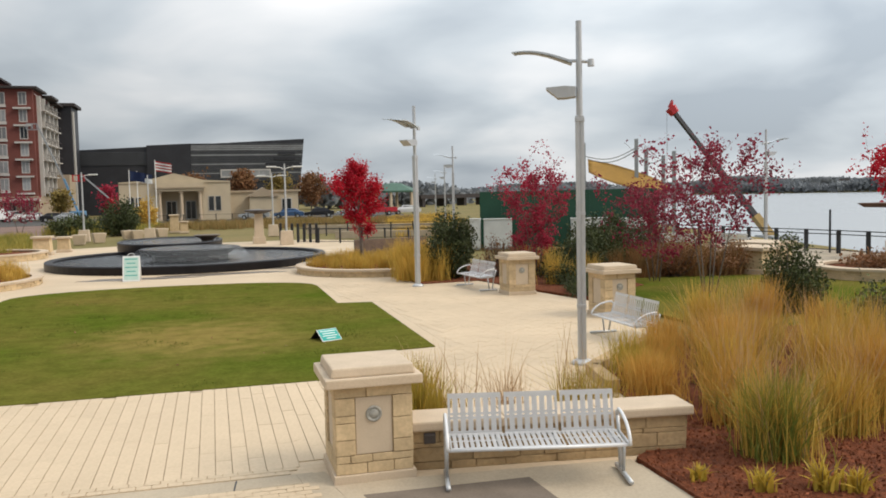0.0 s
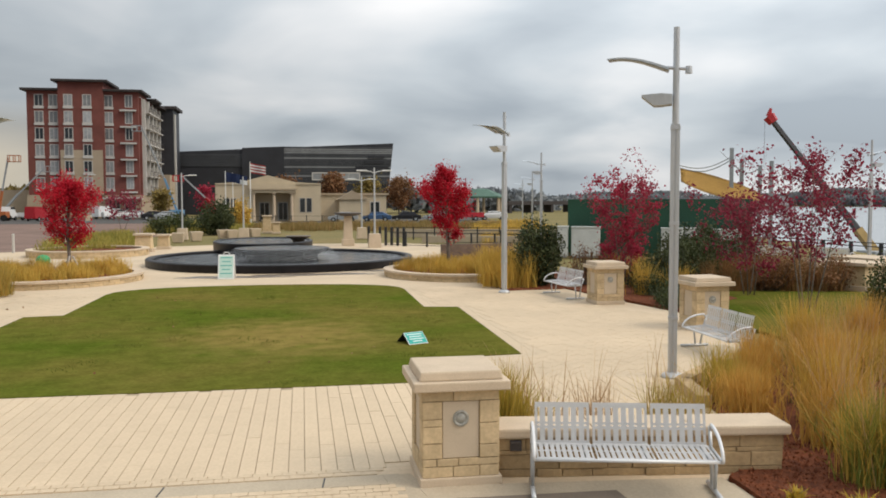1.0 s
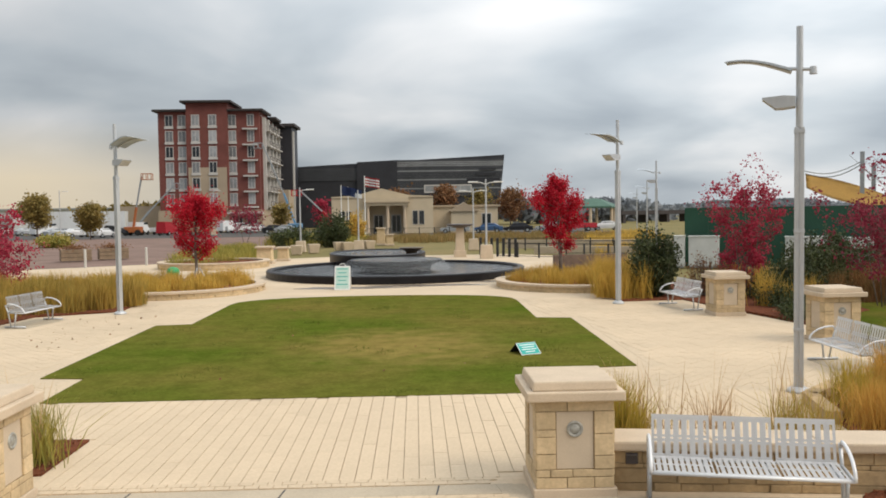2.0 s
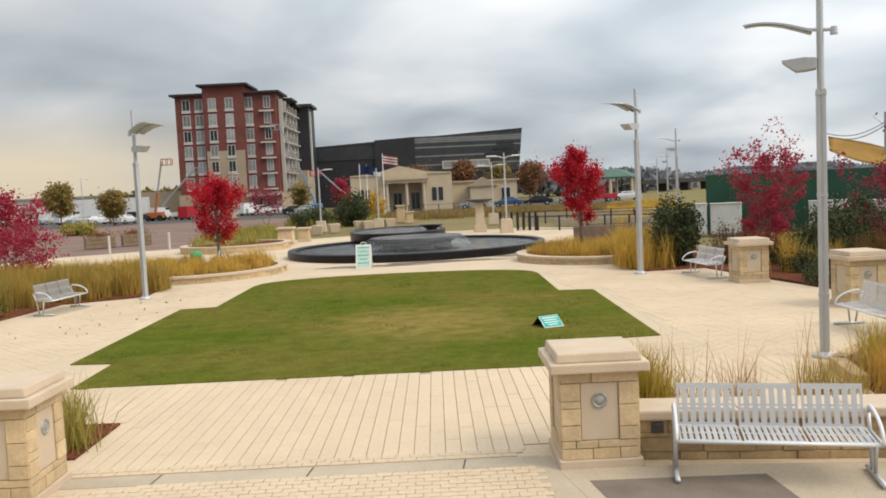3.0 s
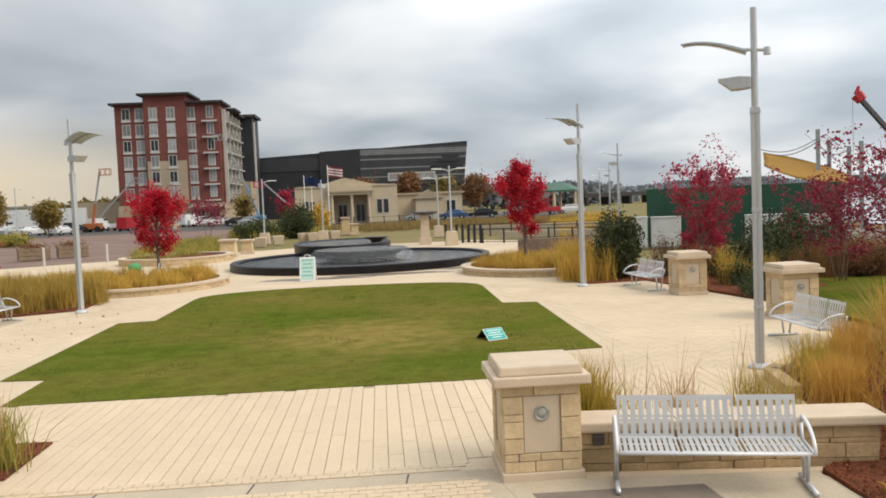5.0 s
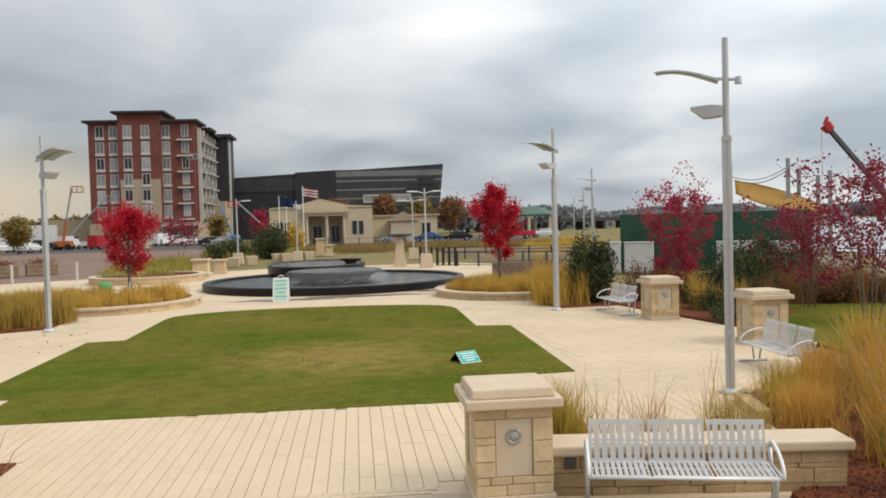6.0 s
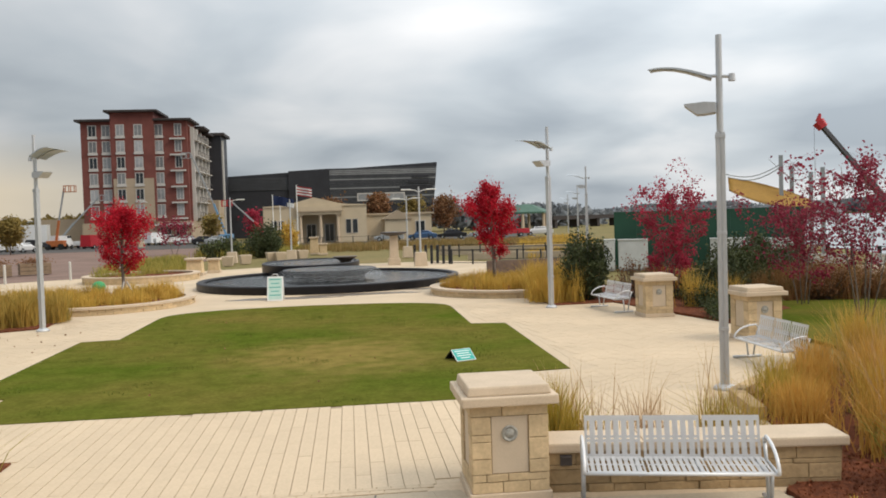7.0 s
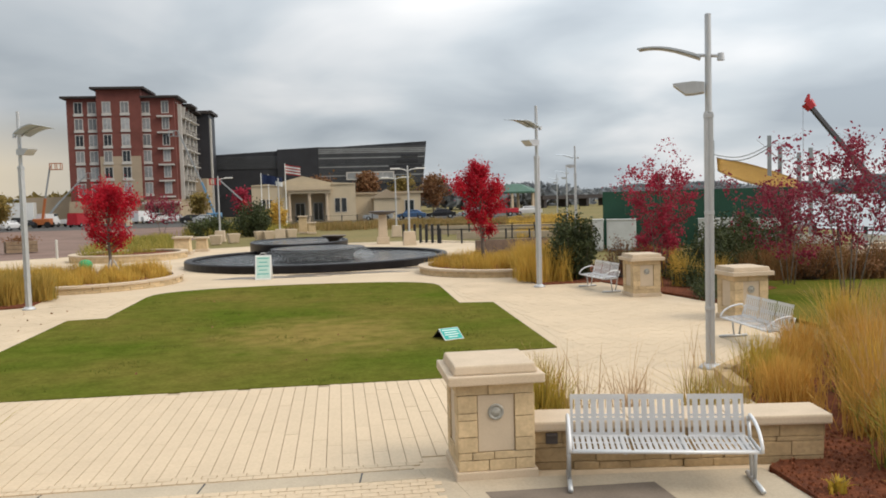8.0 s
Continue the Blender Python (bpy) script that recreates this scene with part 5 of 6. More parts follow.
# ---- the riverside site: green screen wall, cabinets, sail, masts, crane ----
GREEN = surface("dark_green_screen", (0.018, 0.075, 0.045), 0.7, var=0.25, scale=0.6, fine=12, bump=0.1)
hoarding = thing("green_hoarding", pose(15.8, 44.0, 0, 0, 0, -22), "long dark green site hoarding", "hoarding")
for i in range(8):
    bm = bmesh.new(); box(bm, i * 1.2 + 0.002, 0, 0.0, (i + 1) * 1.2 - 0.002, 0.08, 3.1, 0.005); part("panel", bm, GREEN, hoarding)
for i in range(2):
    bm = bmesh.new(); box(bm, 9.6 - 0.08, 0.09 + i * 2.4, 0, 9.6, 2.45 + i * 2.4, 3.1, 0.005); part("panel", bm, GREEN, hoarding)
GREY_STEEL = surface("grey_steel", (0.35, 0.37, 0.38), 0.5, metal=0.3, var=0.15)
PALE_BOX = surface("white_cabinet_paint", (0.62, 0.64, 0.63), 0.55, var=0.12, scale=2)
for x, y, w, h in ((15.2, 43.0, 0.55, 1.62), (16.35, 42.6, 1.5, 1.6), (20.9, 40.9, 1.9, 1.55), (22.9, 40.0, 1.6, 1.5)):
    t = thing("utility_cabinet", pose(x, y, 0, 0, 0, -22), "white painted utility cabinet before the green hoarding", "cabinet", "utility cabinets")
    bm = bmesh.new(); box(bm, -w / 2, -0.3, 0.08, w / 2, 0.3, h, 0.015); part("body", bm, PALE_BOX, t)
    bm = bmesh.new(); box(bm, -w / 2 - 0.03, -0.34, h, w / 2 + 0.03, 0.34, h + 0.05, 0.01); part("lid", bm, PALE_BOX, t)
    bm = bmesh.new(); box(bm, -w / 2 + 0.05, -0.28, 0, w / 2 - 0.05, 0.28, 0.08); part("foot", bm, GREY_STEEL, t)
    bm = bmesh.new(); box(bm, -w / 2 + 0.06, -0.312, 0.15, w / 2 - 0.06, -0.302, h - 0.08); part("door", bm, PALE_BOX, t)

SAIL = surface("mustard_sail_cloth", (0.55, 0.34, 0.09), 0.8, var=0.15, scale=1, fine=10, bump=0.2)
canopy = thing("sail_canopy", pose(28.6, 53.4, 0, 0, 0, -24), "mustard yellow sail canopy slung between grey masts", "canopy")
bm = bmesh.new()
n = 14
grid = []
for i in range(n + 1):
    u = i / n
    row = []
    for k in range(7):
        w = k / 6
        up = 5.3 - 1.0 * u - 0.8 * u * u
        lo = 4.3 - 3.0 * u + 1.7 * u * u
        row.append(bm.verts.new((-1.6 + 5.4 * u, -1.2 + 2.4 * w, lo + (up - lo) * w)))
    grid.append(row)
for i in range(n):
    for k in range(6):
        bm.faces.new((grid[i][k], grid[i + 1][k], grid[i + 1][k + 1], grid[i][k + 1]))
bmesh.ops.solidify(bm, geom=bm.faces[:], thickness=0.03)
part("sail", bm, SAIL, canopy, smooth=True)
for x, y, h in ((1.75, 0.4, 6.6), (2.5, 1.4, 5.9), (3.6, 0.5, 5.4), (-1.9, 0.0, 6.4), (4.1, -1.3, 5.6)):
    bm = bmesh.new(); box(bm, x - 0.13, y - 0.09, 0, x + 0.13, y + 0.09, h, 0.01); part("mast", bm, GREY_STEEL, canopy)
bm = bmesh.new()
for p, q in (((-1.9, 0, 5.5), (1.75, 0.4, 6.0)), ((-1.6, 1.2, 5.3), (1.75, 0.4, 5.8)), ((1.75, 0.4, 5.6), (3.6, 0.5, 5.2))):
    p, q = Vector(p), Vector(q)
    tube(bm, [p.lerp(q, k / 8) - Vector((0, 0, 0.5 * math.sin(math.pi * k / 8))) for k in range(9)], 0.035, 6)
part("cable", bm, GREY_STEEL, canopy)

RED_PAINT = surface("red_paint", (0.45, 0.025, 0.03), 0.5, var=0.2, scale=2)
YELLOW_PAINT = surface("yellow_paint", (0.36, 0.24, 0.08), 0.5, var=0.25, scale=2)
BOOM_GREY = surface("dark_boom_paint", (0.03, 0.03, 0.035), 0.5, var=0.2)
crane = thing("crane", pose(56.0, 71.6, -4.0), "crane with dark telescopic boom and red boom head", "crane")
p0, p1 = Vector((0, 0, 1.4)), Vector((-8.5, 5.7, 15.4))
for name, a, b, w, mt in (("lower_boom", 0.0, 0.2, 0.5, YELLOW_PAINT), ("middle_boom", 0.18, 0.6, 0.36, BOOM_GREY), ("upper_boom", 0.58, 0.97, 0.27, BOOM_GREY)):
    bm = bmesh.new(); tube(bm, (p0.lerp(p1, a), p0.lerp(p1, b)), w, 4); part(name, bm, mt, crane)
bm = bmesh.new()
tube(bm, (p0.lerp(p1, 0.955), p0.lerp(p1, 1.0)), (0.5, 0.62), 6); tube(bm, (p1, p1 + Vector((0.15, -0.1, 0.8))), (0.3, 0.12), 6)
part("boom_head", bm, RED_PAINT, crane, "red boom head")
bm = bmesh.new(); tube(bm, (p1 + Vector((-0.3, 0.2, -0.2)), p1 + Vector((-0.3, 0.2, -6))), 0.02, 4); part("hoist_cable", bm, GREY_STEEL, crane)
bm = bmesh.new(); box(bm, -4, -3, 0, 4, 3, 0.5, 0.1); part("barge_deck", bm, GREY_STEEL, crane)
bm = bmesh.new(); box(bm, -1.6, -1.4, 0.5, 1.6, 1.4, 2.2, 0.1); part("cab", bm, GREY_STEEL, crane)

# ---- buildings ----
BRICK = surface("red_brick_wall", (0.185, 0.062, 0.05), 0.9, var=0.22, scale=0.5, fine=8, bump=0.2)
TAN = surface("tan_render", (0.40, 0.32, 0.23), 0.9, var=0.12, scale=0.4, fine=8)
PALE_TRIM = surface("pale_window_trim", (0.52, 0.50, 0.47), 0.7, var=0.08, scale=1)
GLASS = surface("window_glass", (0.30, 0.31, 0.32), 0.2, var=0.3, scale=0.4, fine=3, bump=0.0, per=0.45, spec=0.6)
DARK_GLASS = surface("dark_window_glass", (0.03, 0.035, 0.04), 0.1, var=0.3, scale=0.4, bump=0.0, spec=0.6)
ROOF_DK = surface("dark_roof_edge", (0.04, 0.032, 0.03), 0.7, var=0.2, scale=1)
BLACK_CLAD = surface("black_cladding", (0.03, 0.031, 0.038), 0.55, var=0.3, scale=0.3, fine=4)
GREY_CLAD = surface("grey_ribbed_cladding", (0.08, 0.084, 0.093), 0.5, metal=0.2, var=0.25, scale=0.3, fine=4)
PALE_CLAD = surface("pale_ribbed_cladding", (0.27, 0.28, 0.29), 0.5, metal=0.2, var=0.25, scale=0.3, fine=4)
BEIGE = surface("beige_render", (0.54, 0.45, 0.32), 0.9, var=0.1, scale=0.5, fine=8)


def window(parent, x, z, w, h, m, glass, split=1, sill=True, frame_w=0.12):
    """A framed window standing in a wall whose outer face is y = 0."""
    bm = bmesh.new()
    box(bm, x - w / 2, -0.06, z, x - w / 2 + frame_w, 0.02, z + h, 0, m)
    box(bm, x + w / 2 - frame_w, -0.06, z, x + w / 2, 0.02, z + h, 0, m)
    box(bm, x - w / 2 + frame_w, -0.06, z, x + w / 2 - frame_w, 0.02, z + frame_w, 0, m)
    box(bm, x - w / 2 + frame_w, -0.06, z + h - frame_w, x + w / 2 - frame_w, 0.02, z + h, 0, m)
    for k in range(1, split + 1):
        u = x - w / 2 + w * k / (split + 1)
        box(bm, u - 0.04, -0.05, z + frame_w, u + 0.04, 0.02, z + h - frame_w, 0, m)
    wd = part("window", bm, PALE_TRIM, parent)
    bm = bmesh.new(); box(bm, x - w / 2 + frame_w, -0.02, z + frame_w, x + w / 2 - frame_w, 0.01, z + h - frame_w, 0, m); part("pane", bm, glass, wd)
    if sill:
        bm = bmesh.new(); box(bm, x - w / 2 - 0.1, -0.16, z - 0.42, x + w / 2 + 0.12, 0.0, z - 0.02, 0, m); part("sill", bm, PALE_TRIM, wd)
    return wd


HX, HY = -48.3, 165.0
hotel = thing("brick_hotel", pose(HX, HY, 0), "seven-storey red brick hotel with pale windows and dark roof edges", "building")
bm = bmesh.new()
box(bm, 0, 0, 4.3, 19.6, 27, 23.5)
box(bm, 5.6, -0.8, 4.3, 13.6, 8, 25.1)
part("wall", bm, BRICK, hotel)
bm = bmesh.new(); box(bm, -0.3, -0.3, 0, 19.9, 27, 4.3); box(bm, -9.5, 4, 0, -0.3, 24, 5.3); part("ground_storey", bm, TAN, hotel, "tan rendered ground storey")
bm = bmesh.new(); box(bm, 5.9, -0.95, 4.3, 13.3, -0.8, 12.6); part("tan_panel", bm, TAN, hotel, "tan rendered panel")
for a, b, c, d, z in ((-0.9, -0.9, 5.7, 27.5, 23.5), (13.5, -0.9, 20.5, 9.0, 23.5), (4.7, -1.7, 14.5, 9, 25.1), (17.6, 9.0, 21.4, 16, 23.0), (14, 16, 21.0, 23.9, 22.6)):
    bm = bmesh.new(); box(bm, a, b, z, c, d, z + 0.42, 0.05); part("roof_edge", bm, ROOF_DK, hotel, "dark projecting roof edge")
FLOORS = [4.9 + 3.05 * i for i in range(6)]
front = pose(0, 0, 0)
fronttower = pose(0, -0.8, 0)
for j, z in enumerate(FLOORS):
    for c, m in ((2.1, front), (4.6, front), (7.4, fronttower), (10.7, fronttower), (14.3, front)):
        dark = (j, c) in ((5, 2.1), (3, 2.1), (3, 7.4), (2, 10.7), (1, 7.4), (1, 10.7))
        mm = m @ pose(0, -0.16, 0) if m is fronttower and j < 3 else m
        window(hotel, c, z + 0.5, 1.55, 2.2, mm, DARK_GLASS if dark else GLASS)
    window(hotel, 17.9, z + 0.5, 1.35, 2.3, front, GLASS if j != 3 else DARK_GLASS, 1, False)
    bm = bmesh.new(); box(bm, 16.4, -0.7, z - 0.25, 19.2, 0.0, z + 0.05); part("balcony_slab", bm, PALE_TRIM, hotel)
side = pose(19.6, 0, 0, 0, 0, 90)
for j, z in enumerate(FLOORS):
    for i in range(6):
        window(hotel, 2.6 + i * 4.3, z + 0.4, 2.2, 2.3, side, GLASS if (i + j) % 3 else DARK_GLASS, 1, False, 0.3)
for i in range(10):
    y = 0.9 + i * 2.15
    bm = bmesh.new(); box(bm, 19.6, y, 4.3, 20.3 if i % 2 else 19.95, y + 0.55, 22.6 - 0.5 * (i > 4)); part("side_pier", bm, PALE_TRIM if i % 2 else BRICK, hotel)
for j, z in enumerate(FLOORS):
    for i in range(4):
        y = 4.6 + i * 4.3
        bm = bmesh.new(); box(bm, 19.62, y, z - 0.1, 20.9, y + 2.9, z + 0.08); slab_ = part("balcony_slab", bm, PALE_TRIM, hotel)
        bm = bmesh.new(); box(bm, 20.8, y, z + 0.95, 20.88, y + 2.9, z + 1.05); box(bm, 20.8, y, z + 0.08, 20.88, y + 0.08, z + 0.95); box(bm, 20.8, y + 2.82, z + 0.08, 20.88, y + 2.9, z + 0.95)
        part("balcony_rail", bm, ROOF_DK, slab_, "dark balcony rail")
bm = bmesh.new(); box(bm, 19.6, 16.5, 0, 22.6, 23.9, 8.6); part("side_block", bm, TAN, hotel, "tan rendered side block")
for c in (15, 17.9):
    window(hotel, c, 1.4, 2.2, 1.9, pose(0, -0.3, 0), DARK_GLASS, 2, False)
bm = bmesh.new(); box(bm, 13.4, -2.2, 3.5, 20.2, -0.3, 3.9); part("entrance_canopy", bm, PALE_TRIM, hotel)
bm = bmesh.new(); box(bm, 18.4, 24.0, 0, 22.4, 33, 23.0); part("stair_tower", bm, BLACK_CLAD, hotel, "black clad stair tower")
bm = bmesh.new(); box(bm, 17.9, 23.4, 23.0, 23.2, 33, 23.6); part("tower_roof_edge", bm, ROOF_DK, hotel)
bm = bmesh.new(); box(bm, 22.4, 25, 0, 22.7, 26, 22.0); part("tower_trim", bm, PALE_TRIM, hotel)

hall = thing("black_hall", pose(0, 200, 0), "long low black clad building with a rising roofline", "building")


def skew_block(bm, x0, x1, z00, z01, z10, z11, y0, y1, lean=0.0):
    """A block whose bottom and top run in slopes; lean carries its right end outward at the top."""
    vs = [bm.verts.new(p) for p in ((x0, y0, z00), (x1, y0, z10), (x1 + lean, y0, z11), (x0, y0, z01), (x0, y1, z00), (x1, y1, z10), (x1 + lean, y1, z11), (x0, y1, z01))]
    for q in ((0, 1, 2, 3), (5, 4, 7, 6), (4, 0, 3, 7), (1, 5, 6, 2), (3, 2, 6, 7), (4, 5, 1, 0)):
        bm.faces.new([vs[i] for i in q])


bm = bmesh.new(); skew_block(bm, -34, 21.4, 0, 14.2, 0, 16.9, 0.6, 40, 1.8); part("wall", bm, BLACK_CLAD, hall)
bm = bmesh.new(); skew_block(bm, -12.2, -2.6, 4, 15.5, 4, 15.9, 0.0, 6); part("roof_box", bm, BLACK_CLAD, hall)
bands = 22
for i in range(bands):
    z0 = 7.2 + i * 0.42
    bm = bmesh.new()
    skew_block(bm, -2.6, 21.4 + 1.7 * z0 / 16.2, z0, z0 + 0.3, z0, z0 + 0.3 if i < 18 else z0 + 0.3, 0.35, 0.6)
    if z0 < 15.7:
        part("cladding_board", bm, PALE_CLAD if i % 5 == 4 or i in (17, 18) else GREY_CLAD, hall)
    else:
        bm.free()
for i in range(9):
    z0 = 11.2 + i * 0.33
    bm = bmesh.new(); skew_block(bm, -34, -12.2, z0, z0 + 0.22, z0, z0 + 0.22, 0.4, 0.6); part("cladding_board", bm, GREY_CLAD, hall)
for a, b, c, d in ((3.8, 9.4, 8.0, 9.9), (9.8, 15.2, 8.0, 9.9)):
    window(hall, (a + b) / 2, c, b - a, d - c, pose(0, 0.33, 0), GLASS, 1, False, 0.25)
for a, z, ln in ((16, 12.0, 5), (14, 10.6, 8), (17, 13.2, 4)):
    bm = bmesh.new(); box(bm, a, 0.2, z, a + ln, 0.34, z + 0.7); part("dark_panel", bm, BLACK_CLAD, hall)

house = thing("beige_pavilion", pose(-11.4, 129.5, 0), "beige single-storey pavilion with columned porch and low gable", "building")
bm = bmesh.new()
box(bm, 0, 0, 0, 5.3, 10, 5.6); box(bm, 11.6, 0, 0, 15.7, 10, 5.6); box(bm, 5.3, 2.6, 0, 11.6, 10, 5.2)
part("wall", bm, BEIGE, house)
bm = bmesh.new()
vs = [(0, 5.6), (15.7, 5.6), (15.7, 5.75), (11.9, 5.95), (7.7, 7.0), (3.6, 5.95), (0, 5.75)]
a = [bm.verts.new((x, -0.15, z)) for x, z in vs]; b = [bm.verts.new((x, 8.0, z)) for x, z in vs]
bm.faces.new(a); bm.faces.new(b[::-1])
for i in range(len(vs)):
    j = (i + 1) % len(vs)
    bm.faces.new((a[j], a[i], b[i], b[j]))
bmesh.ops.recalc_face_normals(bm, faces=bm.faces)
part("parapet", bm, BEIGE, house)
bm = bmesh.new(); box(bm, 5.0, -0.6, 4.35, 11.9, 2.6, 5.6); part("porch_beam", bm, BEIGE, house)
bm = bmesh.new(); box(bm, 4.8, -0.8, 4.75, 12.1, -0.6, 4.95); part("cornice", bm, TAN, house)
for x in (5.6, 8.65, 11.3):
    bm = bmesh.new(); box(bm, x - 0.3, -0.45, 0, x + 0.3, 0.15, 0.35); cyl(bm, (x, -0.15, 0.35), 0.27, 0.23, 3.75, 16); box(bm, x - 0.32, -0.47, 4.1, x + 0.32, 0.17, 4.35); part("column", bm, CAPSTONE, house)
for x in (7.1, 9.9):
    window(house, x, 0.05, 1.6, 2.9, pose(0, 2.6, 0), DARK_GLASS, 1, False, 0.15)
for x in (2.15, 13.4):
    for s in (-0.5, 0.5):
        window(house, x + s, 1.35, 0.85, 2.2, front, DARK_GLASS, 0, False, 0.06)
bm = bmesh.new(); box(bm, 15.7, 2.5, 0, 26.0, 9, 4.0); part("wing", bm, BEIGE, house)
bm = bmesh.new(); box(bm, 15.7, 2.2, 4.0, 26.4, 9.2, 4.3); part("wing_roof", bm, TAN, house)
bm = bmesh.new(); box(bm, 18.5, 0.2, 0, 22.5, 3, 3.3); part("entry_block", bm, BEIGE, house)
bm = bmesh.new(); vs = [(18.1, 3.3), (22.9, 3.3), (20.5, 4.7)]
a = [bm.verts.new((x, -0.1, z)) for x, z in vs]; b = [bm.verts.new((x, 3, z)) for x, z in vs]
bm.faces.new(a); bm.faces.new(b[::-1])
for i in range(3):
    bm.faces.new((a[(i + 1) % 3], a[i], b[i], b[(i + 1) % 3]))
bmesh.ops.recalc_face_normals(bm, faces=bm.faces)
part("entry_gable", bm, TAN, house)
window(house, 24.2, 1.0, 1.6, 2.0, pose(0, 2.5, 0), DARK_GLASS, 1, False)
railing(-16, 112, 24, 110, 20, "low dark fence before the pavilion", 1.2, (0.4, 1.1), 0.06)

gazebo = thing("gazebo", pose(35.5, 158, 0), "open gazebo with a green hipped roof", "gazebo")
GREEN_ROOF = surface("green_roof", (0.06, 0.13, 0.09), 0.6, var=0.2, scale=1)
bm = bmesh.new(); lathe(bm, ((5.0, 3.6), (5.0, 3.9), (1.6, 5.3), (0.0, 5.5)), 6); part("roof", bm, GREEN_ROOF, gazebo)
for k in range(6):
    a = radians(60 * k + 10)
    bm = bmesh.new(); cyl(bm, (4.2 * math.cos(a), 4.2 * math.sin(a), 0), 0.3, 0.26, 3.7, 10); part("post", bm, CAPSTONE, gazebo)

# flags
def flagpole(m, h, mats, label):
    t = thing("flagpole", m, label, "flagpole", "flagpoles")
    bm = bmesh.new(); tube(bm, ((0, 0, 0), (0, 0, h)), (0.08, 0.05), 8); part("pole", bm, WHITE, t)
    rows = len(mats)
    for r, mt in enumerate(mats):
        bm = bmesh.new()
        pr = None
        for i in range(9):
            u = i / 8
            zz = h - 0.15 - 0.35 * u
            y = 0.18 * math.sin(u * 6)
            c = (bm.verts.new((0.06 + 1.9 * u, y, zz - 1.25 * r / rows)), bm.verts.new((0.06 + 1.9 * u, y, zz - 1.25 * (r + 1) / rows)))
            if pr:
                bm.faces.new((pr[0], c[0], c[1], pr[1]))
            pr = c
        bmesh.ops.solidify(bm, geom=bm.faces[:], thickness=0.015)
        part("flag_stripe", bm, mt, t)
    return t


NAVY = surface("navy_cloth", (0.03, 0.05, 0.13), 0.8, var=0.1)
RED_CLOTH = surface("red_cloth", (0.42, 0.05, 0.05), 0.8, var=0.1)
flagpole(pose(-5.1, 110, 0), 8.1, [RED_CLOTH, WHITE] * 3 + [RED_CLOTH], "tall pole flying a red and white striped flag")
flagpole(pose(-8.9, 118, 0), 7.2, [NAVY], "pole flying a dark blue flag")
flagpole(pose(-8.0, 119, 0), 7.0, [NAVY, WHITE], "pole flying a blue and white flag")

# ---- vehicles ----
TYRE = surface("tyre_rubber", (0.02, 0.02, 0.02), 0.9, var=0.2)
CAR_PAINTS = [surface("car_paint_" + n, c, 0.3, metal=0.2, var=0.05, scale=1, bump=0.0) for n, c in
              (("white", (0.7, 0.7, 0.7)), ("silver", (0.38, 0.40, 0.42)), ("black", (0.02, 0.02, 0.025)), ("red", (0.40, 0.02, 0.03)), ("blue", (0.06, 0.12, 0.24)))]


def vehicle(m, paint, label, style="car"):
    t = thing(style, m, label, style, "parked vehicles")
    prof = {"car": [(-2.2, 0.35), (2.2, 0.35), (2.25, 0.75), (1.3, 0.9), (0.6, 1.42), (-0.9, 1.45), (-1.7, 1.0), (-2.2, 0.95)],
            "pickup_truck": [(-2.7, 0.5), (2.7, 0.5), (2.7, 1.1), (1.5, 1.2), (0.8, 1.8), (-0.5, 1.85), (-0.7, 1.25), (-2.7, 1.25)],
            "van": [(-2.6, 0.4), (2.6, 0.4), (2.6, 1.1), (1.9, 1.3), (1.3, 2.2), (-2.5, 2.3)]}[style]
    hw = 0.9
    bm = bmesh.new()
    a = [bm.verts.new((x, -hw * (1 if z < 1.05 else 0.86), z)) for x, z in prof]; b = [bm.verts.new((x, hw * (1 if z < 1.05 else 0.86), z)) for x, z in prof]
    bm.faces.new(a); bm.faces.new(b[::-1])
    for i in range(len(prof)):
        j = (i + 1) % len(prof)
        bm.faces.new((a[j], a[i], b[i], b[j]))
    bmesh.ops.recalc_face_normals(bm, faces=bm.faces)
    bmesh.ops.bevel(bm, geom=bm.edges[:], offset=0.06, segments=2, affect="EDGES")
    part("body", bm, paint, t)
    zt = max(z for _, z in prof)
    x0, x1 = (-1.0, 0.75) if style == "car" else (-0.45, 0.95) if style == "pickup_truck" else (0.2, 1.5)
    for s in (-1, 1):
        bm = bmesh.new(); box(bm, x0, s * 0.8 - 0.03, zt - 0.47, x1 - 0.1, s * 0.8 + 0.03, zt - 0.12, 0.02); part("side_window", bm, DARK_GLASS, t)
        for x in (-1.35, 1.4):
            bm = bmesh.new(); cyl(bm, (0, 0, -0.11), 0.34, 0.34, 0.22, 18, pose(x, s * 0.82, 0.34, 90)); w = part("wheel", bm, TYRE, t)
            bm = bmesh.new(); cyl(bm, (0, 0, -0.115), 0.19, 0.19, 0.23, 12, pose(x, s * 0.82, 0.34, 90)); part("rim", bm, GREY_STEEL, w)
    bm = bmesh.new(); box(bm, x1 + 0.02, -0.7, zt - 0.45, x1 + 0.2, 0.7, zt - 0.1, 0.02, pose(0, 0, 0)); part("windscreen", bm, DARK_GLASS, t)
    return t


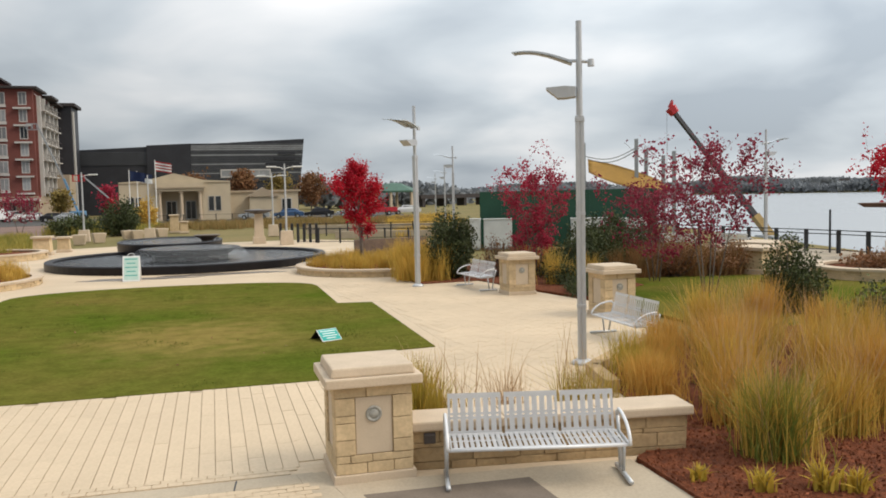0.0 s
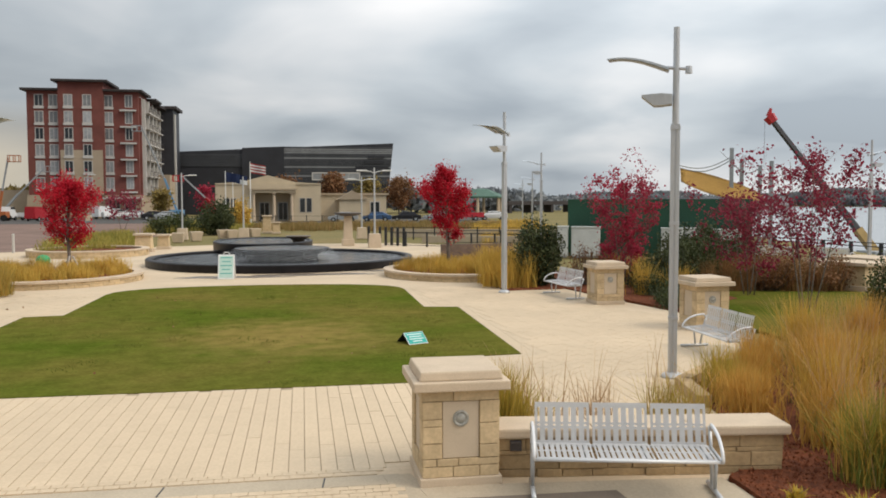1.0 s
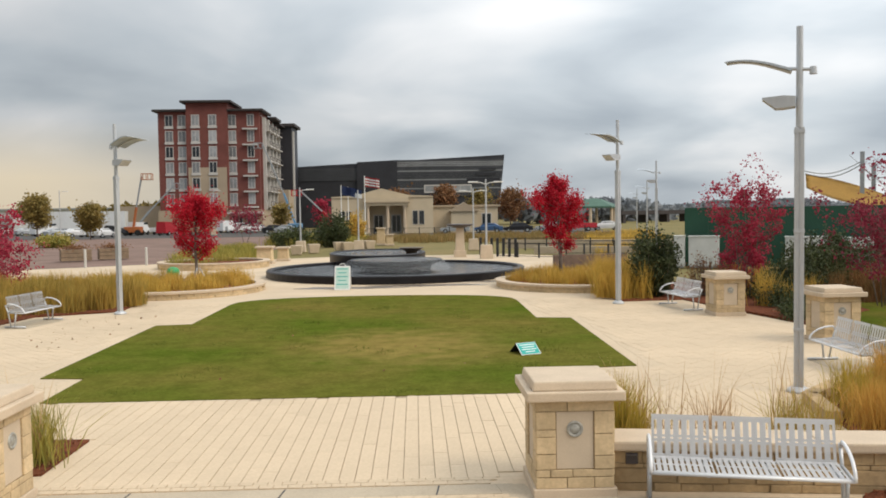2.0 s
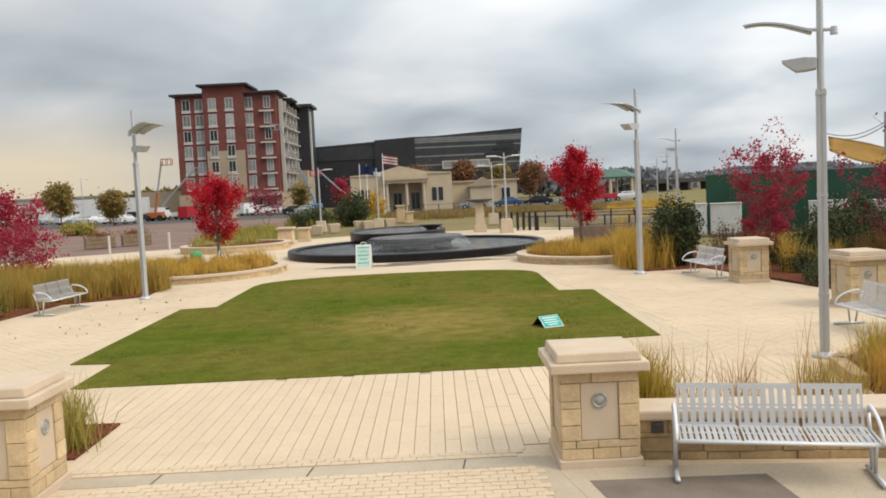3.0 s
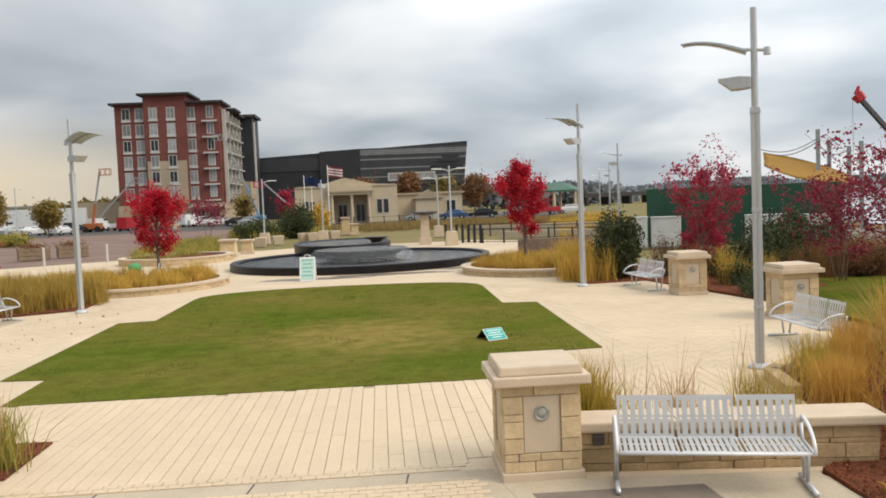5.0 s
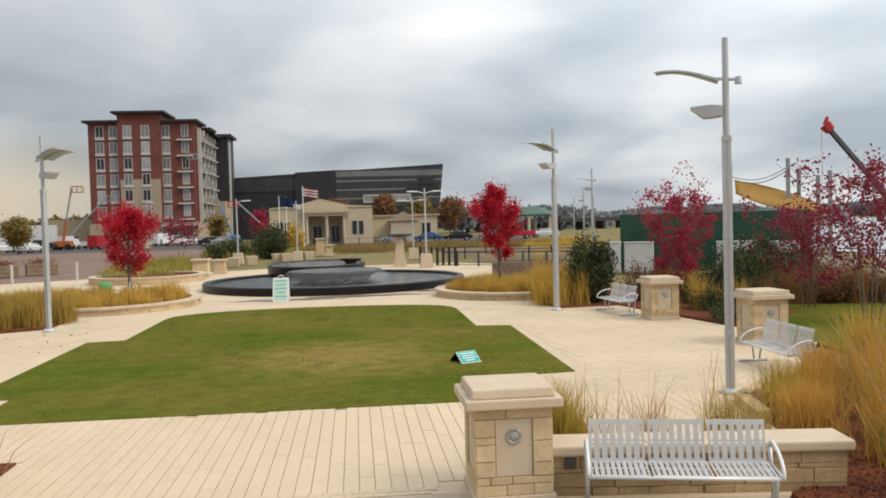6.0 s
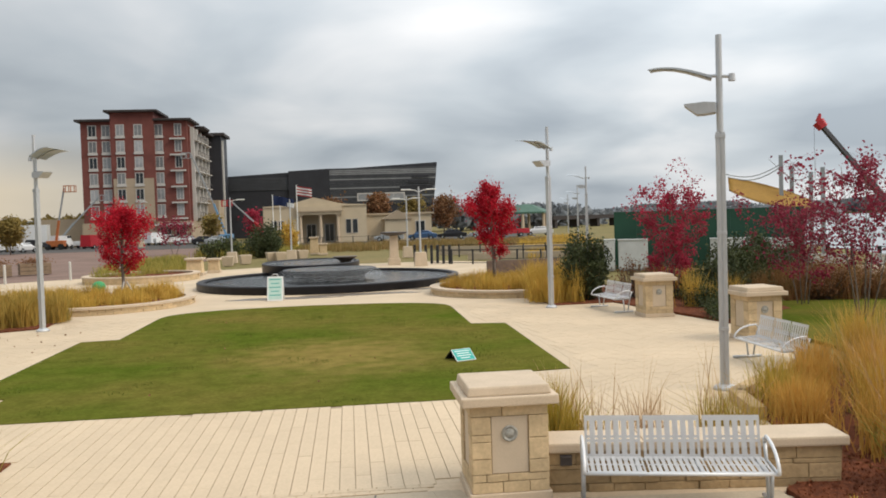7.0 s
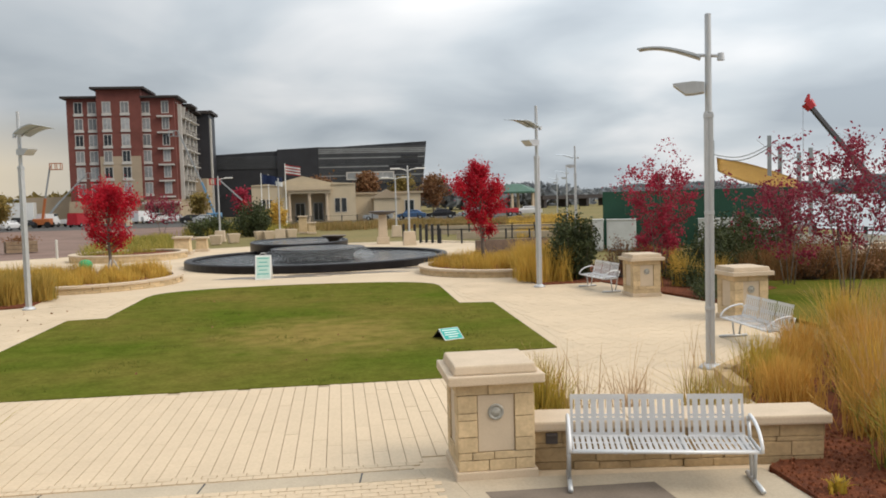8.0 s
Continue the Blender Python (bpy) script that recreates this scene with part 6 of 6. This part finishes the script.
rows = ((-76, 160, 40, 0, "car"), (-70, 156, 50, 1, "car"), (-64, 150, 60, 0, "van"), (-58, 141, 50, 1, "car"), (-53, 136, 55, 0, "car"), (-49.4, 140, 20, 2, "pickup_truck"), (-47.4, 132, 75, 0, "car"),
        (-46.6, 147, 80, 0, "van"), (-43.4, 150, 70, 0, "pickup_truck"), (-40.2, 142, 80, 3, "van"), (-55, 148, 30, 2, "car"), (-30.0, 152, 30, 0, "pickup_truck"), (-26.5, 148, 10, 0, "car"), (-23.0, 146, 15, 2, "car"), (-33, 156, 60, 0, "van"),
        (-20.0, 141, 5, 1, "car"), (-28, 158, 15, 1, "car"), (7.4, 124.0, 175, 1, "car"), (12.4, 124.5, 170, 4, "car"), (17.0, 125.4, 175, 2, "car"), (22, 126, 175, 1, "car"), (26.5, 127, 178, 3, "pickup_truck"), (31, 128, 175, 0, "car"))
names = ("white", "silver", "black", "red", "blue")
for x, y, a, c, st in rows:
    vehicle(pose(x, y, 0, 0, 0, a), CAR_PAINTS[c], f"{names[c]} {st.replace('_', ' ')} parked on the car park", st)

TRAILER = surface("white_trailer_side", (0.66, 0.67, 0.67), 0.5, var=0.1, scale=0.4, fine=6)
for x, y, a, ln in ((-70, 172, 8, 16), (-60.5, 160.4, 6, 14)):
    t = thing("semi_trailer", pose(x, y, 0, 0, 0, a), "long white box trailer", "trailer", "trailers")
    bm = bmesh.new(); box(bm, -ln / 2, -1.25, 1.1, ln / 2, 1.25, 4.3, 0.05); part("box", bm, TRAILER, t)
    bm = bmesh.new(); box(bm, -ln / 2, -1.1, 0.9, ln / 2, 1.1, 1.1); part("chassis", bm, BLACK_IRON, t)
    for x2 in (-ln / 2 + 1.2, -ln / 2 + 2.4, ln / 2 - 1.6):
        bm = bmesh.new(); cyl(bm, (0, 0, -1.2), 0.5, 0.5, 2.4, 16, pose(x2, 0, 0.5, 90)); part("wheel", bm, TYRE, t)
store = thing("white_warehouse", pose(-100, 205, 0), "long low white warehouse", "building")
bm = bmesh.new(); box(bm, -40, 0, 0, 34, 20, 5.2); part("wall", bm, TRAILER, store)
bm = bmesh.new(); box(bm, -40.5, -0.5, 5.2, 34.5, 20, 5.6); part("roof_edge", bm, GREY_STEEL, store)
for i in range(6):
    bm = bmesh.new(); box(bm, -30 + i * 10, -0.1, 0, -26 + i * 10, 0.0, 3.6); part("loading_door", bm, GREY_STEEL, store)


def boom_lift(m, paint, reach, rise, label):
    t = thing("boom_lift", m, label, "boom lift", "boom lifts")
    bm = bmesh.new(); box(bm, -1.3, -1.0, 0.5, 1.3, 1.0, 1.5, 0.08); part("chassis", bm, paint, t)
    for x in (-1, 1):
        for y in (-1, 1):
            bm = bmesh.new(); cyl(bm, (0, 0, -0.15), 0.5, 0.5, 0.3, 14, pose(x, y, 0.5, 90)); part("wheel", bm, TYRE, t)
    bm = bmesh.new(); tube(bm, ((0, 0, 1.5), (reach * 0.35, 0, 1.5 + rise * 0.385)), 0.24, 4); part("lower_boom", bm, paint, t)
    bm = bmesh.new(); tube(bm, ((reach * 0.3, 0, 1.5 + rise * 0.33), (reach, 0, 1.5 + rise)), 0.16, 4); part("upper_boom", bm, GREY_STEEL, t)
    bm = bmesh.new()
    x, z = reach + 0.9, 1.5 + rise - 0.7
    box(bm, x - 0.9, -0.5, z, x + 0.9, 0.5, z + 0.1)
    for u in (-0.85, 0.0, 0.85):
        for y in (-0.45, 0.45):
            box(bm, x + u - 0.05, y - 0.05, z, x + u + 0.05, y + 0.05, z + 1.1)
    box(bm, x - 0.9, -0.5, z + 1.0, x + 0.9, -0.42, z + 1.1); box(bm, x - 0.9, 0.42, z + 1.0, x + 0.9, 0.5, z + 1.1)
    part("basket", bm, GREY_STEEL if paint is BLUE_PAINT else paint, t)
    return t


BLUE_PAINT = surface("blue_paint", (0.14, 0.30, 0.48), 0.5, var=0.2)
ORANGE = surface("orange_paint", (0.42, 0.13, 0.04), 0.5, var=0.2)
boom_lift(pose(-46.4, 143.5, 0), ORANGE, 1.6, 8.6, "orange boom lift with a raised basket")
boom_lift(pose(-50.5, 158, 0), GREY_STEEL, 7.0, 7.5, "grey boom lift beside the hotel")
boom_lift(pose(-12.8, 147, 0, 0, 0, 180), RED_PAINT, 5.5, 5.6, "red boom lift beside the pavilion")
boom_lift(pose(-21.4, 160, 0, 0, 0, 180), BLUE_PAINT, 5.8, 15.0, "tall blue and grey boom lift against the hotel")

# street furniture to the west
for x, y in ((-15.5, 53.0), (-18.6, 51.2), (-13.0, 54.6)):
    bm = bmesh.new(); cyl(bm, (x, y, -0.02), 0.08, 0.075, 1.1, 14); cyl(bm, (x, y, 1.08), 0.09, 0.04, 0.06, 14)
    tagged(part("bollard", bm, PALE_TRIM), "pale round bollard at the street edge", "bollard", "pale bollards")
WOODEN = surface("weathered_timber", (0.28, 0.20, 0.13), 0.85, var=0.3, scale=3, fine=20)
for x, y in ((-22.5, 59.5), (-20.5, 61.2)):
    t = thing("wooden_planter", pose(x, y, 0, 0, 0, 30), "long weathered wooden planter box at the street edge", "planter", "wooden planters")
    for i in range(3):
        bm = bmesh.new(); box(bm, -1.0, -0.45, 0.05 + i * 0.27, 1.0, 0.45, 0.3 + i * 0.27, 0.01); part("board", bm, WOODEN, t)
    r = np.random.default_rng(60)
    v, f = leaf_cards(r, r.normal(0, 1, (500, 3)) * np.array([0.5, 0.25, 0.12]) + np.array([0, 0, 0.95]), 0.1)
    raw("foliage", v, f, RUSSET, t)
for x, y, h in ((-66, 130, 7.5), (-48, 118, 7.0), (-32, 140, 7.5)):
    path_lamp(pose(x, y, 0), h, (1,))
bm = bmesh.new(); bmesh.ops.create_icosphere(bm, subdivisions=3, radius=0.32, matrix=pose(0, 0, 0) @ Matrix.Diagonal((1, 1, 0.85, 1)))
bin_ = part("utility_marker", bm, surface("green_plastic", (0.03, 0.28, 0.09), 0.5, var=0.1), None)
bin_.location = (-10.73, 42.14, 0.25)
tagged(bin_, "rounded bright green plastic utility cover", "utility cover")

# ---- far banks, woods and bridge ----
# distance haze is painted into these leaf colours: paler and greyer than the leaves
HAZED_WOODS = leafy("far_woods", (0.24, 0.255, 0.27), (0.19, 0.205, 0.215), scale=0.02)


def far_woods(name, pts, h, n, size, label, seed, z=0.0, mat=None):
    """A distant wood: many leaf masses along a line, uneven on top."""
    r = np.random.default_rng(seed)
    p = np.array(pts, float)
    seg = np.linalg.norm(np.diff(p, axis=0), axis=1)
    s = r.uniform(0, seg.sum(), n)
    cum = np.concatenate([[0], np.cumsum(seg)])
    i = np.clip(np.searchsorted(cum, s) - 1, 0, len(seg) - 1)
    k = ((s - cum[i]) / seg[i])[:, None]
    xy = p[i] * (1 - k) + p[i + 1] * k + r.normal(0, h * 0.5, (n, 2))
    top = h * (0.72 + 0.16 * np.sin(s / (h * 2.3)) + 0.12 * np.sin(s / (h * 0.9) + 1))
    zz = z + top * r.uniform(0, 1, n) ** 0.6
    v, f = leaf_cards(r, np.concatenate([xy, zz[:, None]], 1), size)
    return tagged(raw(name, v, f, mat or HAZED_WOODS), label, "woods", "", "stuff")


slab("far_bank", [(300, 1150), (560, 880), (700, 560), (800, 300), (1600, 300), (1800, 2600), (1000, 2600)], -4.2, -2.6, FIELD, "low far bank of the river", "ground")
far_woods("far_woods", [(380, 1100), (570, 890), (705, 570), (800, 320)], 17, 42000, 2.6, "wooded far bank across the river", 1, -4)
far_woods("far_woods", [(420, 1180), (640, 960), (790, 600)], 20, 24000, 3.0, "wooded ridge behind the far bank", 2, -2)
for x, y, w in ((540, 905, 14), (556, 892, 10), (640, 730, 14)):
    t = thing("far_house", pose(x, y, 0, 0, 0, -40), "small pale house among far woods", "building", "far houses")
    bm = bmesh.new(); box(bm, -w / 2, -9, -3, w / 2, 0, 8); part("wall", bm, WHITE, t)
    bm = bmesh.new(); box(bm, -w / 2 - 0.5, -9.5, 8, w / 2 + 0.5, 0.5, 10.5, 0, None, 0.6); part("roof", bm, ROOF_DK, t)
far_woods("far_woods", [(60, 330), (110, 420), (200, 560), (330, 800)], 7, 6000, 3.0, "haze-grey woods along the near bank", 3, 0)
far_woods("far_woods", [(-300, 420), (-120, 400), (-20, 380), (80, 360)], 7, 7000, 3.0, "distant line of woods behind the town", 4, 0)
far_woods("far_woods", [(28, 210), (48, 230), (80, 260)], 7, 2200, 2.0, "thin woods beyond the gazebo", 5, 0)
far_woods("far_woods", [(-66, 186), (-63, 186)], 6.6, 300, 1.3, "dark trees behind the trailers", 6, 0, AUTUMN)
far_woods("far_woods", [(-58, 186), (-52, 186)], 7.0, 420, 1.3, "dark trees beside the trailers", 8, 0, AUTUMN)
bridge = thing("rail_bridge", pose(66, 215, 0, 0, 0, 40), "long low dark railway trestle along the river", "bridge")
bm = bmesh.new(); box(bm, -20, -1.5, 2.0, 120, 1.5, 3.0); part("deck", bm, ROOF_DK, bridge)
for i in range(15):
    bm = bmesh.new(); box(bm, -19 + i * 9.5, -1.2, -5, -17.8 + i * 9.5, 1.2, 2.0); part("pier", bm, ROOF_DK, bridge)

# pale support stakes at the young maple
stakes = thing("tree_stakes", pose(-7.55, 34.6, 0.16), "pale timber stakes bracing a young maple", "tree stakes")
for k in range(3):
    a = k * 2.1 + 0.4
    bm = bmesh.new(); tube(bm, ((math.cos(a) * 0.45, math.sin(a) * 0.45, -0.02), (math.cos(a) * 0.08, math.sin(a) * 0.08, 0.75)), 0.035, 6); part("stake", bm, PALE_TRIM, stakes)


# ---- paving stones: long cream pavers between the band and the lawn ----
paving = tagged(new("paving_field"), "field of long cream stone pavers with sandy joints", "paving", "", "structure")
PW, Y0, Y1 = 0.182, 9.29, 13.58
bm = bmesh.new()
prism(bm, [(-2.93, Y0), (2.34, Y0), (2.34, 9.49), (3.12, 9.49), (3.12, 10.57), (8.1, 10.57), (8.1, Y1), (-8.4, Y1), (-8.4, 11.34), (-2.93, 11.34)], -0.03, 0.0035)
part("joint_bed", bm, JOINT, paving)


def paver_mesh(ln):
    b = bmesh.new()
    box(b, 0.005, 0.0015, 0.0, PW - 0.005, ln - 0.0015, 0.012)
    me = bpy.data.meshes.new("paver")
    b.to_mesh(me); b.free()
    me.materials.append(PAVER)
    return me


LENGTHS = (0.62, 0.9, 1.2)
paver_meshes = [paver_mesh(q) for q in LENGTHS]
rg = random.Random(21)
rest_v, rest_f = [], []
count = 0
x = -8.4
while x < 8.1:
    y = Y0 - rg.uniform(0, 0.5)
    while y < Y1 - 0.15:
        k = rg.randrange(3)
        ln = LENGTHS[k]
        floor_y = 11.32 if x < -2.95 else 10.55 if x > 3.1 else 9.47 if x > 2.3 else Y0
        lo, hi = max(y, floor_y), min(y + ln, Y1)
        z = rg.uniform(-0.0015, 0.0015)
        if hi > lo:
            if lo == y and hi == y + ln and -2.6 < x < 2.6 and count < 300:
                ob = new("paver", paver_meshes[k]); ob.parent = paving; ob.location = (x, y, z); count += 1
            elif hi - lo > 0.03:
                i = len(rest_v)
                a, b, c, d = x + 0.005, lo + 0.0015, x + PW - 0.005, hi - 0.0015
                rest_v += [(a, b, z), (c, b, z), (c, d, z), (a, d, z), (a, b, 0.012 + z), (c, b, 0.012 + z), (c, d, 0.012 + z), (a, d, 0.012 + z)]
                rest_f += [[i + q for q in f] for f in ((4, 5, 6, 7), (0, 1, 5, 4), (1, 2, 6, 5), (2, 3, 7, 6), (3, 0, 4, 7))]
        y += ln
    x += PW
tagged(raw("paver_remainder", rest_v, rest_f, PAVER, paving), kind="stuff")

# small square setts below the band and cross-laid pavers beside the lawn
def sett_field(name, pts, w, l, ang, z, label, seed, mat=PAVER, top=0.012, gap=0.005, bed=PAVED):
    r = random.Random(seed)
    root = tagged(new(name), label, "paving", "", "structure")
    b = bmesh.new()
    prism(b, pts, -0.03, z)
    bmesh.ops.recalc_face_normals(b, faces=b.faces)
    part("joint_bed", b, bed, root)
    c, s = math.cos(radians(ang)), math.sin(radians(ang))
    us = [p[0] * c + p[1] * s for p in pts]; vs = [-p[0] * s + p[1] * c for p in pts]
    V, F = [], []
    v, row = min(vs), 0
    while v < max(vs):
        u = min(us) - (row % 2) * l * 0.5
        while u < max(us):
            q = [(u + gap, v + gap), (u + l - gap, v + gap), (u + l - gap, v + w - gap), (u + gap, v + w - gap)]
            xy = [(a * c - b_ * s, a * s + b_ * c) for a, b_ in q]
            if all(inside(a, b_, pts) for a, b_ in xy):
                dz = z + top + r.uniform(-0.002, 0.002)
                i = len(V)
                V += [(a, b_, z - 0.002) for a, b_ in xy] + [(a, b_, dz) for a, b_ in xy]
                F += [[i + k for k in f] for f in ((4, 5, 6, 7), (0, 1, 5, 4), (1, 2, 6, 5), (2, 3, 7, 6), (3, 0, 4, 7))]
            u += l
        v += w
        row += 1
    tagged(raw("setts", V, F, mat, root), kind="stuff")
    return root


sett_field("sett_paving", [(-3.4, 8.7), (2.5, 8.72), (2.6, 6.4), (-3.4, 6.4)], 0.11, 0.17, 0, 0.0035, "small cream setts below the concrete band", 1)
sett_field("sett_border", [(-2.9, 9.06), (2.34, 9.06), (2.34, 9.29), (-2.9, 9.29)], 0.115, 0.16, 0, 0.0035, "double row of small cream setts along the band", 4)
for x in (-1.75, -0.08, 1.6):
    slab("expansion_joint", [(x, 8.74), (x + 0.016, 8.74), (x + 0.05, 9.04), (x + 0.034, 9.04)], 0.0, 0.009, BLACK_IRON, "dark expansion joint in the concrete band", "paving")
sett_field("side_paving", [(5.0, 10.7), (7.0, 10.8), (7.2, 12.4), (8.4, 13.7), (10.0, 15.1), (9.0, 15.2), (9.0, 16.2), (11.2, 20.6), (10.1, 22.4), (9.3, 24.4), (8.9, 26.5), (7.6, 27.0), (7.6, 29.0), (5.1, 29.2), (5.1, 23.6), (6.0, 23.4), (5.95, 15.7), (5.0, 15.5)], 0.2, 0.3, 45, 0.0035, "small cream pavers laid diagonally beside the lawn", 2, PAVER, 0.0035, 0.0025)
sett_field("side_paving", [(-5.0, 11.5), (-8.2, 11.6), (-9.8, 15.1), (-10.4, 21), (-9.0, 22.6), (-8.7, 25.2), (-7.6, 26.6), (-7.6, 29.0), (-5.1, 29.2), (-5.1, 23.6), (-6.0, 23.4), (-5.95, 15.5), (-5.0, 15.4)], 0.2, 0.3, -45, 0.0035, "small cream pavers laid diagonally beside the lawn", 3, PAVER, 0.0035, 0.0025)
